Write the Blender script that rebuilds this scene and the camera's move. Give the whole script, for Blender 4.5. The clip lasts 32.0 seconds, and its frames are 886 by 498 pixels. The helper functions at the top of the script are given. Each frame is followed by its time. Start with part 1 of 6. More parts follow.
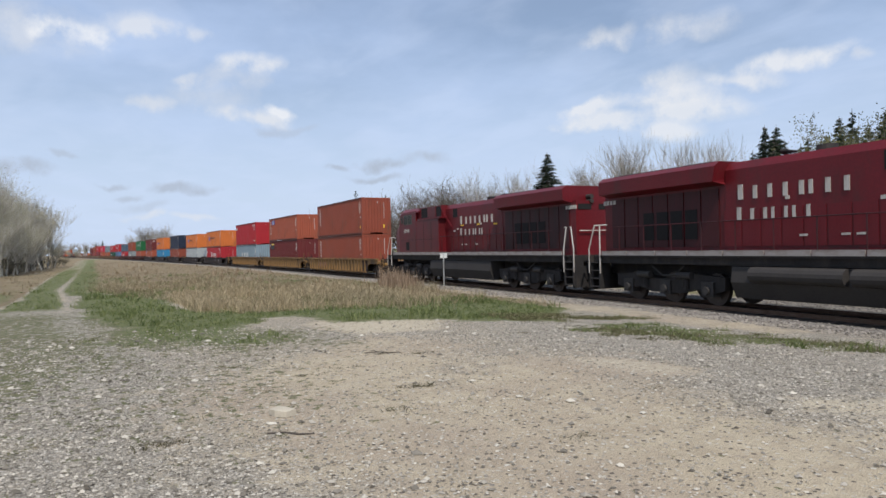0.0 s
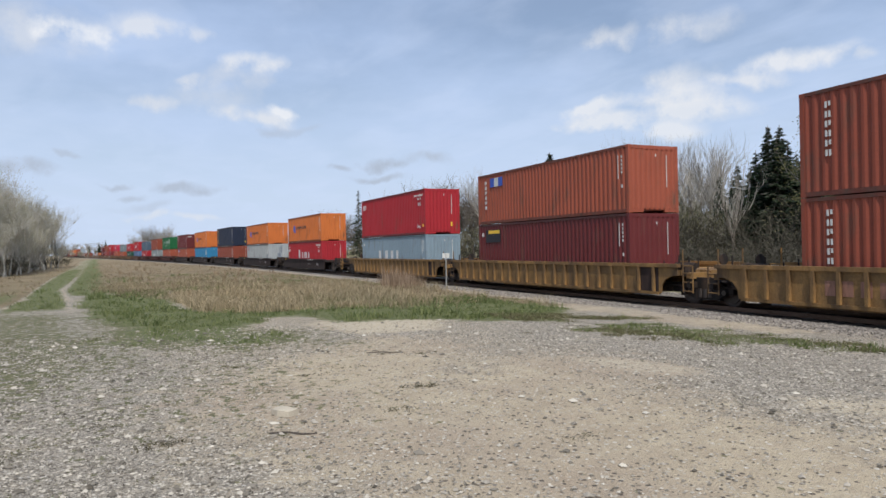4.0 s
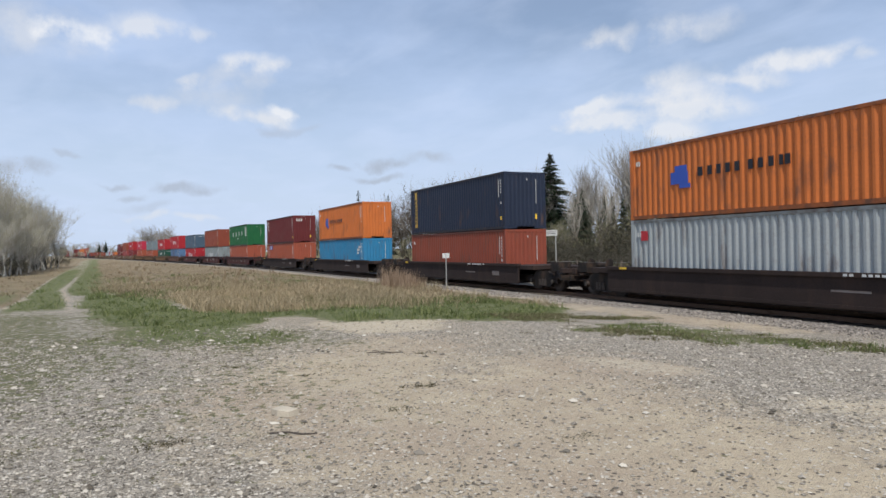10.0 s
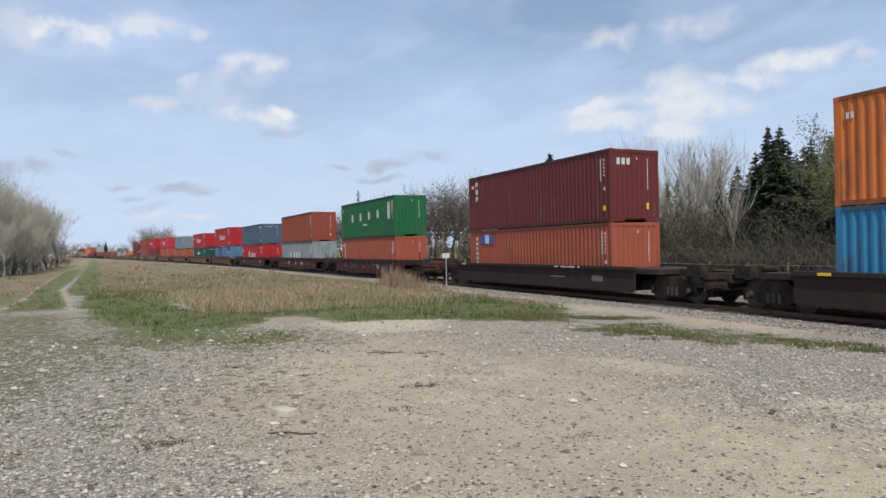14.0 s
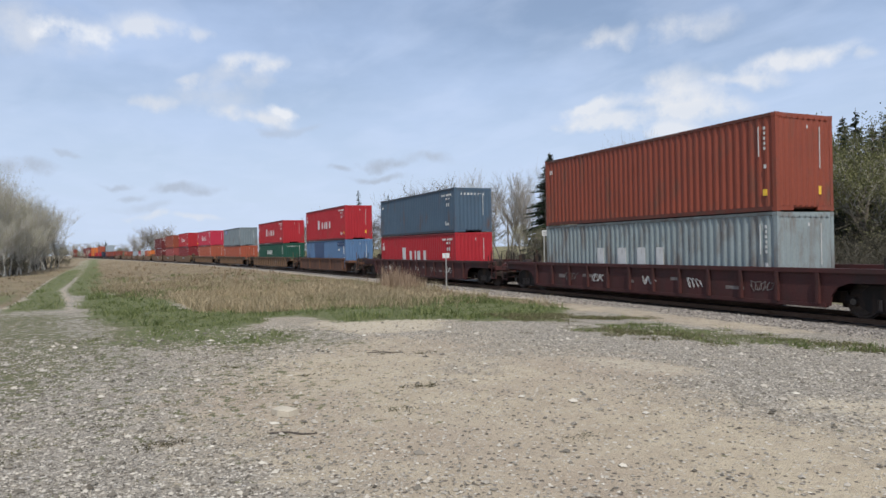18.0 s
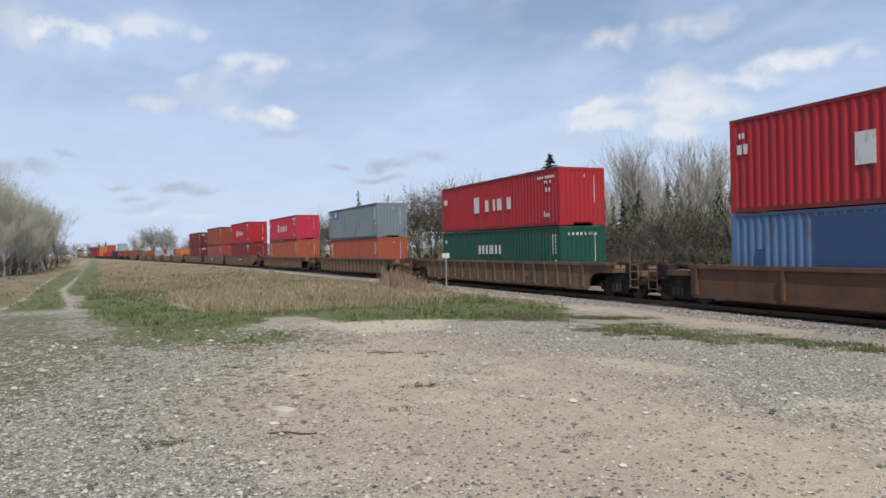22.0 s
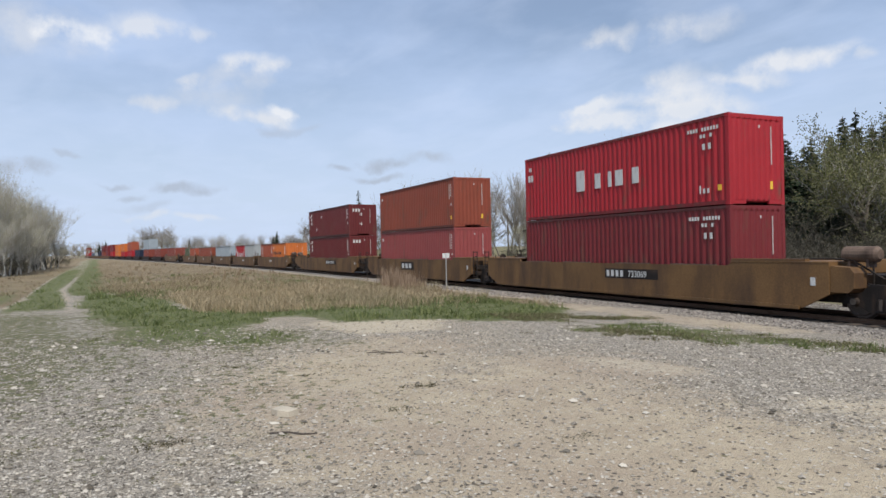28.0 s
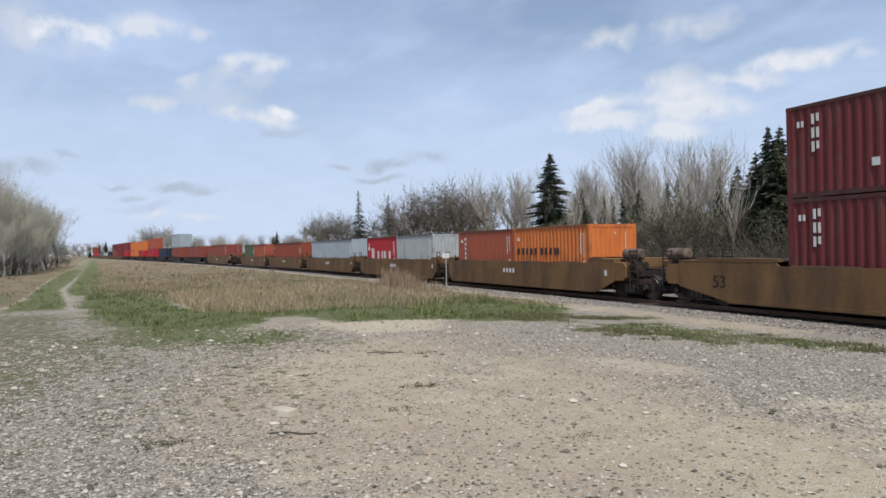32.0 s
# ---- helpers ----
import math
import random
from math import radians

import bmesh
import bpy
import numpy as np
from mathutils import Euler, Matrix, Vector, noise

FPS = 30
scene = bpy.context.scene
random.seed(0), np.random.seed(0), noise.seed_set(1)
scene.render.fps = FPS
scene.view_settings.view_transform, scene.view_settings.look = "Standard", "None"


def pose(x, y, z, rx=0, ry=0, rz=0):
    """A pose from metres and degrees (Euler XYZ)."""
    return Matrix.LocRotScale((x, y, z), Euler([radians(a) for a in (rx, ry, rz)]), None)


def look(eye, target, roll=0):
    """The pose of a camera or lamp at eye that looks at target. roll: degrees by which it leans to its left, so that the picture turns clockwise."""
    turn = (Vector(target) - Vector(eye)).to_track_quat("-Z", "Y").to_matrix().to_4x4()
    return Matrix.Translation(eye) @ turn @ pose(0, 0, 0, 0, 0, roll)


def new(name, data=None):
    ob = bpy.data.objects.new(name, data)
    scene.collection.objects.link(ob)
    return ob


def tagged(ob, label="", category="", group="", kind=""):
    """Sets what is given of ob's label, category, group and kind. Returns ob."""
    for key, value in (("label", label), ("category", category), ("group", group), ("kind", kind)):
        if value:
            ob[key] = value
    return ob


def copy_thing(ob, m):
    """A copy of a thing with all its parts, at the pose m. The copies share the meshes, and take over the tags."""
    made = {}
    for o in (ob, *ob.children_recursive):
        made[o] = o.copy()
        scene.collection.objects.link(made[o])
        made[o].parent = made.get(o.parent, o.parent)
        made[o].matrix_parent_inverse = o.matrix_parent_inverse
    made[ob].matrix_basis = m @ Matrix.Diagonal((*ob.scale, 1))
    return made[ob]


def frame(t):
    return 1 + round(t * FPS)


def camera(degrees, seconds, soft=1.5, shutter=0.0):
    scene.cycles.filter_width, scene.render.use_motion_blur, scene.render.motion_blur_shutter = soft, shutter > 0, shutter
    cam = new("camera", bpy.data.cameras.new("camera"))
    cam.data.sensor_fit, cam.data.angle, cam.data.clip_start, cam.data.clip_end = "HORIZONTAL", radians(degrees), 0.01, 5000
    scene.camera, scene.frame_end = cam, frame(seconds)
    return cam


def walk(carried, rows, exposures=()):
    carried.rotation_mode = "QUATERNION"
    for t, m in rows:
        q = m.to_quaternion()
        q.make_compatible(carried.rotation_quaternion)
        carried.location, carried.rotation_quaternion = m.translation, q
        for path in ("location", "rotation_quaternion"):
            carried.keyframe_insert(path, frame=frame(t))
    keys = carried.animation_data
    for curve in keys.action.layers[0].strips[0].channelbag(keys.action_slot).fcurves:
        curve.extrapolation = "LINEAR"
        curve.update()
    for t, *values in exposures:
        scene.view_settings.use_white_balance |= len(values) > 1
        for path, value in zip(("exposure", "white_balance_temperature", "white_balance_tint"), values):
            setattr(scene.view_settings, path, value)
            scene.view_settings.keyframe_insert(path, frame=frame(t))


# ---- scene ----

# ================= camera and its walk =================
EYE = (0.0, 0.0, 1.75)


def aim(yaw, pitch=-0.145, roll=-1.19):
    """Camera pose: yaw in degrees from -x towards +y."""
    a, b = radians(yaw), radians(pitch)
    ahead = (-math.cos(a) * math.cos(b), math.sin(a) * math.cos(b), math.sin(b))
    return look(EYE, tuple(e + 10 * v for e, v in zip(EYE, ahead)), roll)


cam = camera(65.78, 32.0, soft=1.55)
walk(cam, [(0, aim(23.39)), (1, aim(23.35)), (2, aim(23.27)), (3, aim(23.22)), (4.5, aim(23.183)), (10, aim(23.183)), (20, aim(23.183)), (32, aim(23.183))])

# ================= world, sun, exposure =================
SUN_EL, SUN_AZ = 56.0, -16.0      # degrees; azimuth counted from +x towards +y


def direction(px, py):
    """Unit direction of the sky from an angle across and an angle up, in degrees from the camera's middle line."""
    a, e = radians(23.183 + px), radians(py)
    return Vector((-math.cos(a) * math.cos(e), math.sin(a) * math.cos(e), math.sin(e)))


def build_world():
    world = bpy.data.worlds.new("sky")
    scene.world = world
    world.use_nodes = True
    nt = world.node_tree
    nt.nodes.clear()
    N, K = nt.nodes.new, nt.links.new
    out, bg, sky = N("ShaderNodeOutputWorld"), N("ShaderNodeBackground"), N("ShaderNodeTexSky")
    sky.sky_type, sky.sun_disc = "NISHITA", False
    sky.sun_elevation, sky.sun_rotation = radians(SUN_EL), radians(90 - SUN_AZ)
    sky.air_density, sky.dust_density, sky.ozone_density = 1.0, 0.6, 2.0
    tc = N("ShaderNodeTexCoord")
    # high thin cloud, stretched along the horizon
    sep = N("ShaderNodeSeparateXYZ")
    K(tc.outputs["Generated"], sep.inputs[0])
    up = N("ShaderNodeMath"); up.operation = "MAXIMUM"; up.inputs[1].default_value = 0.02
    K(sep.outputs[2], up.inputs[0])
    plus = N("ShaderNodeMath"); plus.operation = "ADD"; plus.inputs[1].default_value = 0.12
    K(up.outputs[0], plus.inputs[0])
    flat = N("ShaderNodeVectorMath"); flat.operation = "DIVIDE"
    K(tc.outputs["Generated"], flat.inputs[0])
    comb = N("ShaderNodeCombineXYZ")
    for i in range(3):
        K(plus.outputs[0], comb.inputs[i])
    K(comb.outputs[0], flat.inputs[1])
    n1 = N("ShaderNodeTexNoise"); n1.inputs["Scale"].default_value = 1.1; n1.inputs["Detail"].default_value = 7; n1.inputs["Roughness"].default_value = 0.55
    K(flat.outputs[0], n1.inputs["Vector"])
    r1 = N("ShaderNodeMapRange"); r1.inputs[1].default_value = 0.36; r1.inputs[2].default_value = 0.70; r1.inputs[3].default_value = 0.18; r1.inputs[4].default_value = 0.72
    K(n1.outputs[0], r1.inputs[0])
    mix = N("ShaderNodeMix"); mix.data_type = "RGBA"; mix.blend_type = "MIX"
    K(r1.outputs[0], mix.inputs[0]); K(sky.outputs[0], mix.inputs[6])
    mix.inputs[7].default_value = (5.3, 6.8, 9.85, 1)
    # pale haze towards the horizon
    hz = N("ShaderNodeMapRange"); hz.interpolation_type = "SMOOTHSTEP"
    hz.inputs[1].default_value = 0.0; hz.inputs[2].default_value = 0.33; hz.inputs[3].default_value = 0.95; hz.inputs[4].default_value = 0.15
    K(sep.outputs[2], hz.inputs[0])
    mh = N("ShaderNodeMix"); mh.data_type = "RGBA"
    K(hz.outputs[0], mh.inputs[0]); K(mix.outputs[2], mh.inputs[6]); mh.inputs[7].default_value = (6.0, 7.15, 9.2, 1)
    # a thinner, whiter veil in broad soft streaks
    tilt = N("ShaderNodeMapping"); tilt.inputs["Rotation"].default_value = (0, 0, radians(-50)); tilt.inputs["Scale"].default_value = (.8, 1.4, 1)
    K(flat.outputs[0], tilt.inputs[0])
    n2 = N("ShaderNodeTexNoise"); n2.inputs["Scale"].default_value = 2.6; n2.inputs["Detail"].default_value = 6; n2.inputs["Roughness"].default_value = .5; n2.inputs["Distortion"].default_value = .4
    K(tilt.outputs[0], n2.inputs["Vector"])
    r2 = N("ShaderNodeMapRange"); r2.interpolation_type = "SMOOTHSTEP"; r2.inputs[1].default_value = .40; r2.inputs[2].default_value = .72; r2.inputs[3].default_value = 0.0; r2.inputs[4].default_value = .26
    K(n2.outputs[0], r2.inputs[0])
    mv = N("ShaderNodeMix"); mv.data_type = "RGBA"
    K(r2.outputs[0], mv.inputs[0]); K(mh.outputs[2], mv.inputs[6]); mv.inputs[7].default_value = (6.6, 7.7, 9.9, 1)
    last = mv.outputs[2]
    # cumulus: (across, up, half width, half height, strength, tone)
    clouds = [(-30.8, 16.3, 5.6, 2.8, .62, 8.3), (-28.2, 16.4, 3.0, 1.3, 1.0, 9.5), (-23.2, 17.3, 3.6, 1.2, .8, 8.7), (-20.2, 17.0, 1.6, .9, .5, 8.4), (-15.4, 14.7, 3.2, 1.05, .9, 8.8), (-16.5, 13.6, 3.4, 1.2, .4, 8.0),
              (-19.2, 13.3, 1.5, .6, .6, 8.3), (-22.7, 11.4, 2.5, .95, .7, 8.2), (-15.8, 10.5, 4.0, 1.0, .9, 8.5), (-13.3, 11.2, 1.9, .7, 1.0, 9.3), (-18.5, 12.0, 4.5, 1.6, .35, 7.9), (13.4, 16.6, 2.4, 1.0, .65, 8.5), (20.3, 16.2, 4.2, 1.4, .7, 8.5),
              (27.2, 13.2, 5.2, .95, 1.0, 8.9), (24.6, 12.1, 3.6, .95, .9, 8.7), (19.2, 12.3, 3.8, 1.6, .8, 8.6), (18.3, 11.2, 6.0, 1.0, .9, 8.8), (12.8, 10.6, 2.6, .8, .95, 8.9), (20.2, 10.3, 5.6, .95, .9, 8.8), (14.6, 9.7, 4.6, .75, .9, 8.8), (18.4, 9.0, 3.8, 1.0, .9, 8.9), (30.8, 12.5, 2.0, .6, .6, 8.4),
              (-31.8, 6.5, 2.8, .7, .8, 5.0), (-28.7, 7.6, 1.0, .35, .6, 5.2), (-25.6, 5.4, 1.7, .33, .75, 5.0), (-20.4, 5.0, 3.2, .6, .85, 5.0), (-24.7, 4.5, 1.7, .35, .7, 5.2), (-8.0, 6.8, 2.0, .42, .8, 5.0), (-4.8, 7.0, 2.0, .55, .9, 4.9), (-4.8, 6.0, 3.2, .42, .85, 5.0),
              (-1.4, 7.5, 3.2, .75, .85, 5.2), (-14.1, 9.4, 2.0, .42, .6, 5.3), (-12.0, 9.8, 3.6, .5, .45, 5.4), (-22.9, 3.0, 3.2, .45, .6, 8.2), (-18.4, 2.8, 2.6, .4, .6, 8.2), (-23.0, 3.7, 4.4, .5, .45, 5.4)]
    warp = N("ShaderNodeTexNoise"); warp.inputs["Scale"].default_value = 26; warp.inputs["Detail"].default_value = 7; warp.inputs["Roughness"].default_value = 0.62
    K(tc.outputs["Generated"], warp.inputs["Vector"])
    bend = N("ShaderNodeTexNoise"); bend.inputs["Scale"].default_value = 13; bend.inputs["Detail"].default_value = 5
    K(tc.outputs["Generated"], bend.inputs["Vector"])
    mid = N("ShaderNodeVectorMath"); mid.operation = "SUBTRACT"; mid.inputs[1].default_value = (.5, .5, .5)
    K(bend.outputs["Color"], mid.inputs[0])
    sc = N("ShaderNodeVectorMath"); sc.operation = "MULTIPLY"; sc.inputs[1].default_value = (.16, .16, .05); K(mid.outputs[0], sc.inputs[0])
    bent = N("ShaderNodeVectorMath"); bent.operation = "ADD"; K(tc.outputs["Generated"], bent.inputs[0]); K(sc.outputs[0], bent.inputs[1])
    for px, py, w, h, strength, tone in clouds:
        d = direction(px, py)
        right = Vector((d.y, -d.x, 0)).normalized()
        high = right.cross(d).normalized()
        dist = []
        for axis, size in ((right, w), (high, h)):
            dot = N("ShaderNodeVectorMath"); dot.operation = "DOT_PRODUCT"
            dot.inputs[1].default_value = tuple(axis / math.tan(radians(size)))
            K(bent.outputs[0], dot.inputs[0])
            sq = N("ShaderNodeMath"); sq.operation = "POWER"; sq.inputs[1].default_value = 2
            ab = N("ShaderNodeMath"); ab.operation = "ABSOLUTE"
            K(dot.outputs["Value"], ab.inputs[0]); K(ab.outputs[0], sq.inputs[0])
            dist.append(sq.outputs[0])
        front = N("ShaderNodeVectorMath"); front.operation = "DOT_PRODUCT"; front.inputs[1].default_value = tuple(d)
        K(tc.outputs["Generated"], front.inputs[0])
        add = N("ShaderNodeMath"); add.operation = "ADD"; K(dist[0], add.inputs[0]); K(dist[1], add.inputs[1])
        body = N("ShaderNodeMapRange"); body.inputs[1].default_value = 1.0; body.inputs[2].default_value = 0.0; body.clamp = True
        K(add.outputs[0], body.inputs[0])
        cut = N("ShaderNodeMath"); cut.operation = "MULTIPLY_ADD"; cut.inputs[1].default_value = 3.0; cut.inputs[2].default_value = -1.5
        K(warp.outputs[0], cut.inputs[0])
        sm = N("ShaderNodeMath"); sm.operation = "MULTIPLY_ADD"; sm.inputs[1].default_value = 1.0
        K(body.outputs[0], sm.inputs[0]); K(cut.outputs[0], sm.inputs[2])
        gate = N("ShaderNodeMath"); gate.operation = "MULTIPLY"; K(sm.outputs[0], gate.inputs[0]); K(body.outputs[0], gate.inputs[1])
        fr = N("ShaderNodeMath"); fr.operation = "GREATER_THAN"; fr.inputs[1].default_value = 0.5; K(front.outputs["Value"], fr.inputs[0])
        g2 = N("ShaderNodeMath"); g2.operation = "MULTIPLY"; g2.use_clamp = True; K(gate.outputs[0], g2.inputs[0]); K(fr.outputs[0], g2.inputs[1])
        g3 = N("ShaderNodeMath"); g3.operation = "MULTIPLY"; g3.use_clamp = True; g3.inputs[1].default_value = strength * .8; K(g2.outputs[0], g3.inputs[0])
        m = N("ShaderNodeMix"); m.data_type = "RGBA"
        K(g3.outputs[0], m.inputs[0]); K(last, m.inputs[6])
        m.inputs[7].default_value = (tone * .97, tone * .985, tone * 1.02, 1) if tone > 6 else (tone * .86, tone * .97, tone * 1.16, 1)
        last = m.outputs[2]
    K(last, bg.inputs[0])
    bg.inputs[1].default_value = 0.0985
    K(bg.outputs[0], out.inputs[0])


build_world()
lamp = bpy.data.lights.new("sun", "SUN")
lamp.energy, lamp.angle, lamp.color = 4.2, radians(0.6), (1.0, 0.96, 0.90)
sun = new("sun", lamp)
a, e = radians(SUN_AZ), radians(SUN_EL)
to_sun = Vector((math.cos(a) * math.cos(e), math.sin(a) * math.cos(e), math.sin(e)))
sun.matrix_world = look(tuple(to_sun * 60), (0, 0, 0))
scene.view_settings.exposure = 0.0

# ================= materials =================
MATS = {}


def material(name, color, rough=0.8, metal=0.0, var=0.25, scale=3.0, fine=40.0, bump=0.2, dirt=None, dirt_amount=0.0, dirt_scale=1.2, random_tone=0.0, spec=0.3):
    """A surface with colour variation at two scales, optional blotches of a second colour, and fine relief."""
    if name in MATS:
        return MATS[name]
    m = MATS[name] = bpy.data.materials.new(name)
    m.use_nodes = True
    nt = m.node_tree
    N, K = nt.nodes.new, nt.links.new
    b = nt.nodes["Principled BSDF"]
    b.inputs["Roughness"].default_value, b.inputs["Metallic"].default_value = rough, metal
    b.inputs["Specular IOR Level"].default_value = spec
    tc = N("ShaderNodeTexCoord")
    big, small = N("ShaderNodeTexNoise"), N("ShaderNodeTexNoise")
    for n, s, dt in ((big, scale, 5), (small, fine, 3)):
        n.inputs["Scale"].default_value, n.inputs["Detail"].default_value = s, dt
        K(tc.outputs["Object"], n.inputs["Vector"])
    add = N("ShaderNodeMath"); add.operation = "ADD"
    K(big.outputs[0], add.inputs[0]); K(small.outputs[0], add.inputs[1])
    tone = N("ShaderNodeMapRange")
    tone.inputs[1].default_value, tone.inputs[2].default_value = 0.6, 1.4
    tone.inputs[3].default_value, tone.inputs[4].default_value = 1 - var, 1 + var
    K(add.outputs[0], tone.inputs[0])
    value = tone.outputs[0]
    if random_tone:
        info = N("ShaderNodeObjectInfo")
        rr = N("ShaderNodeMapRange"); rr.inputs[3].default_value, rr.inputs[4].default_value = 1 - random_tone, 1 + random_tone
        K(info.outputs["Random"], rr.inputs[0])
        mm = N("ShaderNodeMath"); mm.operation = "MULTIPLY"; K(value, mm.inputs[0]); K(rr.outputs[0], mm.inputs[1])
        value = mm.outputs[0]
    mul = N("ShaderNodeVectorMath"); mul.operation = "SCALE"
    mul.inputs[0].default_value = color
    K(value, mul.inputs["Scale"])
    col = mul.outputs[0]
    if dirt:
        dn = N("ShaderNodeTexNoise"); dn.inputs["Scale"].default_value, dn.inputs["Detail"].default_value = dirt_scale, 8
        dn.inputs["Roughness"].default_value = 0.65
        mp = N("ShaderNodeMapping"); mp.inputs["Scale"].default_value = (1, 1, 0.35)
        K(tc.outputs["Object"], mp.inputs[0]); K(mp.outputs[0], dn.inputs["Vector"])
        dr = N("ShaderNodeMapRange"); dr.inputs[1].default_value, dr.inputs[2].default_value = 0.62 - 0.3 * dirt_amount, 0.8 - 0.2 * dirt_amount
        dr.inputs[4].default_value = 0.85
        K(dn.outputs[0], dr.inputs[0])
        mx = N("ShaderNodeMix"); mx.data_type = "RGBA"
        K(dr.outputs[0], mx.inputs[0]); K(col, mx.inputs[6]); mx.inputs[7].default_value = (*dirt, 1)
        col = mx.outputs[2]
    K(col, b.inputs["Base Color"])
    if bump:
        bp = N("ShaderNodeBump"); bp.inputs["Strength"].default_value = bump; bp.inputs["Distance"].default_value = 0.02
        K(small.outputs[0], bp.inputs["Height"]); K(bp.outputs[0], b.inputs["Normal"])
    return m


def paint(name, color, amount=0.25, rough=0.55):
    return material("paint_" + name, color, rough, 0.0, 0.13, 0.8, 14.0, 0.05, (0.11, 0.06, 0.04), amount, 1.6)


# ================= the line of the track =================
RAIL_Z = -0.36
CENTRE = 18.10        # the track's middle line beside the camera
KNOTS = (-900, -450, -320, -230, -160, -100, -40, 30, 90, 700)
BENDS = (0, -0.05, -0.06, -0.13, -0.20, -0.62, -0.99, -0.99, 0, 0)     # per km
GRID = np.arange(-1000, 701, 2.0)
_k = np.interp(GRID, KNOTS, BENDS) / 1000
_i = int(np.argmin(abs(GRID)))
_th = np.concatenate([[0], np.cumsum((_k[1:] + _k[:-1]))])
_th -= _th[_i]
_mid = (_th[1:] + _th[:-1]) / 2
_xs = np.concatenate([[0], np.cumsum(np.cos(_mid) * 2)]); _xs -= _xs[_i]
_ys = np.concatenate([[0], np.cumsum(np.sin(_mid) * 2)]); _ys -= _ys[_i]


def on_track(s, off=0.0, z=0.0):
    """Pose at arc length s along the track, off metres to its far side."""
    th = float(np.interp(s, GRID, _th))
    x, y = float(np.interp(s, GRID, _xs)), float(np.interp(s, GRID, _ys)) + CENTRE
    return pose(x - off * math.sin(th), y + off * math.cos(th), z, 0, 0, math.degrees(th))


def track_y(x):
    return float(np.interp(x, _xs, _ys)) + CENTRE


def travelled(t):
    """How far the train has gone at t seconds."""
    u = t - 16
    return 13.0966 * t + 0.0299 * u * u / 2 - 0.0006 * u ** 3 / 6


# ================= mesh helpers =================
def box(bm, x0, x1, y0, y1, z0, z1):
    v = [bm.verts.new(c) for c in ((x0, y0, z0), (x1, y0, z0), (x1, y1, z0), (x0, y1, z0), (x0, y0, z1), (x1, y0, z1), (x1, y1, z1), (x0, y1, z1))]
    for f in ((3, 2, 1, 0), (4, 5, 6, 7), (0, 1, 5, 4), (1, 2, 6, 5), (2, 3, 7, 6), (3, 0, 4, 7)):
        bm.faces.new([v[i] for i in f])
    return v


def prism(bm, outline, y0, y1):
    """Extrude an outline in x and z from y0 to y1."""
    a = [bm.verts.new((x, y0, z)) for x, z in outline]
    b = [bm.verts.new((x, y1, z)) for x, z in outline]
    n = len(outline)
    bm.faces.new(a)
    bm.faces.new(b[::-1])
    for i in range(n):
        bm.faces.new((a[(i + 1) % n], a[i], b[i], b[(i + 1) % n]))


def loft(bm, outline, x0, x1):
    """Extrude an outline in y and z from x0 to x1."""
    a = [bm.verts.new((x0, y, z)) for y, z in outline]
    b = [bm.verts.new((x1, y, z)) for y, z in outline]
    n = len(outline)
    bm.faces.new(a[::-1])
    bm.faces.new(b)
    for i in range(n):
        bm.faces.new((a[i], a[(i + 1) % n], b[(i + 1) % n], b[i]))


def tube(bm, p, q, r0, r1=None, n=8, cap=True):
    """A round bar from p to q."""
    p, q = Vector(p), Vector(q)
    r1 = r0 if r1 is None else r1
    d = (q - p).normalized()
    u = d.orthogonal().normalized()
    w = d.cross(u)
    rings = []
    for c, r in ((p, r0), (q, r1)):
        rings.append([bm.verts.new(c + r * (math.cos(6.2832 * i / n) * u + math.sin(6.2832 * i / n) * w)) for i in range(n)])
    for i in range(n):
        bm.faces.new((rings[0][i], rings[0][(i + 1) % n], rings[1][(i + 1) % n], rings[1][i]))
    if cap:
        bm.faces.new(rings[0][::-1])
        bm.faces.new(rings[1])


def rod(bm, points, r, n=6):
    for p, q in zip(points, points[1:]):
        tube(bm, p, q, r, r, n)


def stroke(bm, points, r):
    """One unbroken thin line with four sides, facing -y."""
    prev = None
    for p in points:
        ring = [bm.verts.new((p[0] + dx, p[1] + dy, p[2] + dz)) for dx, dy, dz in ((0, -r, r), (0, -r, -r), (r, 0, -r), (-r, 0, r))]
        if prev:
            for i in range(4):
                bm.faces.new((prev[i], prev[(i + 1) % 4], ring[(i + 1) % 4], ring[i]))
        else:
            bm.faces.new(ring)
        prev = ring
    bm.faces.new(prev[::-1])


def as_mesh(name, bm, mat=None):
    bmesh.ops.recalc_face_normals(bm, faces=bm.faces[:])
    me = bpy.data.meshes.new(name)
    bm.to_mesh(me)
    bm.free()
    me.materials.append(mat)
    return me


def part(name, bm, mat, parent=None, label=""):
    """One mesh object, under a thing or a part."""
    me = bm if isinstance(bm, bpy.types.Mesh) else as_mesh(name, bm, mat)
    ob = new(name, me)
    if parent:
        ob.parent = parent
    if label:
        ob["label"] = label
    if isinstance(bm, bpy.types.Mesh) and mat and me.materials[0] != mat:
        ob.material_slots[0].link = "OBJECT"
        ob.material_slots[0].material = mat
    return ob


SHARED = {}


def shared(key, build):
    """A mesh made once and used by many objects."""
    if key not in SHARED:
        bm = bmesh.new()
        build(bm)
        SHARED[key] = as_mesh(key.split(":")[0], bm)
    return SHARED[key]


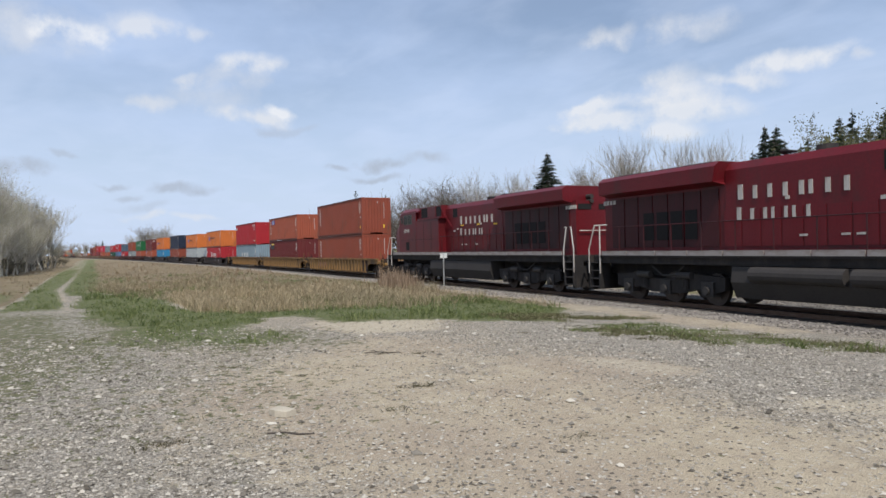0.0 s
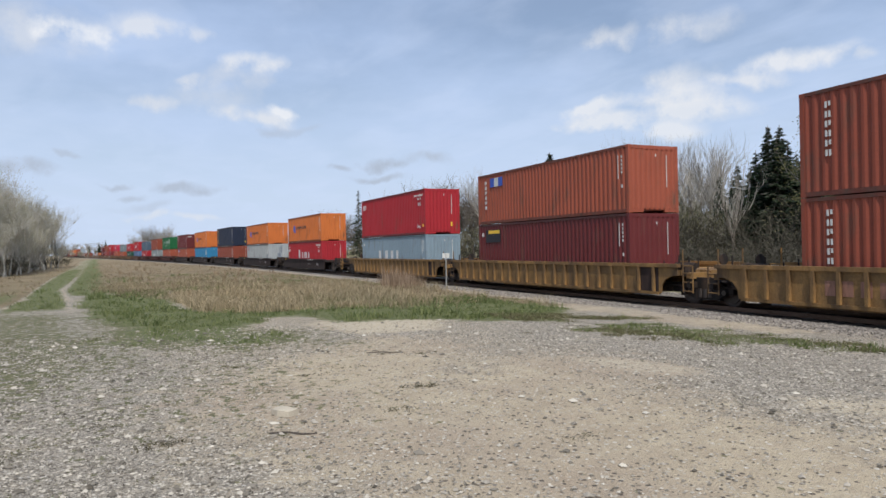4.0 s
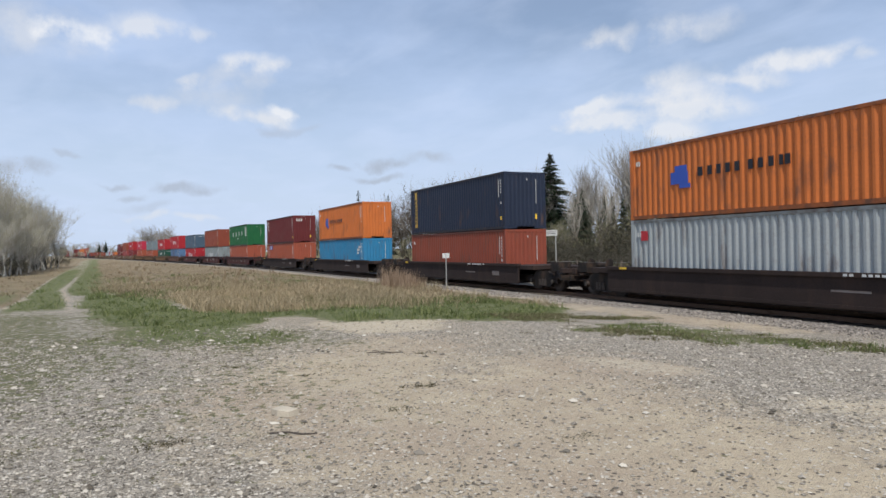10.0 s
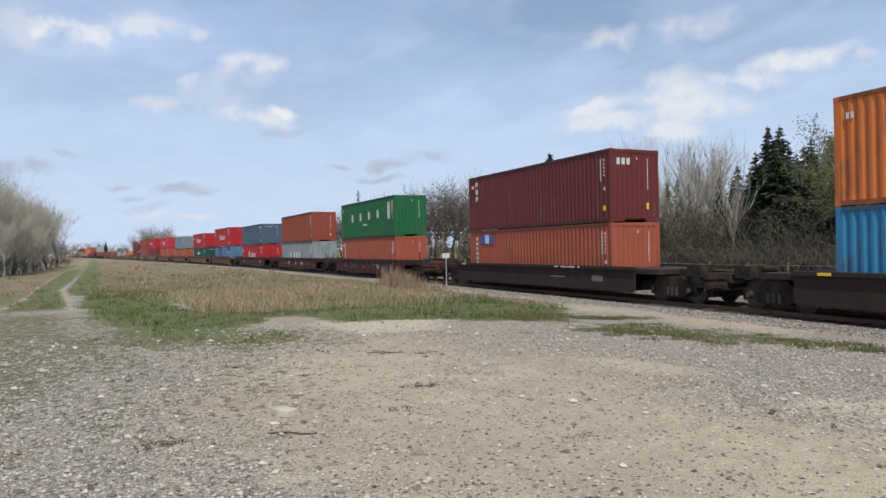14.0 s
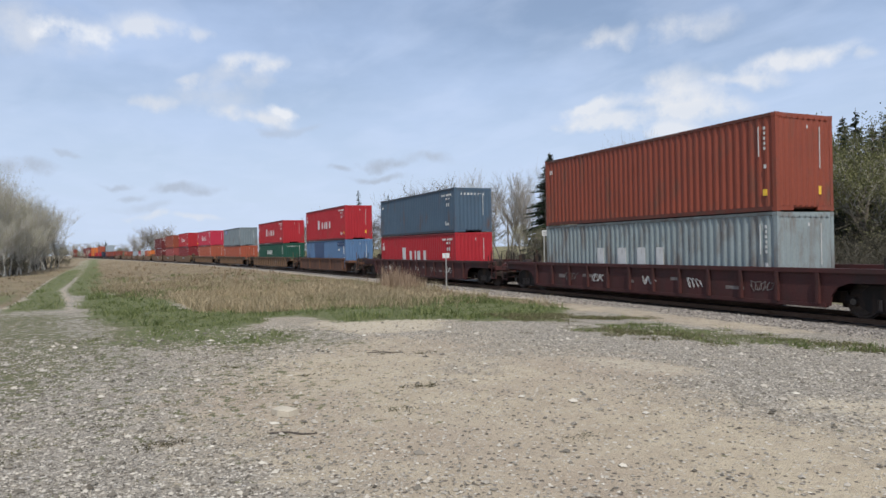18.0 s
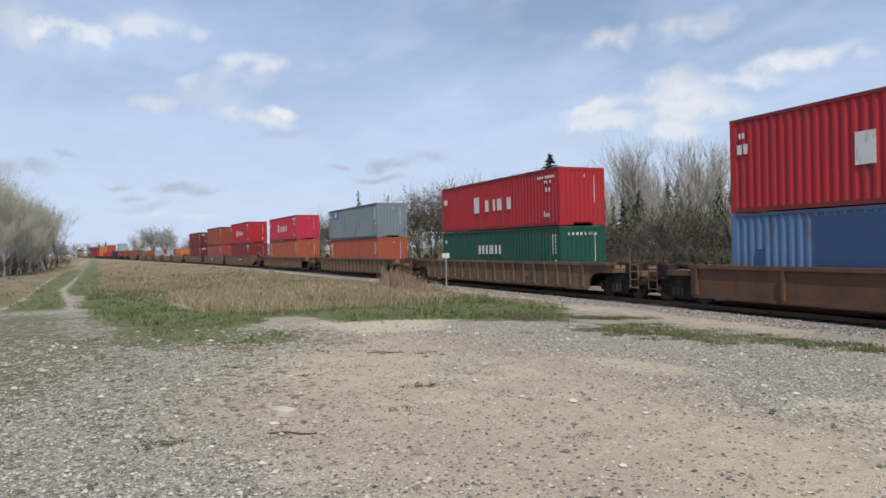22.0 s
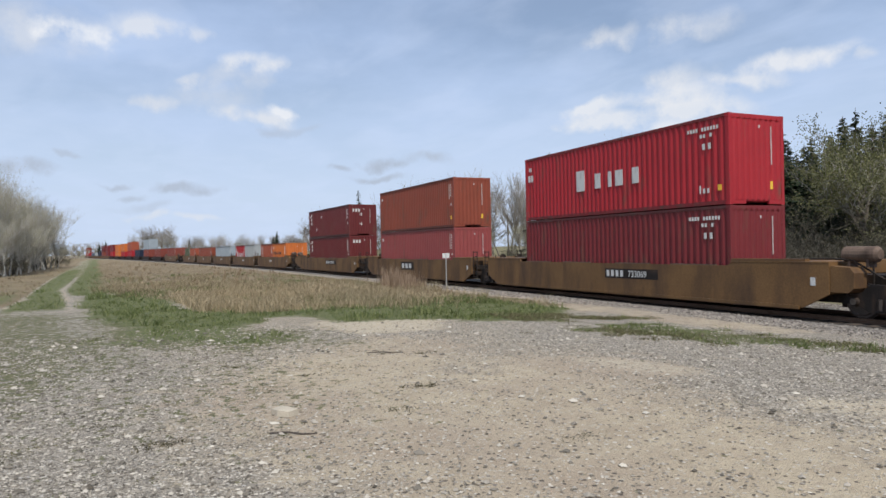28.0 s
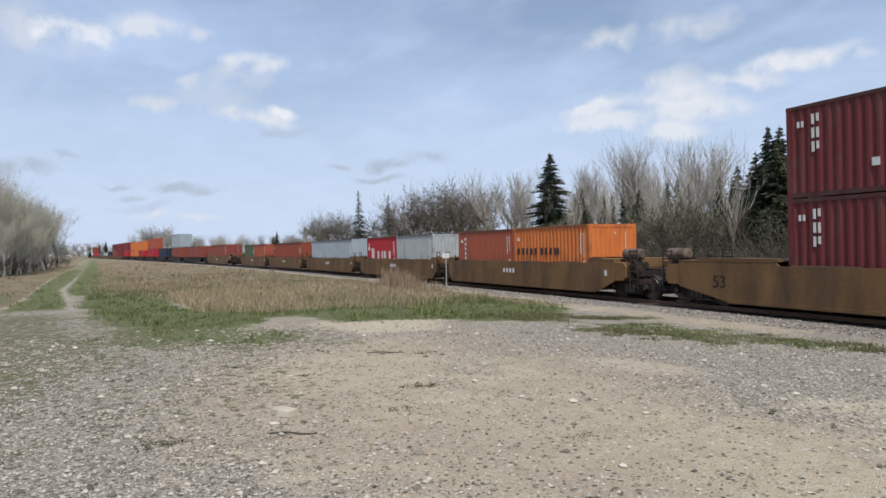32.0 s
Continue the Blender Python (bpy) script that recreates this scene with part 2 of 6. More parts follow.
def boxes(name, rows, mat, parent, label=""):
    """Plain plates and blocks, each a part of its own."""
    ob = None
    for x0, x1, y0, y1, z0, z1 in rows:
        ob = part(name, shared(name + ":unit", lambda bm: box(bm, -.5, .5, -.5, .5, -.5, .5)), mat, parent, label)
        ob.location, ob.scale = ((x0 + x1) / 2, (y0 + y1) / 2, (z0 + z1) / 2), (x1 - x0, y1 - y0, z1 - z0)
    return ob


def solid(name, rows, mat, parent, label=""):
    """One part made of several joined blocks."""
    bm = bmesh.new()
    for r in rows:
        box(bm, *r)
    return part(name, bm, mat, parent, label)


def figures(text, size):
    """A flat mesh of figures, lying in x and y."""
    cu = bpy.data.curves.new("figures", "FONT")
    cu.body, cu.size, cu.extrude = text, size, .004
    cu.align_x = "LEFT"
    ob = bpy.data.objects.new("figures", cu)
    me = bpy.data.meshes.new_from_object(ob)
    bpy.data.objects.remove(ob)
    return me


RAIL_GRIME_SHADE = {}  # for each container paint, that of its rails: scraped, dirty, edge shadow painted in
MOVING = []      # (thing, place along the train, height)

# ================= the train: containers =================
HC, STD = 2.896, 2.591


def corrugated(bm, length, z0, z1, flip, pitch=0.28):
    """A trapezoidal sheet in the x-z plane at y = 0, folds going to +y (or -y)."""
    n = max(2, round(length / pitch))
    step = length / n
    d = 0.036 * flip
    xs = []
    for i in range(n):
        x = -length / 2 + i * step
        xs += [(x, 0), (x + step * .27, 0), (x + step * .5, d), (x + step * .77, d)]
    xs.append((length / 2, 0))
    for (xa, ya), (xb, yb) in zip(xs, xs[1:]):
        q = [bm.verts.new(c) for c in ((xa, ya, z0), (xb, yb, z0), (xb, yb, z1), (xa, ya, z1))]
        bm.faces.new(q)
    bmesh.ops.remove_doubles(bm, verts=bm.verts[:], dist=1e-4)


def container(length, height, mat, label, marks=(), frame_mat=None):
    """A freight container with its origin under the middle of its floor."""
    e = new("freight_container")
    tagged(e, label, "container", "containers on the train")
    L, W = length / 2, 1.219
    fm = frame_mat or mat
    # worn rail paint, darkened for the shadow along top and bottom edges
    worn = RAIL_GRIME_SHADE[mat.name]
    key = "%.1f_%.1f" % (length, height)
    for sgn in (-1, 1):
        o = part("side_panel", shared("side_panel:%s%d" % (key, sgn), lambda bm: corrugated(bm, length - 0.24, 0.14, height - 0.1, -sgn)), mat, e)
        o.location = (0, sgn * (W - 0.012), 0)
        o = part("end_panel", shared("end_panel:%s%d" % (key, sgn), lambda bm: corrugated(bm, 2.2, 0.16, height - 0.14, -1, 0.25)), mat, e)
        o.location, o.rotation_euler = (sgn * (L - 0.02), 0, 0), (0, 0, sgn * math.pi / 2)
        part("top_rail", shared("top_rail:%s%d" % (key, sgn), lambda bm: box(bm, -L + .12, L - .12, sgn * W - (.06 if sgn > 0 else 0), sgn * W + (0 if sgn > 0 else .06), height - .1, height)), worn, e)
        part("bottom_rail", shared("bottom_rail:%s%d" % (key, sgn), lambda bm: box(bm, -L + .12, L - .12, sgn * W - (.06 if sgn > 0 else 0), sgn * W + (0 if sgn > 0 else .06), .02, .15)), worn, e)

        def header(bm):
            box(bm, sgn * L - (.08 if sgn > 0 else 0), sgn * L + (0 if sgn > 0 else .08), -W + .12, W - .12, height - .15, height - .01)
            for i in range(9):
                y = -0.95 + i * .2375
                box(bm, sgn * (L + .012) - .012, sgn * (L + .012) + .012, y - .05, y + .05, height - .16, height - .10)

        part("header", shared("header:%s%d" % (key, sgn), header), fm, e)

        def sill(bm):
            box(bm, sgn * L - (.08 if sgn > 0 else 0), sgn * L + (0 if sgn > 0 else .08), -W + .12, -.52, .02, .17)
            box(bm, sgn * L - (.08 if sgn > 0 else 0), sgn * L + (0 if sgn > 0 else .08), .52, W - .12, .02, .17)
            box(bm, sgn * (L - .03) - .02, sgn * (L - .03) + .02, -.52, .52, .12, .17)

        part("end_sill", shared("end_sill:%s%d" % (key, sgn), sill), fm, e)
        for s2 in (-1, 1):
            def post(bm):
                x, y = sgn * L, s2 * W
                box(bm, min(x, x - sgn * .13), max(x, x - sgn * .13), min(y, y - s2 * .13), max(y, y - s2 * .13), .118, height - .118)

            def casting(bm):
                x, y = sgn * (L + .004), s2 * (W + .004)
                box(bm, min(x, x - sgn * .17), max(x, x - sgn * .17), min(y, y - s2 * .16), max(y, y - s2 * .16), 0, .118)

            part("corner_post", shared("corner_post:%s%d%d" % (key, sgn, s2), post), fm, e)
            for z in (0, height - .118):
                o = part("corner_casting", shared("corner_casting:%s%d%d" % (key, sgn, s2), casting), fm, e)
                o.location = (0, 0, z)

    def roof(bm):
        box(bm, -L + .1, L - .1, -W + .05, W - .05, height - .06, height - .02)

    part("roof", shared("roof:" + key, roof), mat, e)
    part("floor", shared("floor:" + key, lambda bm: box(bm, -L + .1, L - .1, -W + .06, W - .06, .08, .14)), fm, e)
    for name, m, rows in marks:
        boxes(name, rows(L, W, height), m, e)
    return e


# ---- markings ----
WHITE = paint("white", (0.55, 0.55, 0.53), 0.3)
YELLOW = paint("yellow", (0.75, 0.48, 0.05), 0.1)
BLACK_MARK = paint("black_mark", (0.02, 0.02, 0.025), 0.1)
BLUE_MARK = paint("blue_mark", (0.04, 0.09, 0.40), 0.1)
PROUD = 0.006


def on_side(x0, x1, z0, z1):
    """A flat plate on the near side, proud of the folds."""
    return (x0, x1, -1.219 - PROUD, -1.219 + .012, z0, z1)


def on_end(y0, y1, z0, z1, L):
    return (L - .012, L + PROUD + .004, y0, y1, z0, z1)


def word(x, z, widths, h, gap=0.12):
    """A row of plain bars, one for each letter."""
    rows = []
    for w in widths:
        if w:
            rows.append(on_side(x, x + (w * .58 if w > .2 else w), z, z + h))
        x += abs(w) + gap
    return rows


def upright(x, z, n, h, w, gap):
    """Letter-sized bars one over another."""
    rows = []
    for i in range(n):
        b = z - i * (h + gap)
        rows += [on_side(x, x + w * .36, b - h, b), on_side(x + w * .66, x + w, b - h * (1 if i % 2 else .75), b)]
    return rows


def small_marks(seed, rowed=False):
    """The usual small white lines: number on the near corner, load table, plate on the end wall."""
    r = random.Random(seed)

    def rows(L, W, H):
        if rowed:
            out = [on_side(L - 1.75 + i * .125, L - 1.68 + i * .125, H - .44, H - .32) for i in (0, 1, 2, 3, 5, 6, 7, 8, 9, 10)]
            out += [on_side(L - 1.2 + i * .14, L - 1.12 + i * .14, H - .66, H - .54) for i in (0, 1, 3)] + [on_side(L - 1.1, L - 1.0, H - 1.05, H - .85), on_side(L - .85, L - .75, H - 1.05, H - .85)]
            out += [on_side(L - 1.25, L - 1.2, .42, .68), on_side(L - 1.1, L - 1.02, .42, .58), on_side(L - .92, L - .84, .42, .58)]
        else:
            out = [on_side(L - .62, L - .595, H - 1.25, H - .35)] + [on_side(L - .43 + .01 * (i % 2), L - .37, H - .47 - i * .15, H - .38 - i * .15) for i in range(r.choice((5, 6, 7)))]
            out.append(on_side(L - .43, L - .35, H - 1.62, H - 1.50))
        out.append(on_end(.63, .655, H - 1.6, H - .35, L))
        out.append(on_end(.07, .13, H - .43, H - .33, L))
        if r.random() < .6:
            out += [on_side(-L + .35, -L + .42, H - .62, H - .45), on_side(-L + .48, -L + .55, H - .62, H - .45)]
        return out
    return ("marking", WHITE, rows)


def labels_yellow(L, W, H):
    return [on_end(.50, .68, .5, .76, L), on_side(L - .47, L - .33, .47, .66)]


YL = ("label_plate", YELLOW, labels_yellow)


def kline(low=False):
    return ("lettering", WHITE, lambda L, W, H: word(-2.0, H * .36, (.95,), .85, .1) + word(-.75, H * .37, (.6, .2, .75, .6), .6, .24) + [on_side(-L + .28, -L + .44, H * .62, H * .62 + .3), on_side(-L + .52, -L + .66, H * .62, H * .62 + .3)])


HLM = [("lettering", BLACK_MARK, lambda L, W, H: word(-2.7, H * .51, (.36, .30, .30, .30, .30), .30, .07) + word(-.65, H * .51, (.30, .30, .30, .12, .30), .30, .07)),
       ("emblem", BLUE_MARK, lambda L, W, H: [on_side(-3.95, -3.15, H * .44, H * .60), on_side(-3.75, -3.2, H * .60, H * .68), on_side(-3.55, -3.05, H * .38, H * .44)])]
TRITON = ("lettering", WHITE, lambda L, W, H: upright(-L + .78, H - .35, 6, .17, .16, .09))
TEX = ("lettering", WHITE, lambda L, W, H: upright(-L + .8, H - .3, 3, .28, .22, .1))
TEX_END = ("lettering", WHITE, lambda L, W, H: [on_end(-.95 + i * .27, -.95 + i * .27 + .2, H - .62, H - .36, L) for i in range(3)])
MOL_SIGN = ("sign_plate", BLUE_MARK, lambda L, W, H: [on_side(-L + 1.35, -L + 1.75, H - .7, H - .25), on_side(-L + 2.2, -L + 2.6, H - .7, H - .25)])
MOL_SIGN2 = ("sign_plate", WHITE, lambda L, W, H: [on_side(-L + 1.77, -L + 2.18, H - .7, H - .25)])
MOL_BIG = ("lettering", WHITE, lambda L, W, H: word(-2.4, H * .36, (.7, 0, .85, .75, .6), .66, .28))
UASC = ("lettering", WHITE, lambda L, W, H: word(-3.35, H * .46, (.6,), .6) + word(-1.35, H * .47, (.6,), .6) + word(.6, H * .48, (.6,), .6) + word(2.5, H * .49, (.6,), .6) + [on_side(-.6, .3, H * .33, H * .37)])
UASC_BAR = ("marking", WHITE, lambda L, W, H: [on_side(L - 1.4, L - 1.0, H * .44, H * .86)])
CAPITAL = ("lettering", WHITE, lambda L, W, H: word(-1.55, H * .52, (.30, .32, .30, .1, .30, .32, .28), .46, .09))
CAI = ("lettering", WHITE, lambda L, W, H: word(-L + .35, H * .74, (.22, .22, .1), .36, .05))
BEACON = ("sign_plate", BLACK_MARK, lambda L, W, H: [on_side(-L + .8, -L + 2.3, H - .95, H - .30)])
BEACON2 = ("sign_beam", YELLOW, lambda L, W, H: [(-L + 1.1, -L + 2.25, -1.219 - .014, -1.219 - .004, H - .5, H - .33)])
PATCH = ("paint_patch", paint("patch_blue", (0.035, 0.07, 0.15), .1), lambda L, W, H: [on_side(-3.2, -.1, 1.0, H - .18), on_side(L - 2.2, L - .3, H - .55, H - .18), on_side(-L + .9, -L + 1.2, 1.0, 1.5)])
PATCH2 = ("marking", WHITE, lambda L, W, H: [on_side(L - 2.1 + i * .19, L - 1.98 + i * .19, H - .42, H - .30) for i in range(9)] + [on_side(L - 2.1, L - 1.6, H - .95, H - .8)])
TAL = ("sign_plate", paint("sign_red", (.45, .03, .04), .1), lambda L, W, H: [on_side(-L + .55, -L + .9, H - .75, H - .4)])
GREY_PATCH = ("paint_patch", paint("patch_grey", (.12, .15, .2), .1), lambda L, W, H: [on_end(-.1, .35, .9, 1.5, L), on_end(.15, .4, 1.5, H - .35, L), on_side(L - .95, L - .65, .8, 1.4)])
DIAMOND = ("placard", WHITE, lambda L, W, H: [on_side(-2.0, -1.8, H * .70, H * .78), on_side(-3.6, -3.4, H * .26, H * .34), on_end(-.28, -.08, H - .95, H - .7, L), on_end(-.28, -.08, H * .32, H * .41, L)])
BLUE_SIGN = ("marking", WHITE, lambda L, W, H: [on_side(L - 1.5, L - .95, H - 1.0, H - .8), on_side(L - 1.5, L - 1.2, H - 1.25, H - 1.05), on_side(L - 1.2, L - .6, H - .75, H - .6)])
TALL_SIGN = ("sign_panel", paint("sign_yellow", (.52, .33, .06), .3), lambda L, W, H: [on_side(-L + .68, -L + .98, H - 2.45, H - .18)])
TALL_BARS = ("lettering", BLACK_MARK, lambda L, W, H: [(-L + .73, -L + .93, -1.219 - .014, -1.219 - .004, H - .80 - i * .24, H - .64 - i * .24) for i in range(7)])
WHITE_ROW = ("marking", WHITE, lambda L, W, H: [on_end(-.8 + i * .21, -.68 + i * .21, H - .42, H - .3, L) for i in range(8)])

# ---- colours of the containers ----
C = {
    "rust": paint("rust_brown", (0.223, 0.053, 0.030), .3), "orange_brown": paint("orange_brown", (0.298, 0.074, 0.040), .3), "maroon": paint("maroon", (0.115, 0.020, 0.020), .25),
    "red": paint("red", (0.333, 0.019, 0.026), .2), "pink_red": paint("pink_red", (0.408, 0.027, 0.056), .15), "orange": paint("orange", (0.521, 0.144, 0.034), .3),
    "grey": paint("light_grey", (0.329, 0.350, 0.350), .25), "slate": paint("slate_blue", (0.062, 0.098, 0.137), .25), "navy": paint("navy", (0.017, 0.024, 0.045), .15),
    "blue": paint("blue", (0.030, 0.185, 0.335), .3), "mid_blue": paint("mid_blue", (0.085, 0.157, 0.272), .25), "green": paint("green", (0.013, 0.105, 0.036), .2), "dark_green": paint("dark_green", (0.012, 0.064, 0.043), .2),
    "mol_grey": paint("blue_grey", (0.192, 0.257, 0.300), .25), "pale": paint("pale_grey", (0.284, 0.327, 0.356), .2), "pink_brown": paint("pink_brown", (0.246, 0.056, 0.053), .25), "dark_red": paint("dark_red", (0.156, 0.020, 0.023), .3),
    "brick": paint("brick", (0.201, 0.047, 0.033), .3), "worn_grey": paint("worn_grey", (0.225, 0.262, 0.262), .45), "olive": paint("olive", (0.078, 0.092, 0.049), .3), "mid_grey": paint("mid_grey", (0.158, 0.194, 0.209), .25),
}
for m_ in C.values():
    tint = next(n for n in m_.node_tree.nodes if n.type == "VECT_MATH" and n.operation == "SCALE").inputs[0].default_value
    RAIL_GRIME_SHADE[m_.name] = material("rail_" + m_.name, tuple(.5 * v + .012 for v in tint), .7, 0, .25, 2.0, 16, .05, (.07, .045, .035), .55, 2.4)
WORDS = {"rust": "rust-brown", "orange_brown": "orange-brown", "maroon": "maroon", "red": "bright red", "pink_red": "pinkish red", "orange": "orange", "grey": "light grey", "slate": "slate-blue", "navy": "dark navy",
         "blue": "bright blue", "mid_blue": "mid-blue", "green": "green", "dark_green": "dark green", "mol_grey": "blue-grey", "pale": "pale grey", "pink_brown": "faded pink-brown", "dark_red": "dark red",
         "brick": "brick-brown", "olive": "olive green", "mid_grey": "grey", "worn_grey": "worn green-grey"}

# place of the near end along the train, car kind, length of car, lower boxes, upper box
# a box: colour, height, marks;  a pair of short boxes: two of them, rear one first
TRAIN = [
    (-56.22, "Y", 19.5, [("rust", HC, [TRITON])], ("rust", HC, [TRITON, YL])),
    (-75.75, "Y", 19.4, [("maroon", HC, [BEACON, BEACON2])], ("orange_brown", STD, [TRITON, MOL_SIGN, MOL_SIGN2])),
    (-95.07, "Y", 19.4, [("mol_grey", STD, [MOL_BIG])], ("red", HC, [CAI, YL])),
    (-118.63, "D", 21.6, [("red", STD, [kline()])], ("orange", STD, HLM)),
    (-140.27, "D", 21.6, [("grey", STD, [TAL, GREY_PATCH])], ("orange", STD, HLM)),
    (-161.97, "D", 21.7, [("rust", STD, [])], ("navy", HC, [YL, TALL_SIGN, TALL_BARS])),
    (-183.89, "D", 21.7, [("blue", STD, [BLUE_SIGN])], ("orange", HC, HLM)),
    (-205.54, "D", 21.7, [("orange_brown", STD, [TRITON, MOL_SIGN, MOL_SIGN2])], ("maroon", HC, [TEX, TEX_END, YL])),
    (-229.0, "R", 21.4, [("orange_brown", STD, [TRITON])], ("green", HC, [UASC, UASC_BAR])),
    (-250.31, "R", 21.4, [("worn_grey", STD, [MOL_BIG])], ("rust", HC, [YL])),
    (-271.97, "R", 21.4, [("red", STD, [kline()])], ("slate", STD, [WHITE_ROW])),
    (-292.63, "B", 21.0, [("mid_blue", STD, [PATCH, PATCH2])], ("red", HC, [kline(), YL])),
    (-314.27, "W", 21.6, [("dark_green", STD, [CAPITAL, WHITE_ROW])], ("red", STD, [kline()])),
    (-337.8, "W", 21.6, [("orange_brown", STD, [TRITON])], ("mid_grey", STD, [MOL_SIGN, MOL_SIGN2])),
    (-361.3, "W", 21.6, [("orange_brown", HC, [TRITON])], ("pink_red", STD, [kline()])),
    (-384.92, "T", 20.0, [("dark_red", HC, [YL])], ("red", HC, [kline(), YL])),
    (-404.94, "T", 19.8, [("pink_brown", HC, [])], ("rust", HC, [YL])),
    (-424.45, "T", 19.8, [("maroon", HC, [TEX, TEX_END, YL])], ("maroon", STD, [TEX, TEX_END, DIAMOND])),
    (-446.04, "T", 15.8, [("orange_brown", STD, [TRITON]), ("orange", STD, HLM)], None),
    (-461.78, "T", 15.8, [("red", STD, [kline()]), ("grey", STD, [])], None),
    (-477.58, "T", 15.8, [("pale", STD, [])], None),
    (-493.6, "T", 15.8, [("rust", STD, [])], None),
    (-509.7, "T", 15.8, [("olive", STD, []), ("orange_brown", STD, [])], None),
    (-535.0, "T", 19.0, [("brick", HC, [])], None),
    (-558.3, "D", 21.6, [("brick", HC, [])], None),
    (-581.7, "D", 21.6, [("brick", HC, [])], ("pale", HC, [])),
    (-604.0, "D", 21.6, [("navy", HC, [])], None),
    (-626.0, "D", 21.6, [("red", HC, [])], ("orange_brown", HC, [])),
    (-648.0, "D", 21.6, [("red", STD, [])], ("orange", HC, [])),
    (-670.0, "D", 21.6, [("orange", STD, [])], ("orange", HC, [])),
    (-692.0, "D", 21.6, [("red", HC, [])], ("dark_red", HC, [])),
    (-714.0, "W", 21.6, [("dark_red", HC, [])], ("dark_red", HC, [])),
    (-736.0, "W", 21.6, [("brick", HC, [])], ("maroon", HC, [])),
    (-758.0, "W", 21.6, [("navy", HC, [])], None),
    (-780.0, "W", 21.6, [("grey", STD, [])], None),
    (-802.0, "W", 21.6, [("slate", STD, [])], None),
    (-824.0, "W", 21.6, [("red", HC, [])], None),
    (-846.0, "W", 21.6, [("red", HC, [])], ("brick", HC, [])),
]
WELL_FLOOR = 0.0       # height of the container's underside


def build_containers():
    for i, (near, kind, length, lower, upper) in enumerate(TRAIN):
        s = near - 6.096
        top = WELL_FLOOR
        if len(lower) == 1:
            col, h, marks = lower[0]
            c = container(12.192, h, C[col], WORDS[col] + " corrugated steel container in a well car", ([small_marks(i, col in ("red", "pink_red", "dark_red"))] if i < 24 else []) + list(marks))
            MOVING.append((c, s, top))
        else:
            for j, (col, h, marks) in enumerate(lower):
                c = container(6.058, h, C[col], "short " + WORDS[col] + " corrugated container in a well car", [small_marks(i + j)] + [m for m in marks if m[0] != "emblem"])
                MOVING.append((c, s + (-3.06, 3.06)[j], top))
        top += lower[0][1]
        if upper:
            col, h, marks = upper
            c = container(12.192, h, C[col], WORDS[col] + " corrugated steel container stacked on another container", ([small_marks(i + 50, col in ("red", "pink_red", "slate"))] if i < 24 else []) + list(marks))
            MOVING.append((c, s, top + 0.02))


build_containers()

# ================= the train: well cars =================
CAR_MAT = {
    "Y": material("car_yellow", (0.262, 0.146, 0.050), .75, 0, .35, 1.2, 20, .1, (0.06, 0.04, 0.027), .75, 1.0),
    "W": material("car_weathered", (0.150, 0.090, 0.052), .8, 0, .3, 1.2, 20, .1, (0.06, 0.04, 0.03), .6, 1.0),
    "B": material("car_rust", (0.115, 0.056, 0.035), .8, 0, .3, 1.2, 20, .1, (0.06, 0.04, 0.03), .5, 1.0),
    "R": material("car_maroon", (0.062, 0.020, 0.018), .7, 0, .3, 1.2, 20, .1, (0.035, 0.025, 0.022), .5, 1.0),
    "D": material("car_dark", (0.030, 0.0195, 0.0165), .88, 0, .3, 1.2, 20, .1, (0.06, 0.035, 0.025), .4, 1.0),
    "T": material("car_tan", (0.158, 0.086, 0.034), .7, 0, .3, .7, 20, .06, (0.055, 0.031, 0.020), .62, .8),
}
CAR_WORDS = {"Y": "weathered yellow ribbed steel well car on rails", "W": "grimy brown ribbed steel well car on rails", "B": "rusty brown steel well car on rails",
             "R": "maroon ribbed steel well car with faded markings", "D": "nearly black low steel well car on rails", "T": "brown smooth-sided articulated well car on rails"}
IRON = material("running_iron", (0.020, 0.016, 0.014), .75, .2, .4, 3, 30, .2, (0.075, 0.046, 0.030), .45, 3.0)
WHEEL = material("wheel_steel", (0.080, 0.064, 0.055), .5, .5, .3, 4, 30, .1)
RIM_DULL = material("bearing_steel", (0.10, 0.085, 0.072), .6, .4, .3, 6, 40, .1)
RAIL = RAIL_Z


RESERVOIR = material("rusty_tank", (0.150, 0.105, 0.078), .7, .2, .3, 2.5, 24, .1, (0.05, 0.032, 0.024), .6, 2.2)


SPINNING = []      # wheel, place along the train, its seat, its radius


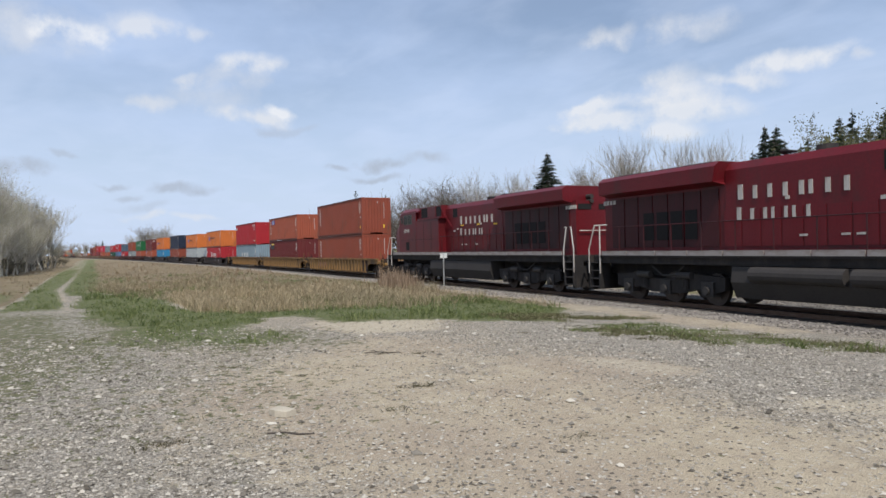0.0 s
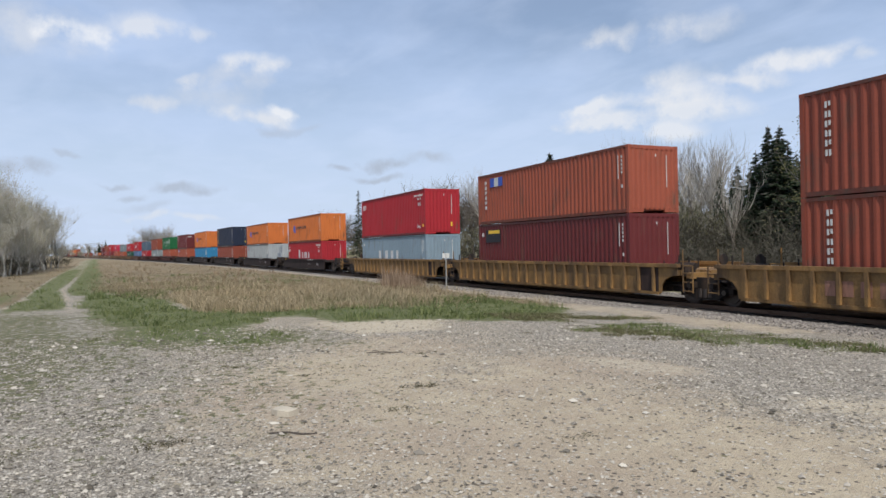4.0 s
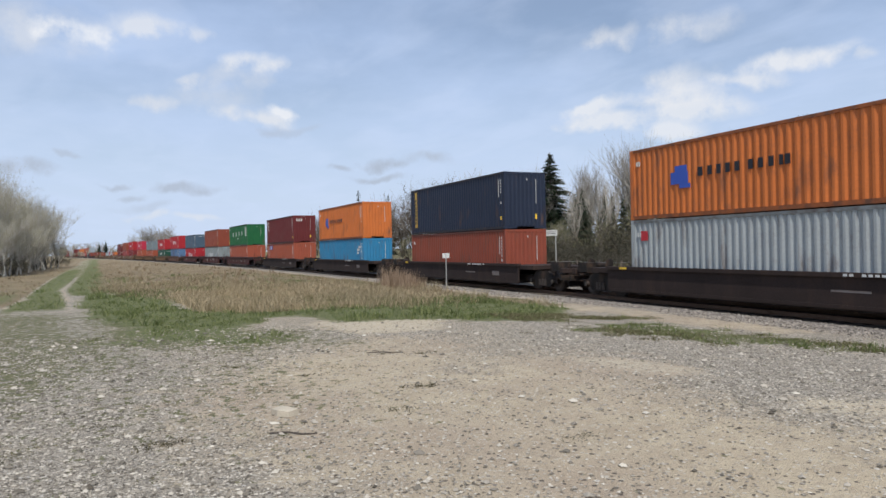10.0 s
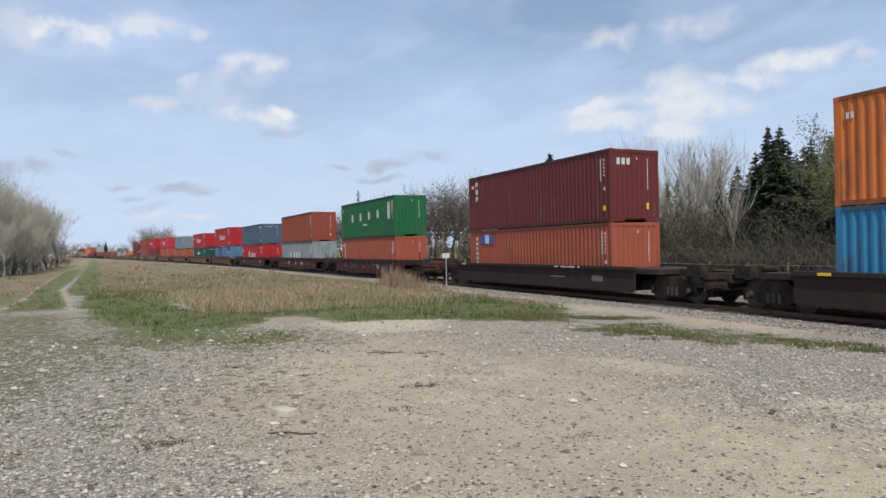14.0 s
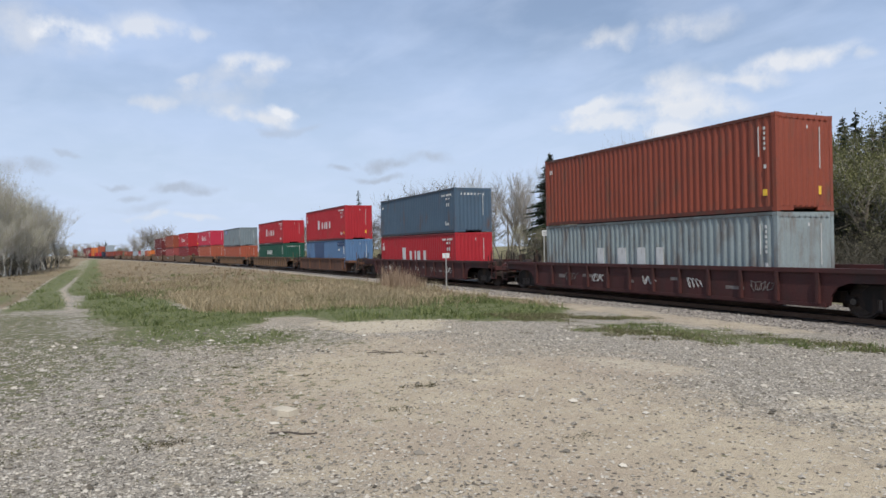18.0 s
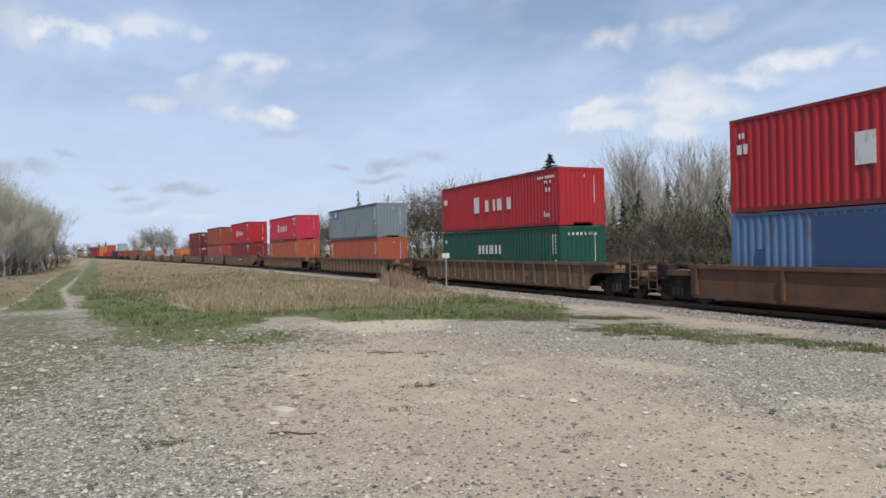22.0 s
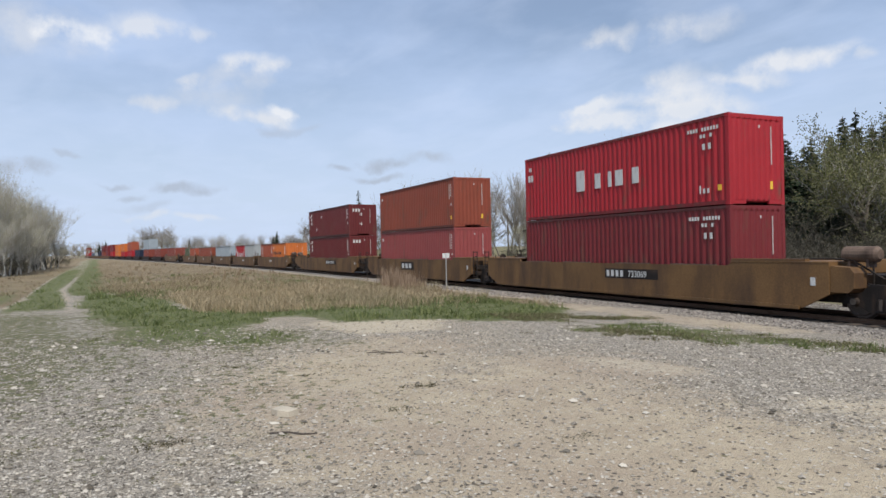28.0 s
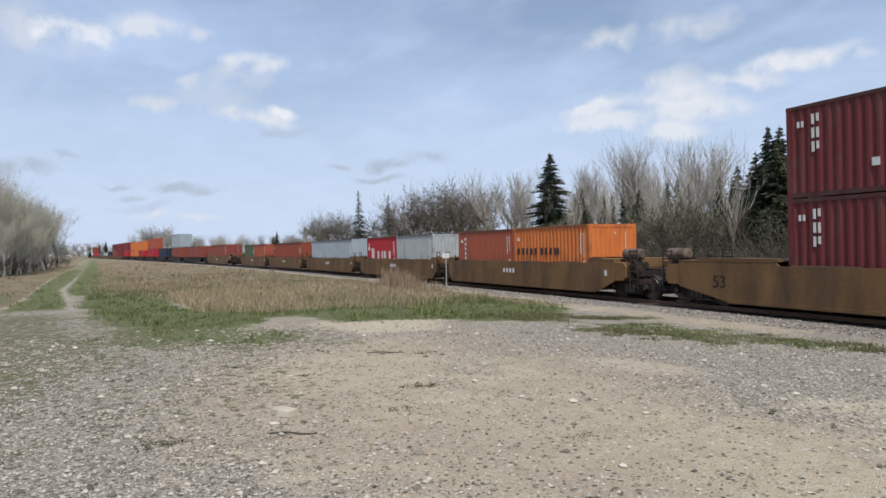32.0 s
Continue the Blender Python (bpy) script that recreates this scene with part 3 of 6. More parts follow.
def truck(parent, x, big=False):
    """A two-axle truck with side frames, springs and wheels; the wheels are pieces of the truck."""
    t = part("truck", shared("truck_bolster", lambda bm: box(bm, -.22, .22, -1.1, 1.1, RAIL + .42, RAIL + .78)), IRON, parent)
    t.location = (x, 0, 0)
    for sgn in (-1, 1):
        def frame_side(bm):
            y = sgn * 1.02
            prism(bm, [(-1.15, RAIL + .40), (-1.15, RAIL + .62), (-.75, RAIL + .66), (-.45, RAIL + .92), (.45, RAIL + .92), (.75, RAIL + .66), (1.15, RAIL + .62), (1.15, RAIL + .40), (.8, RAIL + .38), (.5, RAIL + .2), (-.5, RAIL + .2), (-.8, RAIL + .38)], y - .07, y + .07)
            for a in (-.86, .86):
                tube(bm, (a, y + sgn * .06, RAIL + .46), (a, y + sgn * .17, RAIL + .46), .13, .10, 10)

        part("side_frame", shared("side_frame:%d" % sgn, frame_side), IRON, t)

        def springs(bm):
            for a in (-.2, 0, .2):
                tube(bm, (a, sgn * 1.06, RAIL + .26), (a, sgn * 1.06, RAIL + .55), .085, .085, 8)

        part("spring_nest", shared("spring_nest:%d" % sgn, springs), WHEEL, t)
    # brake beams, with a solid block added to close bright gaps between wheels
    part("brake_beam", shared("brake_beam", lambda bm: [box(bm, -.62, .62, -.66, .66, RAIL + .16, RAIL + .5), box(bm, -1.5, -1.36, -.7, .7, RAIL + .25, RAIL + .45), box(bm, 1.36, 1.5, -.7, .7, RAIL + .25, RAIL + .45)]), IRON, t)
    for a in (-.86, .86):
        ax = part("axle", shared("axle", lambda bm: tube(bm, (0, -1.0, 0), (0, 1.0, 0), .08, .08, 8)), WHEEL, t)
        ax.location = (a, 0, RAIL + .455)
        for sgn in (-1, 1):
            def wheel(bm):
                tube(bm, (0, sgn * .72, 0), (0, sgn * .80, 0), .455, .45, 28)
                tube(bm, (0, sgn * .68, 0), (0, sgn * .72, 0), .485, .485, 28)
                tube(bm, (0, sgn * .80, 0), (0, sgn * .83, 0), .38, .36, 28)
                for i in range(3):
                    q = i * 2.0944
                    tube(bm, (.24 * math.cos(q), sgn * .82, .24 * math.sin(q)), (.24 * math.cos(q), sgn * .845, .24 * math.sin(q)), .05, .045, 8)

            w = part("wheel", shared("wheel:%d" % sgn, wheel), WHEEL, t)
            w.location = (a, 0, RAIL + .455)
            SPINNING.append([w, None, (a, RAIL + .455), .455])
            if sgn < 0:
                w = part("bearing_cap", shared("bearing_cap", lambda bm: tube(bm, (0, -1.20, 0), (0, -1.10, 0), .085, .10, 10)), RIM_DULL, t)
                w.location = (a, 0, RAIL + .46)
    return t


# an end of a car: reach of the side, start of the arch over the truck, reach of the platform, place of the truck
END = {"D": ((7.7, 99, 11.1, 9.2), (7.2, 99, 9.9, 8.2)), "R": ((10.4, 7.9, 10.9, 9.2), (9.2, 6.8, 9.8, 8.1)), "W": ((10.0, 8.4, 11.4, 9.7), (9.6, 7.9, 11.3, 9.4)),
       "B": ((6.3, 99, 9.9, 8.3), (7.6, 99, 9.9, 8.6)), "Y": ((8.8, 8.0, 9.3, 9.65), (8.95, 8.1, 9.3, None)), "T": ((6.95, 6.55, 7.3, 7.9), (6.95, 6.55, 7.3, None))}
# cars at the ends of their sets, or of other length, by their place in the train
OWN_END = {0: ((9.9, 7.7, 11.0, 9.2), None), 2: (None, (8.95, 7.4, 11.4, 9.2)), 15: ((9.6, 8.8, 12.3, 10.9), (9.5, 8.6, 9.9, None)), 16: ((8.6, 7.8, 9.0, 9.6), (8.3, 7.5, 8.8, None)),
           17: ((8.55, 7.8, 9.2, 9.9), (10.2, 8.2, 11.2, 9.8)), 18: ((7.9, 6.9, 9.3, 8.4), None), 22: (None, (6.9, 6.1, 9.4, 8.0)), 23: ((8.5, 7.8, 11.0, 9.5), (8.5, 7.8, 11.0, 9.5))}


def well_car(kind, index, plain=False):
    """A low car with a well for the containers; its origin is under the middle of the load."""
    e = new("well_car")
    tagged(e, CAR_WORDS[kind], "train car", "well cars of the train")
    m = CAR_MAT[kind]
    ends = tuple(o or k for o, k in zip(OWN_END.get(index, (None, None)), END[kind]))
    key = kind + ("_%d" % index if index in OWN_END else "")
    top = {"Y": 1.02, "W": 1.02, "R": .98, "B": 1.0, "D": .88, "T": 1.0}[kind]
    low = {"T": -.10}.get(kind, 0.0) - .02
    (F, Fa, Fp, Ft), (B, Ba, Bp, Bt) = ends
    for sgn in (-1, 1):
        def side(bm):
            y = sgn * 1.46
            edge = top + .12 if kind == "T" else top - .12
            o = [(-6.35, edge), (-B, edge)] if kind == "T" else [(-B, edge)]
            if kind == "T":
                o = [(-6.2, top), (-6.35, edge), (-B, edge)]
            if Ba < B:
                o += [(-B, .62), (-Ba - .55, .60), (-Ba - .22, .48), (-Ba - .05, .25), (-Ba, low)] if kind != "T" else [(-B, .28), (-Ba, low)]
            else:
                o += [(-B, low)]
            if Fa < F:
                o += [(Fa, low), (Fa + .05, .25), (Fa + .22, .48), (Fa + .55, .60), (F, .62)] if kind != "T" else [(Fa, low), (F, .28)]
            else:
                o += [(F, low)]
            o += [(F, edge)] + ([(6.35, edge), (6.2, top)] if kind == "T" else [])
            prism(bm, o, y - .03, y + .03)

        part("side_sill", shared("side_sill:%s%d" % (key, sgn), side), m, e)
        if kind != "T":
            part("top_chord", shared("top_chord:%s%d" % (key, sgn), lambda bm: box(bm, -B - .05, F + .05, sgn * 1.46 - .1, sgn * 1.46 + .1, top - .12, top)), m, e)
        else:
            part("end_wall", shared("end_wall:%s%d" % (key, sgn), lambda bm: box(bm, sgn * (F if sgn > 0 else B) - (.06 if sgn > 0 else 0), sgn * (F if sgn > 0 else B) + (0 if sgn > 0 else .06), -1.43, 1.43, .28, top + .12)), m, e)
            part("end_cap", shared("end_cap:%s%d" % (key, sgn), lambda bm: box(bm, min(sgn * 6.3, sgn * (F if sgn > 0 else B)), max(sgn * 6.3, sgn * (F if sgn > 0 else B)), -1.5, 1.5, top + .12, top + .15)), m, e)
        part("bottom_chord", shared("bottom_chord:%s%d" % (key, sgn), lambda bm: box(bm, -min(B, Ba) + .1, min(F, Fa) - .1, sgn * 1.46 - .07, sgn * 1.46 + .07, low - .05, low + .05)), m, e)
        if kind in "YWRB":
            n = {"Y": 21, "W": 18, "R": 12, "B": 5}[kind]

            def rib(bm):
                y = sgn * 1.49
                prism(bm, [(-.045, low + .05), (.045, low + .05), (.045, top - .12), (-.045, top - .12)], min(y, y + sgn * .10), max(y, y + sgn * .10))

            x0, x1 = -min(B, Ba) + .3, min(F, Fa) - .3
            for i in range(n):
                r = part("rib", shared("rib:%s%d" % (kind, sgn), rib), m, e)
                r.location = (x0 + i * (x1 - x0) / (n - 1), 0, 0)
    part("well_floor", shared("well_floor:" + kind, lambda bm: [box(bm, -6.3, 6.3, -1.4, -1.15, -.12, -.03), box(bm, -6.3, 6.3, 1.15, 1.4, -.12, -.03)] + [box(bm, a - .15, a + .15, -1.4, 1.4, -.14, -.06) for a in (-6.0, -3.0, 0, 3.0, 6.0)]), m, e)
    for sgn, (E, A, P, T) in ((1, ends[0]), (-1, ends[1])):
        def platform(bm):
            a, b = min(sgn * 6.45, sgn * P), max(sgn * 6.45, sgn * P)
            box(bm, a, b, -.45, .45, .12, .78)
            deck = E if A < E else min(P, E + 1.2)
            a, b = min(sgn * 6.45, sgn * deck), max(sgn * 6.45, sgn * deck)
            box(bm, a, b, -1.42, 1.42, .62, .80)
            box(bm, sgn * (P - .15) - .12, sgn * (P - .15) + .12, -1.3, 1.3, .52, .72)

        part("bulkhead", shared("bulkhead:%s%d" % (kind, sgn), lambda bm: box(bm, sgn * 6.42 - .05, sgn * 6.42 + .05, -1.4, 1.4, low, .62)), m, e)
        if T and not plain:
            # brake gear as solid blocks, added to fill the shaded gap under the end
            part("brake_gear", shared("brake_gear:%s%d" % (key, sgn), lambda bm: [box(bm, min(sgn * 6.6, sgn * (T - 1.2)), max(sgn * 6.6, sgn * (T - 1.2)), -.9, .9, .02, .34), box(bm, sgn * T - 1.6, sgn * T + 1.5, -.35, .35, .1, .4)]), IRON, e)
        part("end_platform", shared("end_platform:%s%d" % (key, sgn), platform), m if kind != "T" else IRON, e)

        def coupler(bm):
            box(bm, min(sgn * P, sgn * (P + .7)), max(sgn * P, sgn * (P + .7)), -.12, .12, .42, .62)
            box(bm, min(sgn * (P + .3), sgn * (P + .72)), max(sgn * (P + .3), sgn * (P + .72)), -.2, .2, .36, .68)
            rod(bm, [(sgn * (P - .1), -.5, .6), (sgn * (P + .25), -.45, .3), (sgn * (P + .6), -.2, .25)], .03)

        part("coupler", shared("coupler:%s%d" % (key, sgn), coupler), IRON, e)
        for y in (-1.40, 1.40):
            if plain and y > 0 or kind == "D":
                continue

            def ladder(bm):
                x = sgn * (P - .35 if P - E > .8 else P - .1)
                z1 = 1.5 if kind == "T" else .95
                for dx in (-.22, .22):
                    rod(bm, [(x + dx, y, .05), (x + dx, y, (.95 if kind == "D" else 1.5) if dx * sgn < 0 else z1)], .024)
                for z in (.1, .4, .7, .95) + ((1.2, 1.45) if kind == "T" else ()):
                    rod(bm, [(x - .22, y, z), (x + .22, y, z)], .022)

            part("ladder", shared("ladder:%s%d%.1f" % (key, sgn, y), ladder), m if kind != "T" else IRON, e)
        if not plain:
            x = sgn * (P - .7)
            for i in range(4):
                if kind == "D" and i in (1, 3):
                    continue
                tall = 1.45 if kind == "R" else 1.05 if kind == "D" else 1.3
                o = part("brake_stand", shared("brake_stand:%s" % kind, lambda bm: tube(bm, (0, 0, .62), (0, 0, tall), .03, .025, 6)), IRON, e)
                o.location = (x - sgn * i * .46, -1.2 + (i * .9) % 2.1, -.07 * i)
            o = part("air_tank", shared("air_tank", lambda bm: tube(bm, (-.45, 0, 0), (.45, 0, 0), .12, .12, 12)), IRON, e)
            o.location = (x - sgn * .35, -.55, .92)
            boxes("valve_box", [(x - .32, x + .3, -1.25, -.75, .60, .98)], IRON, e)
            if kind == "D":
                o.location = (x - sgn * .35, -.55, .86)
            o = part("brake_wheel", shared("brake_wheel", lambda bm: tube(bm, (-.02, 0, 0), (.02, 0, 0), .20, .20, 18)), IRON, e)
            o.location = (x + sgn * .4, .45, 1.12 if kind != "D" else .90)
            o = part("brake_rod", shared("brake_rod", lambda bm: rod(bm, [(-.9, -1.05, .2), (-.2, -1.1, .28), (.7, -1.0, .16)], .035)), IRON, e)
            o.location = (x, 0, 0)
            boxes("end_beam", [(sgn * (P - .05) - .06, sgn * (P - .05) + .06, -1.42, 1.42, .22, .42)], IRON, e)
        if T:
            truck(e, sgn * T)
        if kind == "T" and not plain and P - E > .8:
            def end_box(bm):
                """A rounded housing outside the end of the well."""
                o = [(E + .02, .34), (E + .52, .34), (E + .66, .46), (E + .68, .86), (E + .56, 1.0), (E + .02, 1.04)]
                prism(bm, [(sgn * x, z) for x, z in o], 0, .52)

            for y in (-1.47, .95):
                o = part("end_box", shared("end_box:%s%d" % (key, sgn), end_box), m, e, "rounded steel housing, streaked with rust")
                o.location = (0, y, 0)

            def tank(bm):
                x, y, z = sgn * (E + .55), -.95, 1.34
                tube(bm, (x - .42, y, z), (x + .42, y, z), .21, .21, 16, False)
                for d in (-1, 1):
                    tube(bm, (x + d * .42, y, z), (x + d * .50, y, z), .21, .13, 16)
                for d in (-.25, .25):
                    box(bm, x + d - .04, x + d + .04, y - .16, y + .16, 1.0, 1.22)

            part("air_reservoir", shared("air_reservoir:%s%d" % (key, sgn), tank), RESERVOIR, e, "rusty cylindrical air tank")
            part("pipe", shared("pipe:%s%d" % (key, sgn), lambda bm: rod(bm, [(sgn * (E - 1.6), -1.2, 1.20), (sgn * (E - .1), -1.15, 1.22), (sgn * (E + .4), -1.1, 1.18), (sgn * (E + 1.1), -.9, .7)], .028)), IRON, e)
            x0, x1 = sorted((sgn * 6.3, sgn * (E - .75)))
            boxes("top_plate", [(x0, x1, -1.44, -1.24, top + .15, top + .22)], m, e)
    if kind == "T" and not plain:
        # inner lip of the well, seen between the side and the load
        for x0, x1 in ((-5.9, -3.9), (-2.9, -1.0), (.6, 2.5), (3.6, 5.6)):
            boxes("guide_lip", [(x0, x1, -1.38, -1.30, top - .02, top + .03)], RESERVOIR, e)
    if kind == "T":
        if index in (15, 17):
            boxes("marking_panel", [(.15, 3.1, -1.495, -1.48, .44, .80)], IRON, e, "black panel behind the lettering")
            boxes("lettering", [(.25 + i * .27, .25 + i * .27 + .16, -1.50, -1.49, .50, .74) for i in range(4)], WHITE, e)
            me = figures("733069", .34)
            me.materials.append(WHITE)
            o = part("car_number", me, WHITE, e, "white stencilled car number")
            o.matrix_basis = pose(1.5, -1.499, .50, 90, 0, 0)
        elif index == 16:
            boxes("marking_panel", [(-1.6, .6, -1.495, -1.48, .30, .84)], IRON, e, "black panel behind the emblem")
            boxes("emblem", [(-1.4 + i * .6, -1.0 + i * .6, -1.50, -1.49, .42, .72) for i in range(3)], WHITE, e)
        else:
            boxes("lettering", [(-.6 + i * .3, -.42 + i * .3, -1.496, -1.48, .45, .66) for i in range(4)], WHITE, e)
        boxes("label_plate", [(F - .55, F - .4, -1.497, -1.48, .5, .72)], WHITE, e)
        if index == 17:
            me = figures("53", .55)
            me.materials.append(IRON)
            o = part("stencil", me, IRON, e, "dark stencilled figures")
            o.matrix_basis = pose(-B + 1.5, -1.496, .30, 90, 0, 0)
    if kind == "D" and not plain:
        boxes("marking", [(2.6 + i * .17, 2.6 + i * .17 + .11, -1.572, -1.562, top - .095, top - .03) for i in (0, 1, 3, 4, 5, 6, 7, 8, 10)], WHITE, e, "small white car lettering")
        boxes("reflector", [(-6.4, -6.0, -1.572, -1.562, top - .10, top - .02)], YELLOW, e)
        boxes("stencil", [(5.15, 5.85, -1.496, -1.48, .27, .50), (2.2, 3.3, -1.496, -1.48, .36, .42)], GREY_MARK, e, "faded grey stencilled marks")
    if kind in "RW":
        r = random.Random(index)
        for gx in ((-3.9, -2.1, 1.3, 3.4, 5.6) if kind == "R" else (3.6,)):
            gx, a, b, c = gx + r.uniform(-.5, .5), r.uniform(1.5, 3.5), r.uniform(2.5, 5.5), r.uniform(.16, .4)
            bm = bmesh.new()
            stroke(bm, [(gx + c * (i / 9 - 1) + .10 * math.sin(a * i * .55), -1.497, .42 + .17 * math.sin(b * i * .4 + a) * (1 - i * .012)) for i in range(22)], .011)
            part("graffiti", bm, GREY_MARK if r.random() < .6 else WHITE, e, "thin scrawled spray paint")
        boxes("marking", [(x, x + r.uniform(.3, .8), -1.496, -1.48, z, z + r.uniform(.08, .18)) for x, z in ((-4.75, .35), (-3.05, .42), (-.25, .3), (2.0, .46), (4.4, .28))], CAR_MAT["Y"] if kind == "W" else GREY_MARK, e, "faded stencilled lettering")
    if kind == "Y":
        boxes("end_plate", [(6.75, 7.9, -1.497, -1.48, .02, .88)], CAR_MAT["D"], e, "black painted panel near the end")
        if index == 0:
            boxes("marking", [(-5.2 + i * .5, -4.9 + i * .5, -1.497, -1.48, .25, .65) for i in range(6)], GRAFFITI, e, "pale reddish sprayed paint")
    return e


GREY_MARK = paint("grey_mark", (.17, .15, .14), .55)
GRAFFITI = paint("sprayed_paint", (.26, .13, .09), .5)


def build_cars():
    for i, (near, kind, length, lower, upper) in enumerate(TRAIN):
        MOVING.append((well_car(kind, i, i > 23), near - 6.096, 0.0))
        for row in SPINNING:
            row[1] = row[1] or near - 6.096


build_cars()

# ================= the train: locomotives =================
LOCO_RED = material("loco_red", (0.112, 0.0068, 0.0105), .42, 0, .2, .6, 12, .03, (0.050, 0.016, 0.015), .4, .7)
# deeper red for hand rails and for doors that carry the wing's shade
LOCO_DEEP_RED = material("loco_deep_red", (0.050, 0.0075, 0.0095), .55, 0, .3, .8, 12, .03, (0.020, 0.011, 0.011), .6, .7)
LOCO_DARK = material("loco_grime", (0.024, 0.021, 0.020), .8, .1, .35, 2, 20, .15, (0.055, 0.045, 0.037), .45, 1.5)
TANK_GREY = material("tank_grey", (0.042, 0.037, 0.034), .7, .1, .25, 1.2, 18, .1, (0.045, 0.04, 0.035), .5, 1.2)
GRILLE = material("grille_black", (0.012, 0.010, 0.010), .8, 0, .3, 5, 60, .2)
STRIPE = paint("stripe_white", (.30, .27, .25), .5)
GLASS = material("dark_glass", (0.012, 0.016, 0.02), .08, 0, .1, 2, 10, 0, spec=.6)
NUMBER_WHITE = paint("number_white", (.46, .43, .39), .4)


def locomotive(number):
    """A six-axle road engine, nose towards -x, origin on the track's middle line."""
    e = new("diesel_locomotive")
    tagged(e, "dark red six-axle diesel locomotive, weathered paint", "locomotive", "locomotives")
    z = RAIL
    solid("underframe", [(-10.3, 10.5, -1.42, 1.42, z + 1.36, z + 1.60), (-10.3, 10.5, -.6, .6, z + .9, z + 1.36)], LOCO_DARK, e)
    boxes("walkway", [(-10.3, 10.4, -1.52, 1.52, z + 1.60, z + 1.66)], LOCO_DARK, e)
    # painted sill along both sides, in lengths
    n = 13
    for sgn in (-1, 1):
        for i in range(n):
            x0 = -9.9 + i * 1.53
            y = sgn * 1.5
            boxes("sill_plate", [(x0 + .03, x0 + 1.50, y - .03, y + .03, z + 1.665, z + 1.83)], STRIPE, e)
    # nose and cab
    bm = bmesh.new()
    o = [(-10.05, z + 1.66), (-10.10, z + 3.0), (-9.95, z + 3.36), (-8.75, z + 3.62), (-8.75, z + 1.66)]
    v = []
    for x, h in o:
        w = 1.46 if x > -9 else 1.18
        v.append((bm.verts.new((x, -w, h)), bm.verts.new((x, w, h))))
    bm.faces.new([p[0] for p in v]); bm.faces.new([p[1] for p in v][::-1])
    for i in range(len(v)):
        j = (i + 1) % len(v)
        bm.faces.new((v[i][0], v[i][1], v[j][1], v[j][0]))
    part("nose", bm, LOCO_RED, e)
    bm = bmesh.new()
    prism(bm, [(-8.75, z + 1.66), (-8.75, z + 3.62), (-8.45, z + 4.40), (-5.9, z + 4.46), (-5.9, z + 1.66)], -1.5, 1.5)
    part("cab", bm, LOCO_RED, e)
    bm = bmesh.new()
    loft(bm, [(-1.52, z + 4.36), (-1.1, z + 4.66), (-.4, z + 4.74), (.4, z + 4.74), (1.1, z + 4.66), (1.52, z + 4.36)], -8.62, -5.6)
    part("cab_roof", bm, LOCO_RED, e)
    for y in (-.72, .72):
        bm = bmesh.new()
        a = [(-8.70, y - .52, z + 3.74), (-8.70, y + .52, z + 3.74), (-8.49, y + .48, z + 4.28), (-8.49, y - .48, z + 4.28)]
        va = [bm.verts.new((p[0] - .03, p[1], p[2])) for p in a]; vb = [bm.verts.new((p[0] + .06, p[1], p[2])) for p in a]
        bm.faces.new(va[::-1]); bm.faces.new(vb)
        for i in range(4):
            bm.faces.new((va[i], va[(i + 1) % 4], vb[(i + 1) % 4], vb[i]))
        part("windscreen", bm, GLASS, e)
    for sgn in (-1, 1):
        y = sgn * 1.5
        win = solid("side_window", [(-7.93, -6.52, y - .02, y + .02, z + 3.62, z + 3.68), (-7.93, -6.52, y - .02, y + .02, z + 4.20, z + 4.26), (-7.93, -7.87, y - .02, y + .02, z + 3.68, z + 4.2), (-6.58, -6.52, y - .02, y + .02, z + 3.68, z + 4.2), (-7.24, -7.18, y - .02, y + .02, z + 3.68, z + 4.2)], RIM_DULL, e)
        boxes("pane", [(-7.87, -7.24, y - .008, y + .008, z + 3.68, z + 4.2), (-7.18, -6.58, y - .008, y + .008, z + 3.68, z + 4.2)], GLASS, win)
        boxes("window_panel", [(-8.40, -8.08, y - .010, y + .010, z + 3.72, z + 4.18)], GLASS, e)
        boxes("cab_vent", [(-7.55, -7.05, y - .012, y + .012, z + 1.96, z + 2.5)], GRILLE, e)
        boxes("seam", [(-8.5, -3.0, y - .005, y + .005, z + 2.62, z + 2.632)], LOCO_DARK, e)
        # cabinet behind the cab
    boxes("electrical_cabinet", [(-5.9, -2.5, -1.49, 1.49, z + 1.66, z + 3.82)], LOCO_RED, e)
    solid("cabinet_top", [(-5.9, -2.45, -1.30, 1.30, z + 3.82, z + 4.62), (-5.6, -2.3, -1.52, 1.52, z + 3.84, z + 3.92)], LOCO_RED, e)
    for sgn in (-1, 1):
        y = sgn * 1.31
        for x0, x1 in ((-5.35, -4.45), (-3.15, -2.5)):
            boxes("blower_grille", [(x0, x1, y - .02, y + .02, z + 3.98, z + 4.56)], GRILLE, e)
        boxes("cabinet_panel", [(-4.4, -3.2, y - .03, y + .03, z + 3.96, z + 4.58)], LOCO_RED, e)
        y = sgn * 1.5
        boxes("door_seam", [(x - .006, x + .006, y - .005, y + .005, z + 1.9, z + 3.7) for x in (-4.7, -3.6)], LOCO_DARK, e)
        bm = bmesh.new(); rod(bm, [(-2.45, sgn * 1.35, z + 4.5), (-1.6, sgn * 1.05, z + 3.3)], .025); part("stay", bm, LOCO_RED, e)
    # long hood with its doors
    bm = bmesh.new()
    loft(bm, [(-1.02, z + 1.66), (-1.02, z + 4.36), (-.85, z + 4.60), (-.3, z + 4.66), (.3, z + 4.66), (.85, z + 4.60), (1.02, z + 4.36), (1.02, z + 1.66)], -2.5, 4.2)
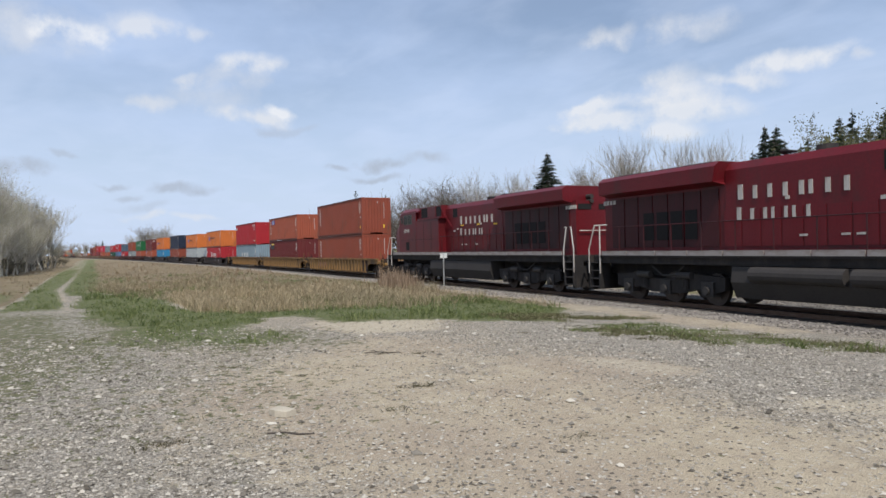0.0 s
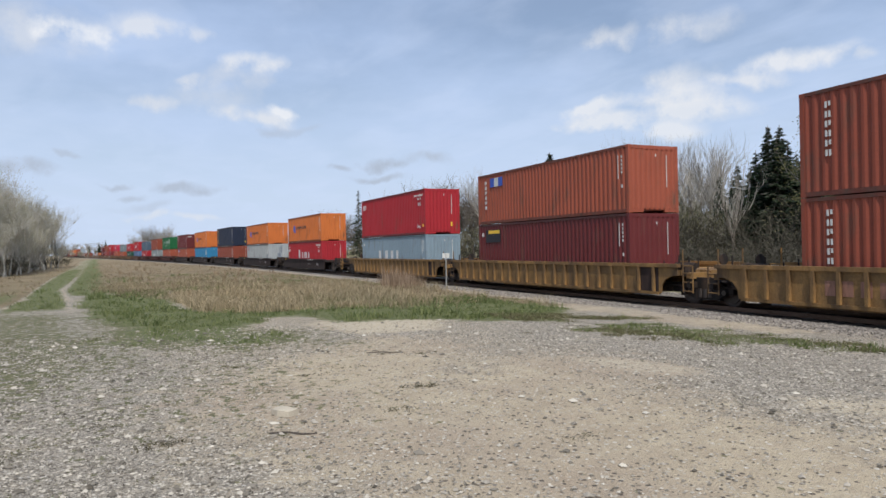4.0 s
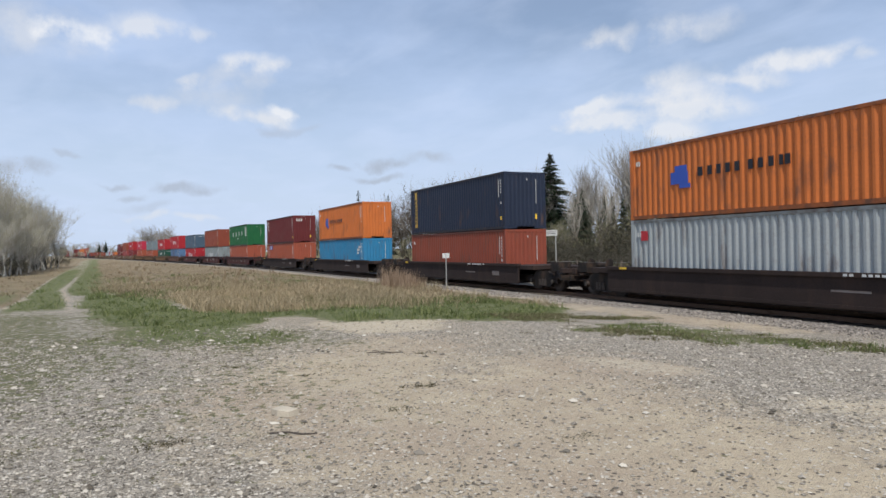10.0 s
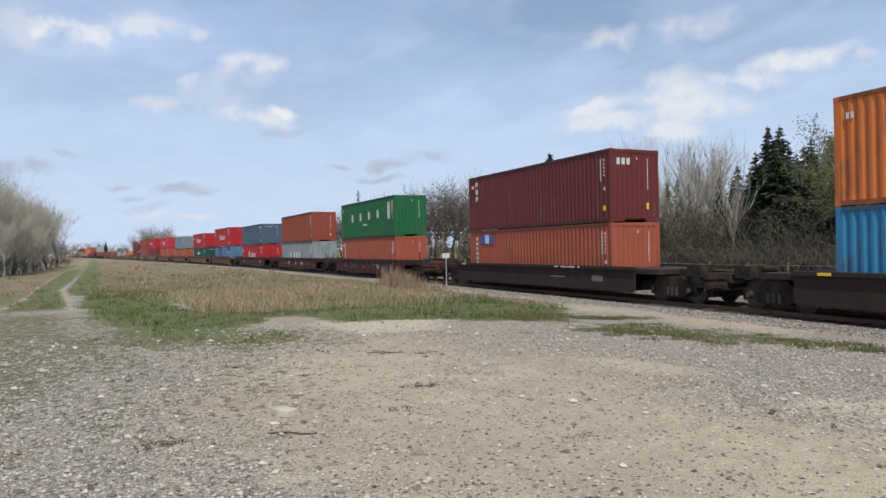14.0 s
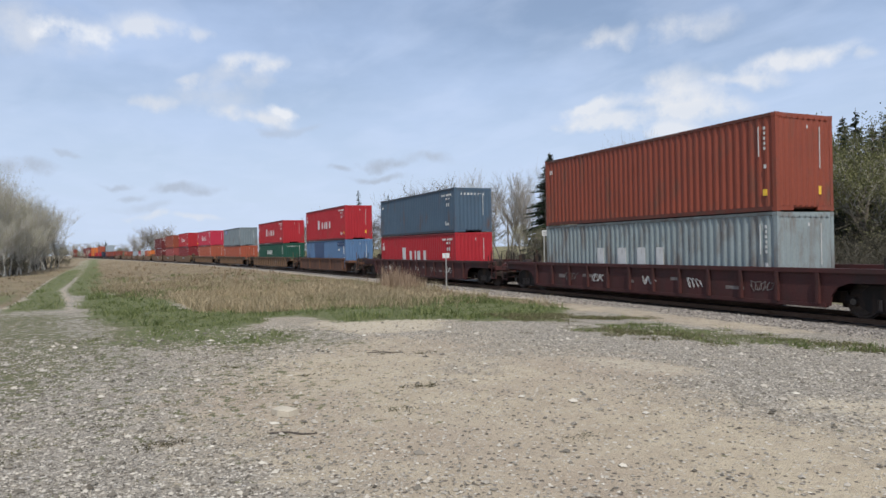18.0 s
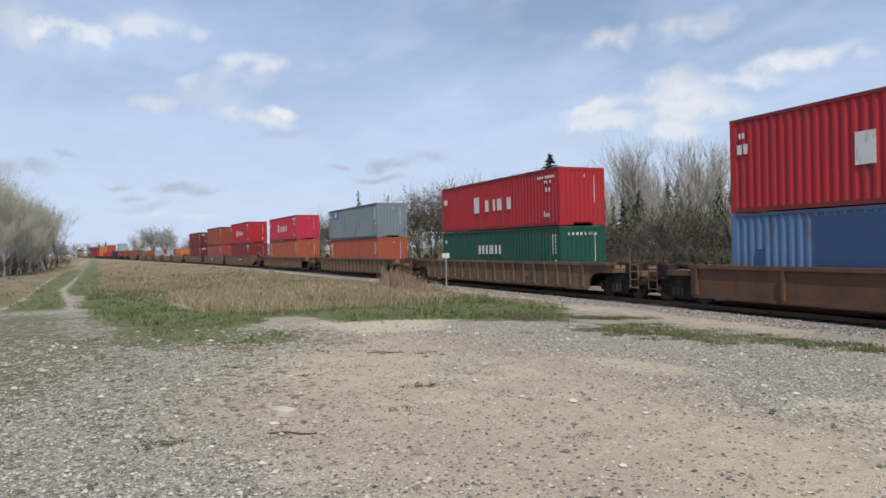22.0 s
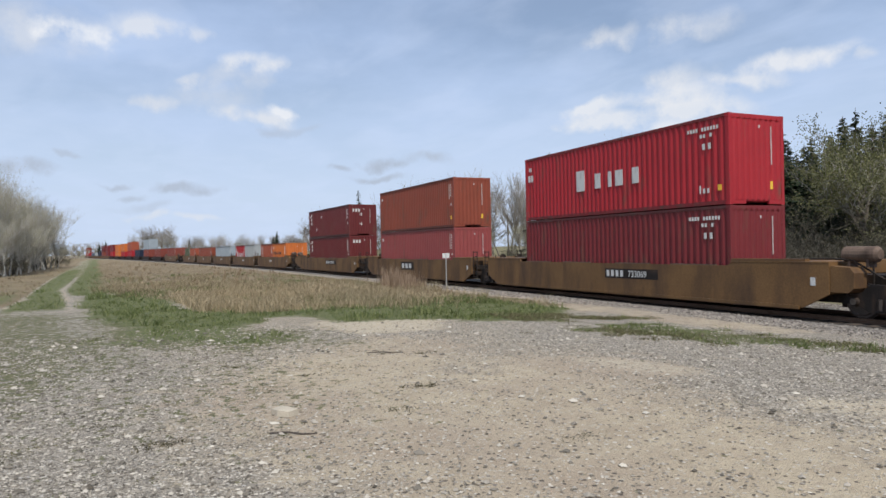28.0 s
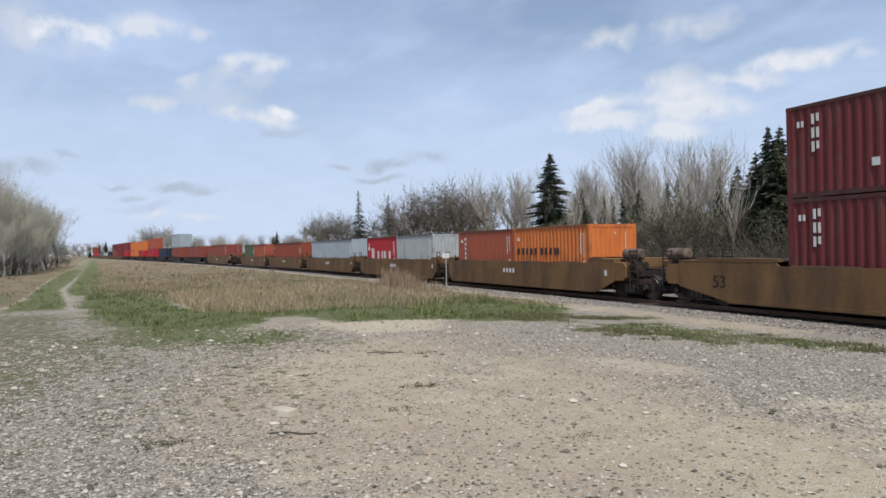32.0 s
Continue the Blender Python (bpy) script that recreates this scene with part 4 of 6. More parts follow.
    part("engine_hood", bm, LOCO_RED, e)
    bm = bmesh.new()
    loft(bm, [(-1.0, z + 1.66), (-1.0, z + 4.0), (1.0, z + 4.0), (1.0, z + 1.66)], 4.2, 10.35)
    part("radiator_hood", bm, LOCO_RED, e)
    bm = bmesh.new()
    loft(bm, [(-1.0, z + 3.90), (-1.5, z + 4.02), (-1.52, z + 4.50), (-1.30, z + 4.66), (1.30, z + 4.66), (1.52, z + 4.50), (1.5, z + 4.02), (1.0, z + 3.90)], 4.15, 10.1)
    for vtx in bm.verts:
        if vtx.co.x < 5 and abs(vtx.co.y) > 1.1 and vtx.co.z < z + 4.3:
            vtx.co.x += .12
    part("radiator_wing", bm, LOCO_RED, e)
    boxes("roof_screen", [(4.6, 9.6, -1.15, 1.15, z + 4.66, z + 4.70)], GRILLE, e)
    bm = bmesh.new(); tube(bm, (1.4, 0, z + 4.6), (1.4, 0, z + 4.84), .32, .28, 14); part("exhaust_stack", bm, LOCO_DARK, e)
    bm = bmesh.new()
    for i, y in enumerate((-.16, 0, .16)):
        tube(bm, (2.5, y, z + 4.80), (3.0 - .1 * i, y, z + 4.83), .03, .08, 8)
        tube(bm, (2.6, y, z + 4.64), (2.6, y, z + 4.8), .02, .02, 6)
    part("air_horn", bm, LOCO_DARK, e)
    for sgn in (-1, 1):
        y = sgn * 1.02
        boxes("intake_screen", [(-1.45, -.9, y - .015, y + .015, z + 3.83, z + 4.32)], GRILLE, e)
        for i in range(9):
            x = -2.2 + i * .72
            boxes("hood_door", [(x + .03, x + .69, y - .018, y + .018, z + 1.95, z + 3.08)], LOCO_RED, e)
        # radiator doors in the deeper red: the overhanging wing's shade is painted in
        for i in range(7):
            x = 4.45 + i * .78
            boxes("radiator_door", [(x + .03, x + .75, y - .016, y + .016, z + 1.95, z + 3.82)], LOCO_DEEP_RED, e)
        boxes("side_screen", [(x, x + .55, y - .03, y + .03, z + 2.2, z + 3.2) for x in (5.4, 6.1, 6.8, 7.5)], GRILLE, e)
        # brand lettering as a plain bar for each letter, read from its own side
        rows = []
        for top, h, ws in ((3.86, .46, (.50, .40, .40, .40, .40, .15, .40, .42)), (3.16, .40, (.42, .36, .34, .13, .32, .13, .34))):
            x = -.52 if sgn < 0 else 4.0
            for i, w in enumerate(ws):
                hh = h if i == 0 else h * .86
                a = x if sgn < 0 else x - w
                rows.append((a, a + w * (.36 if w > .2 else .8), y - .03, y + .03, z + top - h, z + top - h + hh))
                x += (w + .13) * (1 if sgn < 0 else -1)
        boxes("lettering", rows, NUMBER_WHITE, e)
        boxes("data_plate", [(-.4 + i * .42, -.15 + i * .42, y - .03, y + .03, z + 2.22, z + 2.28) for i in (0, 1, 4)], NUMBER_WHITE, e)
        if number:
            boxes("sticker", [(-.5, -.12, y - .031, y + .031, z + 3.30, z + 3.36), (1.5, 1.75, y - .031, y + .031, z + 3.28, z + 3.36), (3.3, 3.65, y - .031, y + .031, z + 3.24, z + 3.32)], YELLOW, e)
        boxes("sticker", [(-1.4, -1.15, y - .03, y + .03, z + 3.0, z + 3.08), (-.95, -.8, y - .03, y + .03, z + 3.1, z + 3.2), (1.85, 1.98, y - .031, y + .031, z + 3.3, z + 3.4)], NUMBER_WHITE, e)
        # hand rails along the walkway
        for i in range(9):
            x = -2.1 + i * 1.38
            bm = bmesh.new(); tube(bm, (x, sgn * 1.47, z + 1.66), (x, sgn * 1.47, z + 2.75), .02, .02, 6); part("stanchion", bm, LOCO_DEEP_RED, e)
        bm = bmesh.new(); tube(bm, (-2.3, sgn * 1.47, z + 2.74), (9.3, sgn * 1.47, z + 2.74), .02, .02, 6); part("hand_rail", bm, LOCO_DEEP_RED, e)
        # corner steps with white grab rails
        for x, d in ((-10.35, -1), (10.15, 1)):
            solid("step_well", [(min(x, x + d * .62), max(x, x + d * .62), min(sgn * 1.0, sgn * 1.06), max(sgn * 1.0, sgn * 1.06), z + .38, z + 1.62), (x - .04, x + .04, min(sgn * 1.0, sgn * 1.5), max(sgn * 1.0, sgn * 1.5), z + .36, z + 1.66), (x + d * .62 - .04, x + d * .62 + .04, min(sgn * 1.0, sgn * 1.5), max(sgn * 1.0, sgn * 1.5), z + .36, z + 1.66)], LOCO_DARK, e)
            for k in range(4):
                h = z + .40 + k * .32
                boxes("step", [(min(x, x + d * .62), max(x, x + d * .62), min(sgn * 1.05, sgn * 1.5), max(sgn * 1.05, sgn * 1.5), h, h + .045)], TANK_GREY, e)
            for xx, up in ((x - d * .05, 2.85), (x + d * .66, 2.85)):
                bm = bmesh.new()
                rod(bm, [(xx, sgn * 1.5, z + .95), (xx, sgn * 1.5, z + 1.9), (xx - d * (.28 if xx != x - d * .05 else -.1), sgn * 1.42, z + up), (xx - d * (.5 if xx != x - d * .05 else .2), sgn * 1.3, z + up)], .028, 6)
                part("grab_rail", bm, NUMBER_WHITE, e, "white painted grab rail")
        if number:
            me = figures(number, .36)
            me.materials.append(NUMBER_WHITE)
            o = part("road_number", me, NUMBER_WHITE, e, "white road number figures")
            o.matrix_basis = pose(-7.92, -1.507, z + 3.10, 90, 0, 0) if sgn < 0 else pose(-6.7, 1.507, z + 3.10, 90, 0, 180)
            o.scale = (1.35, 1.0, 1.0)
    # fuel tank
    bm = bmesh.new()
    loft(bm, [(-1.42, z + 1.33), (-1.48, z + .85), (-1.25, z + .36), (1.25, z + .36), (1.48, z + .85), (1.42, z + 1.33)], -3.85, 3.62)
    part("fuel_tank", bm, TANK_GREY, e)
    if not number:
        for x0 in (-.2, -3.4):
            for y in (1.47,):
                bm = bmesh.new(); tube(bm, (x0, y, z + 1.1), (x0 + 3.0, y, z + 1.1), .24, .24, 14); part("air_reservoir", bm, TANK_GREY, e)
    # trucks
    for c in (-6.9, 6.75):
        t = solid("truck", [(c - 2.6, c + 2.6, -.8, .8, z + .55, z + .95)], LOCO_DARK, e)
        for sgn in (-1, 1):
            bm = bmesh.new()
            y = sgn * 1.1
            prism(bm, [(c - 2.65, z + .55), (c - 2.65, z + .95), (c - 1.3, z + 1.05), (c - .9, z + .85), (c + .9, z + .85), (c + 1.3, z + 1.05), (c + 2.65, z + .95), (c + 2.65, z + .55), (c + 2.2, z + .42), (c + 1.4, z + .52), (c + .7, z + .36), (c - .7, z + .36), (c - 1.4, z + .52), (c - 2.2, z + .42)], y - .1, y + .1)
            part("truck_frame", bm, LOCO_DARK, t)
            for a in (-1.95, 0, 1.95):
                bm = bmesh.new()
                box(bm, c + a - .26, c + a + .26, y - .17, y + .17, z + .32, z + .80)
                tube(bm, (c + a, y + sgn * .15, z + .52), (c + a, y + sgn * .26, z + .52), .17, .13, 12)
                part("axle_box", bm, TANK_GREY, t)
                bm = bmesh.new()
                tube(bm, (0, sgn * .70, 0), (0, sgn * .84, 0), .535, .53, 28)
                for i in range(3):
                    q = i * 2.0944
                    tube(bm, (.32 * math.cos(q), sgn * .83, .32 * math.sin(q)), (.32 * math.cos(q), sgn * .86, .32 * math.sin(q)), .06, .05, 8)
                w = part("wheel", bm, WHEEL, t)
                w.location = (c + a, 0, z + .535)
                SPINNING.append([w, -39.2 if number else -16.5, (c + a, z + .535), .535 if number else -.535])
            for a in (-1.0, 1.0):
                bm = bmesh.new(); tube(bm, (c + a - .3, y + sgn * .18, z + .98), (c + a + .34, y + sgn * .18, z + .98), .12, .12, 10); part("brake_cylinder", bm, TANK_GREY, t)
                bm = bmesh.new(); tube(bm, (c + a, y + sgn * .12, z + .5), (c + a, y + sgn * .12, z + .85), .11, .11, 10); part("spring", bm, LOCO_DARK, t)
            bm = bmesh.new(); rod(bm, [(c - .9, y + sgn * .14, z + 1.3), (c - .5, y + sgn * .16, z + 1.0), (c + .1, y + sgn * .16, z + .96), (c + .7, y + sgn * .14, z + 1.3)], .03, 6); part("hose", bm, TANK_GREY, t)
    for d, x in ((-1, -10.9), (1, 10.75)):
        solid("pilot", [(x - .12, x + .12, -1.45, 1.45, z + .30, z + 1.2)], LOCO_DARK, e)
        solid("coupler", [(min(x, x + d * .75), max(x, x + d * .75), -.14, .14, z + .72, z + 1.0), (min(x + d * .4, x + d * .75), max(x + d * .4, x + d * .75), -.24, .24, z + .66, z + 1.06)], IRON, e)
        for y in (-.75, .75):
            bm = bmesh.new(); rod(bm, [(x + d * .1, y, z + 1.1), (x + d * .3, y, z + .6), (x + d * .5, y * .7, z + .45)], .03, 6); part("air_hose", bm, LOCO_DARK, e)
        bm = bmesh.new(); rod(bm, [(x - d * .3, -.9, z + 2.7), (x - d * .3, .9, z + 2.7)], .025, 6); part("end_rail", bm, NUMBER_WHITE, e)
    boxes("number_board", [(10.34, 10.37, .2, .9, z + 3.62, z + 3.86), (10.34, 10.37, -.9, -.2, z + 3.62, z + 3.86)], GRILLE, e)
    for y in (-1.02, 1.02):
        boxes("number_mark", [(9.66 + i * .2, 9.80 + i * .2, y - .02, y + .02, z + 3.64, z + 3.80) for i in range(4)], NUMBER_WHITE, e)
    for h in (4.18, 3.98):
        bm = bmesh.new(); tube(bm, (10.05, -.2, z + h), (10.42, -.2, z + h), .1, .1, 12); part("headlight", bm, TANK_GREY, e)
    return e


def build_locos():
    MOVING.append((locomotive("8899"), -39.2, 0.0, pose(0, 0, 0)))
    MOVING.append((locomotive(""), -16.5, 0.0, pose(0, 0, 0, 0, 0, 180)))


build_locos()


# ================= movement =================
def motions():
    """The train runs past; each engine, car and container follows the line of the track."""
    for thing, s, z, *turn in MOVING:
        walk(thing, [(t, on_track(s + travelled(t), 0, z) @ (turn[0] if turn else pose(0, 0, 0))) for t in range(0, 33, 2)])
    # wheels turn while they roll past the lot
    for wheel, s, (x, z), radius in SPINNING:
        past = [k for k in range(961) if -34 < s + travelled(k / 30) < 14]
        if len(past) < 2:
            continue
        k0, k1 = past[0], past[-1]
        turned = [(k / 30, pose(x, 0, z, 0, math.degrees((travelled(k / 30) - travelled(k0 / 30)) / radius) % 360, 0)) for k in past]
        before = [(0.0, turned[0][1])] if k0 > 0 else []
        after = [((k1 + 1) / 30, turned[-1][1]), (32.0, turned[-1][1])] if k1 < 958 else []
        walk(wheel, before + turned + after)


# ================= ground =================
FOOT = -0.44


def rise(x, y):
    """Height of the ground: level under the lot, falling a little to the track."""
    d = track_y(x) - y
    u = min(1, max(0, (abs(d) - 2.6) / 10.0))
    z = FOOT * (1 - u) ** 1.25 if d > 0 else FOOT - .25 * u
    return z - .4 * min(1, max(0, (3.0 - abs(d)) / .7))


def inside(v, a, b, soft):
    """1 between a and b, falling to 0 over soft."""
    return min(1, max(0, (v - a) / soft + .5)) * min(1, max(0, (b - v) / soft + .5))


RUT_X = (-230, -126, -71, -58, -50, -39, -31, -24, -20)
RUT_NEAR = (-18.5, -10.8, -7.55, -6.7, -6.1, -5.3, -4.65, -4.4, -4.4)      # y of the two wheel ruts along the trail
RUT_FAR = (-16.5, -9.6, -6.0, -5.25, -4.7, -4.1, -3.1, -2.3, -2.1)
FIELD_Y = (-2.6, .7, 1.5, 2.6, 8.6, 10.2, 12.5)                           # where the dry field begins
FIELD_X = (-37, -28.5, -22, -20.4, -21.6, -21.5, -21.5)


def ruts(x):
    return float(np.interp(x, RUT_X, RUT_NEAR)), float(np.interp(x, RUT_X, RUT_FAR))


# outlines on the plan of what grows where
GREEN_PATCH = ((-24.8, -2.1), (-35.7, -2.8), (-37, -2.5), (-33.4, -1.2), (-30.9, .7), (-23.3, .8), (-20.8, 1.8), (-20.4, 2.7), (-17.8, 2.7), (-15.8, 1.8), (-14.8, 1.4), (-14.6, .6), (-15.3, -.1), (-18.8, -.9))
THIN_GREEN = ((-20.5, -1.4), (-15.3, -.4), (-13.8, .3), (-12.8, 1.3), (-12.7, 3.0), (-14.4, 2.6), (-16, 1))
GREEN_BAND = ((-20.5, 1.7), (-20.2, 3.9), (-20.3, 6.7), (-22, 8.6), (-25.5, 10.6), (-24.5, 12.2), (-18.5, 12.0), (-13.9, 9.5), (-14.8, 7.8), (-15.4, 6.5), (-16.3, 4.5), (-18.2, 4.1), (-18.2, 2.2))
WEEDY_LOT = ((-25, -4.6), (-23, -2.3), (-15.7, -.5), (-11, -.5), (-9.5, -1.4), (-10.5, -5), (-20, -9))
BARE_DIRT = ((-10.9, 2.1), (-12.2, 4.1), (-8.4, 3.4), (-8.8, 5.5), (-6.9, 4.6), (-5.0, 4.9), (-3.8, 6.2), (-2.6, 4.5), (-4.0, 2.2), (-5.8, 1.2), (-7.8, .9))
PALE_STRIPS = (((-16.1, 3.5), (-16.9, 4.4), (-15.5, 6.6), (-13.6, 5.6), (-13.8, 4.0)), ((-8.9, 5.9), (-8.5, 6.7), (-7.4, 7.0), (-7.1, 6.3), (-7.9, 5.9)), ((-5.6, 6.7), (-5.0, 7.6), (-4.4, 6.9), (-4.9, 6.2)))
VERGE_CLUMPS = ((-15.0, 11.3, .8), (-13.2, 11.0, .6), (-12.4, 10.5, .7), (-11.5, 11.0, .8), (-10.6, 11.2, .7), (-10.4, 12.0, .5), (-9.7, 11.8, .8), (-9.0, 12.4, .7), (-8.3, 12.4, .5))


def depth(x, y, outline):
    """Distance from the outline, above 0 inside it."""
    best, inn = 1e9, False
    for i, (ax, ay) in enumerate(outline):
        bx, by = outline[i - 1]
        dx, dy = bx - ax, by - ay
        t = min(1, max(0, ((x - ax) * dx + (y - ay) * dy) / (dx * dx + dy * dy)))
        best = min(best, math.hypot(x - ax - t * dx, y - ay - t * dy))
        if (ay > y) != (by > y) and x < (bx - ax) * (y - ay) / (by - ay) + ax:
            inn = not inn
    return best if inn else -best


def step(v, soft):
    return min(1, max(0, v / soft + .5))


def near_outline(x, y, outline, margin=2.5):
    """Depth in an outline, or a large minus far away from it."""
    if not (min(p[0] for p in outline) - margin < x < max(p[0] for p in outline) + margin and min(p[1] for p in outline) - margin < y < max(p[1] for p in outline) + margin):
        return -9.0
    return depth(x, y, outline)


def cover(x, y):
    """Share of green grass, dry grass, bare dirt and low olive weeds at a place."""
    d = track_y(x) - y
    n = noise.noise((x * .35, y * .35, 3)) * 1.6 + noise.noise((x * 1.1, y * 1.1, 7)) * .8
    fine = noise.noise((x * 2.3, y * 2.3, 9))
    green = dry = dirt = weed = 0.0
    if d < -3.4:
        return .5, .65, 0.0, 0.0
    low, high = ruts(x)
    # the field, the green edge of the lot
    if y > high:
        edge = float(np.interp(y, FIELD_Y, FIELD_X))
        dry = step(edge + 1.6 - x + n * .7, 1.6) * step(y - high - 1.0 - n * .3, .8)
        green = max(step(near_outline(x, y, GREEN_PATCH) + n * .35 + fine * .3, 1.0), .96 * step(near_outline(x, y, GREEN_BAND) + n * .3 + fine * .3, .9), .80 * step(near_outline(x, y, THIN_GREEN) + n * .6 + fine * .9, 1.8))
        if x < -33:
            green = max(green, inside(y - high, .15, 1.9 + n * .5, .7) * .85)
        dry *= 1 - .55 * green
        meadow = noise.noise((x * .16, y * .3, 61)) + .5 * fine
        green = max(green, dry * .62 * step(meadow - .10, .3) * step(x + 60, 30))
    elif x < -22:
        fade = step(-24.5 - x, 3)
        if y > low:
            green = .88 * fade * (.9 + .4 * fine) * (1 if x > -90 else .7)
        else:
            dry = .75 * step(-26 - x + n, 4)
            green = max(.38 * fade * step(fine + n * .4, .5), .6 * fade * inside(low - y, .3, 1.6 + n * .4, .6) * step(x + 40, 12))
    if x < -23:
        w = .11 + .05 * n
        near_rut = inside(y - low + fine * .12, -w, w, .22) * (.62 + .3 * fine) * step(x + 66, 14)
        far_rut = inside(y - high + fine * .15, -w * 1.2, w * 1.2, .26) * (.66 + .3 * fine) * step(x + 50, 9)
        tongue = .3 * inside(y - high, 1.0, 1.4, .2) * inside(x, -46, -33, 3)
        bare = .66 * max(near_rut, far_rut, tongue) * step(-24 - x, 3)
        green, dry, dirt = green * (1 - bare), dry * (1 - bare), bare
    # shoulder of the track
    bed = inside(d, -3.4, 3.4, .5)
    green, dry = green * (1 - bed), dry * (1 - bed)
    if d < 5.0:
        green, dry = green * (.12 + .88 * step(d - 4.8 - n * .3, .5)), dry * (.3 + .7 * step(d - 4.8, .6))
    verge = 0.0
    if -17 < x < -6 and 7.5 < y < 14.5:
        for cx, cy, rad in VERGE_CLUMPS:
            q = math.hypot((x - cx) / .80, (y - cy + .7) / 2.0) / rad
            verge = max(verge, step(.85 - q + n * .4 + fine * .7, .6))
    green = max(green, .80 * verge)
    # bare earth on the lot
    if x > -20:
        dirt = max(dirt, 1.1 * step(near_outline(x, y, BARE_DIRT) + .35 + n * .6 + fine * .35, 2.4))
        for outline in PALE_STRIPS:
            dirt = max(dirt, 1.25 * step(near_outline(x, y, outline) + n * .15 + fine * .1, .5))
    dirt = max(dirt, inside(d, 3.7, 6.0 + n * .4, .8) * inside(x, -40, 20, 5) * (.42 + n * .35) * (1 - verge))
    if -28 < x < -8 and y < 4:
        weed = .80 * step(near_outline(x, y, WEEDY_LOT) + .3 + n * .6 + fine * .6, 2.2)
        weed = max(weed, .95 * step(near_outline(x, y, THIN_GREEN) + .7 + n * .5 + fine * .6, 1.6))
    weed = max(weed, .45 * verge, .42 * inside(x, -12.5, -6.5, 3) * inside(y, -3, 2.6, 2))
    return green, dry, max(0, min(1.2, dirt)), weed


def soil(x, y):
    """Share of pale straw, of washed-out pale earth and of cool grey stone at a place."""
    n = noise.noise((x * .5, y * .5, 33)) + .5 * noise.noise((x * 1.6, y * 1.6, 34))
    straw = step(x + 36 + 4 * n, 12) * step(4 - abs(y - 4.5) + n, 4)
    pale = 0.0
    if -20 < x < 0:
        pale = max(step(near_outline(x, y, o) + n * .12, .4) for o in PALE_STRIPS)
    cool = max(step(1.0 - y + n * 1.2 + .12 * (x + 8), 2.0), .9 * step(y - 5.9 + n * .9 + .12 * (x + 6), 1.6), .8 * inside(x, -15.5, -12.6, 1) * inside(y, 3.0, 5.5, 1.2))
    return straw, pale, min(1, cool), 1.0


def ground_material():
    m = bpy.data.materials.new("gravel_lot")
    m.use_nodes = True
    nt = m.node_tree
    N, K = nt.nodes.new, nt.links.new
    b = nt.nodes["Principled BSDF"]
    b.inputs["Roughness"].default_value = 0.95
    b.inputs["Specular IOR Level"].default_value = 0.15
    tc = N("ShaderNodeTexCoord")

    def tex(kind, scale, detail=4, rough=.6):
        n = N(kind)
        n.inputs["Scale"].default_value = scale
        if kind == "ShaderNodeTexNoise":
            n.inputs["Detail"].default_value, n.inputs["Roughness"].default_value = detail, rough
        K(tc.outputs["Object"], n.inputs["Vector"])
        return n

    def ramp(src, lo, hi, a=0.0, c=1.0):
        r = N("ShaderNodeMapRange")
        for i, v in enumerate((lo, hi, a, c)):
            r.inputs[i + 1].default_value = v
        K(src, r.inputs[0])
        return r.outputs[0]

    def mix(f, p, q):
        x = N("ShaderNodeMix"); x.data_type = "RGBA"
        K(f, x.inputs[0]) if not isinstance(f, float) else setattr(x.inputs[0], "default_value", f)
        for v, i in ((p, 6), (q, 7)):
            if isinstance(v, tuple):
                x.inputs[i].default_value = (*v, 1)
            else:
                K(v, x.inputs[i])
        return x.outputs[2]

    def total(p, q, op="ADD"):
        x = N("ShaderNodeMath"); x.operation = op
        for v, i in ((p, 0), (q, 1)):
            if isinstance(v, float):
                x.inputs[i].default_value = v
            else:
                K(v, x.inputs[i])
        return x.outputs[0]

    earth = N("ShaderNodeVertexColor"); earth.layer_name = "soil"
    kind = N("ShaderNodeSeparateColor"); K(earth.outputs[0], kind.inputs[0])
    att = N("ShaderNodeVertexColor"); att.layer_name = "cover"
    sep = N("ShaderNodeSeparateColor"); K(att.outputs[0], sep.inputs[0])
    # crushed stone: small cells of different warm greys
    v1, v2 = tex("ShaderNodeTexVoronoi", 75), tex("ShaderNodeTexVoronoi", 38)
    s1, s2 = N("ShaderNodeSeparateColor"), N("ShaderNodeSeparateColor")
    K(v1.outputs["Color"], s1.inputs[0]); K(v2.outputs["Color"], s2.inputs[0])
    n_big, n_mid, n_fine = tex("ShaderNodeTexNoise", .28, 5), tex("ShaderNodeTexNoise", 2.4, 5), tex("ShaderNodeTexNoise", 45, 3)
    n_pale = tex("ShaderNodeTexNoise", 9, 4)
    v3 = tex("ShaderNodeTexVoronoi", 17)
    s3 = N("ShaderNodeSeparateColor"); K(v3.outputs["Color"], s3.inputs[0])
    warm = mix(ramp(s1.outputs[0], 0, 1), (.175, .145, .108), (.45, .39, .298))
    cold = mix(ramp(s1.outputs[0], 0, 1), (.135, .119, .097), (.41, .370, .308))
    grey = mix(kind.outputs[2], warm, cold)
    grey = mix(ramp(s2.outputs[0], .90, .94, 0, .8), grey, (.55, .51, .45))
    grey = mix(ramp(s2.outputs[1], .88, .93, 0, .9), grey, (.115, .10, .083))
    grey = mix(ramp(n_pale.outputs[0], .40, .68, 0, .55), grey, (.36, .318, .258))
    dirt = mix(ramp(n_mid.outputs[0], .32, .68), (.41, .335, .236), (.51, .43, .308))
    dirt = mix(ramp(n_big.outputs[0], .46, .62, 0, .6), dirt, (.345, .272, .208))
    dirt = mix(ramp(n_pale.outputs[0], .52, .70, 0, .5), dirt, (.29, .242, .185))
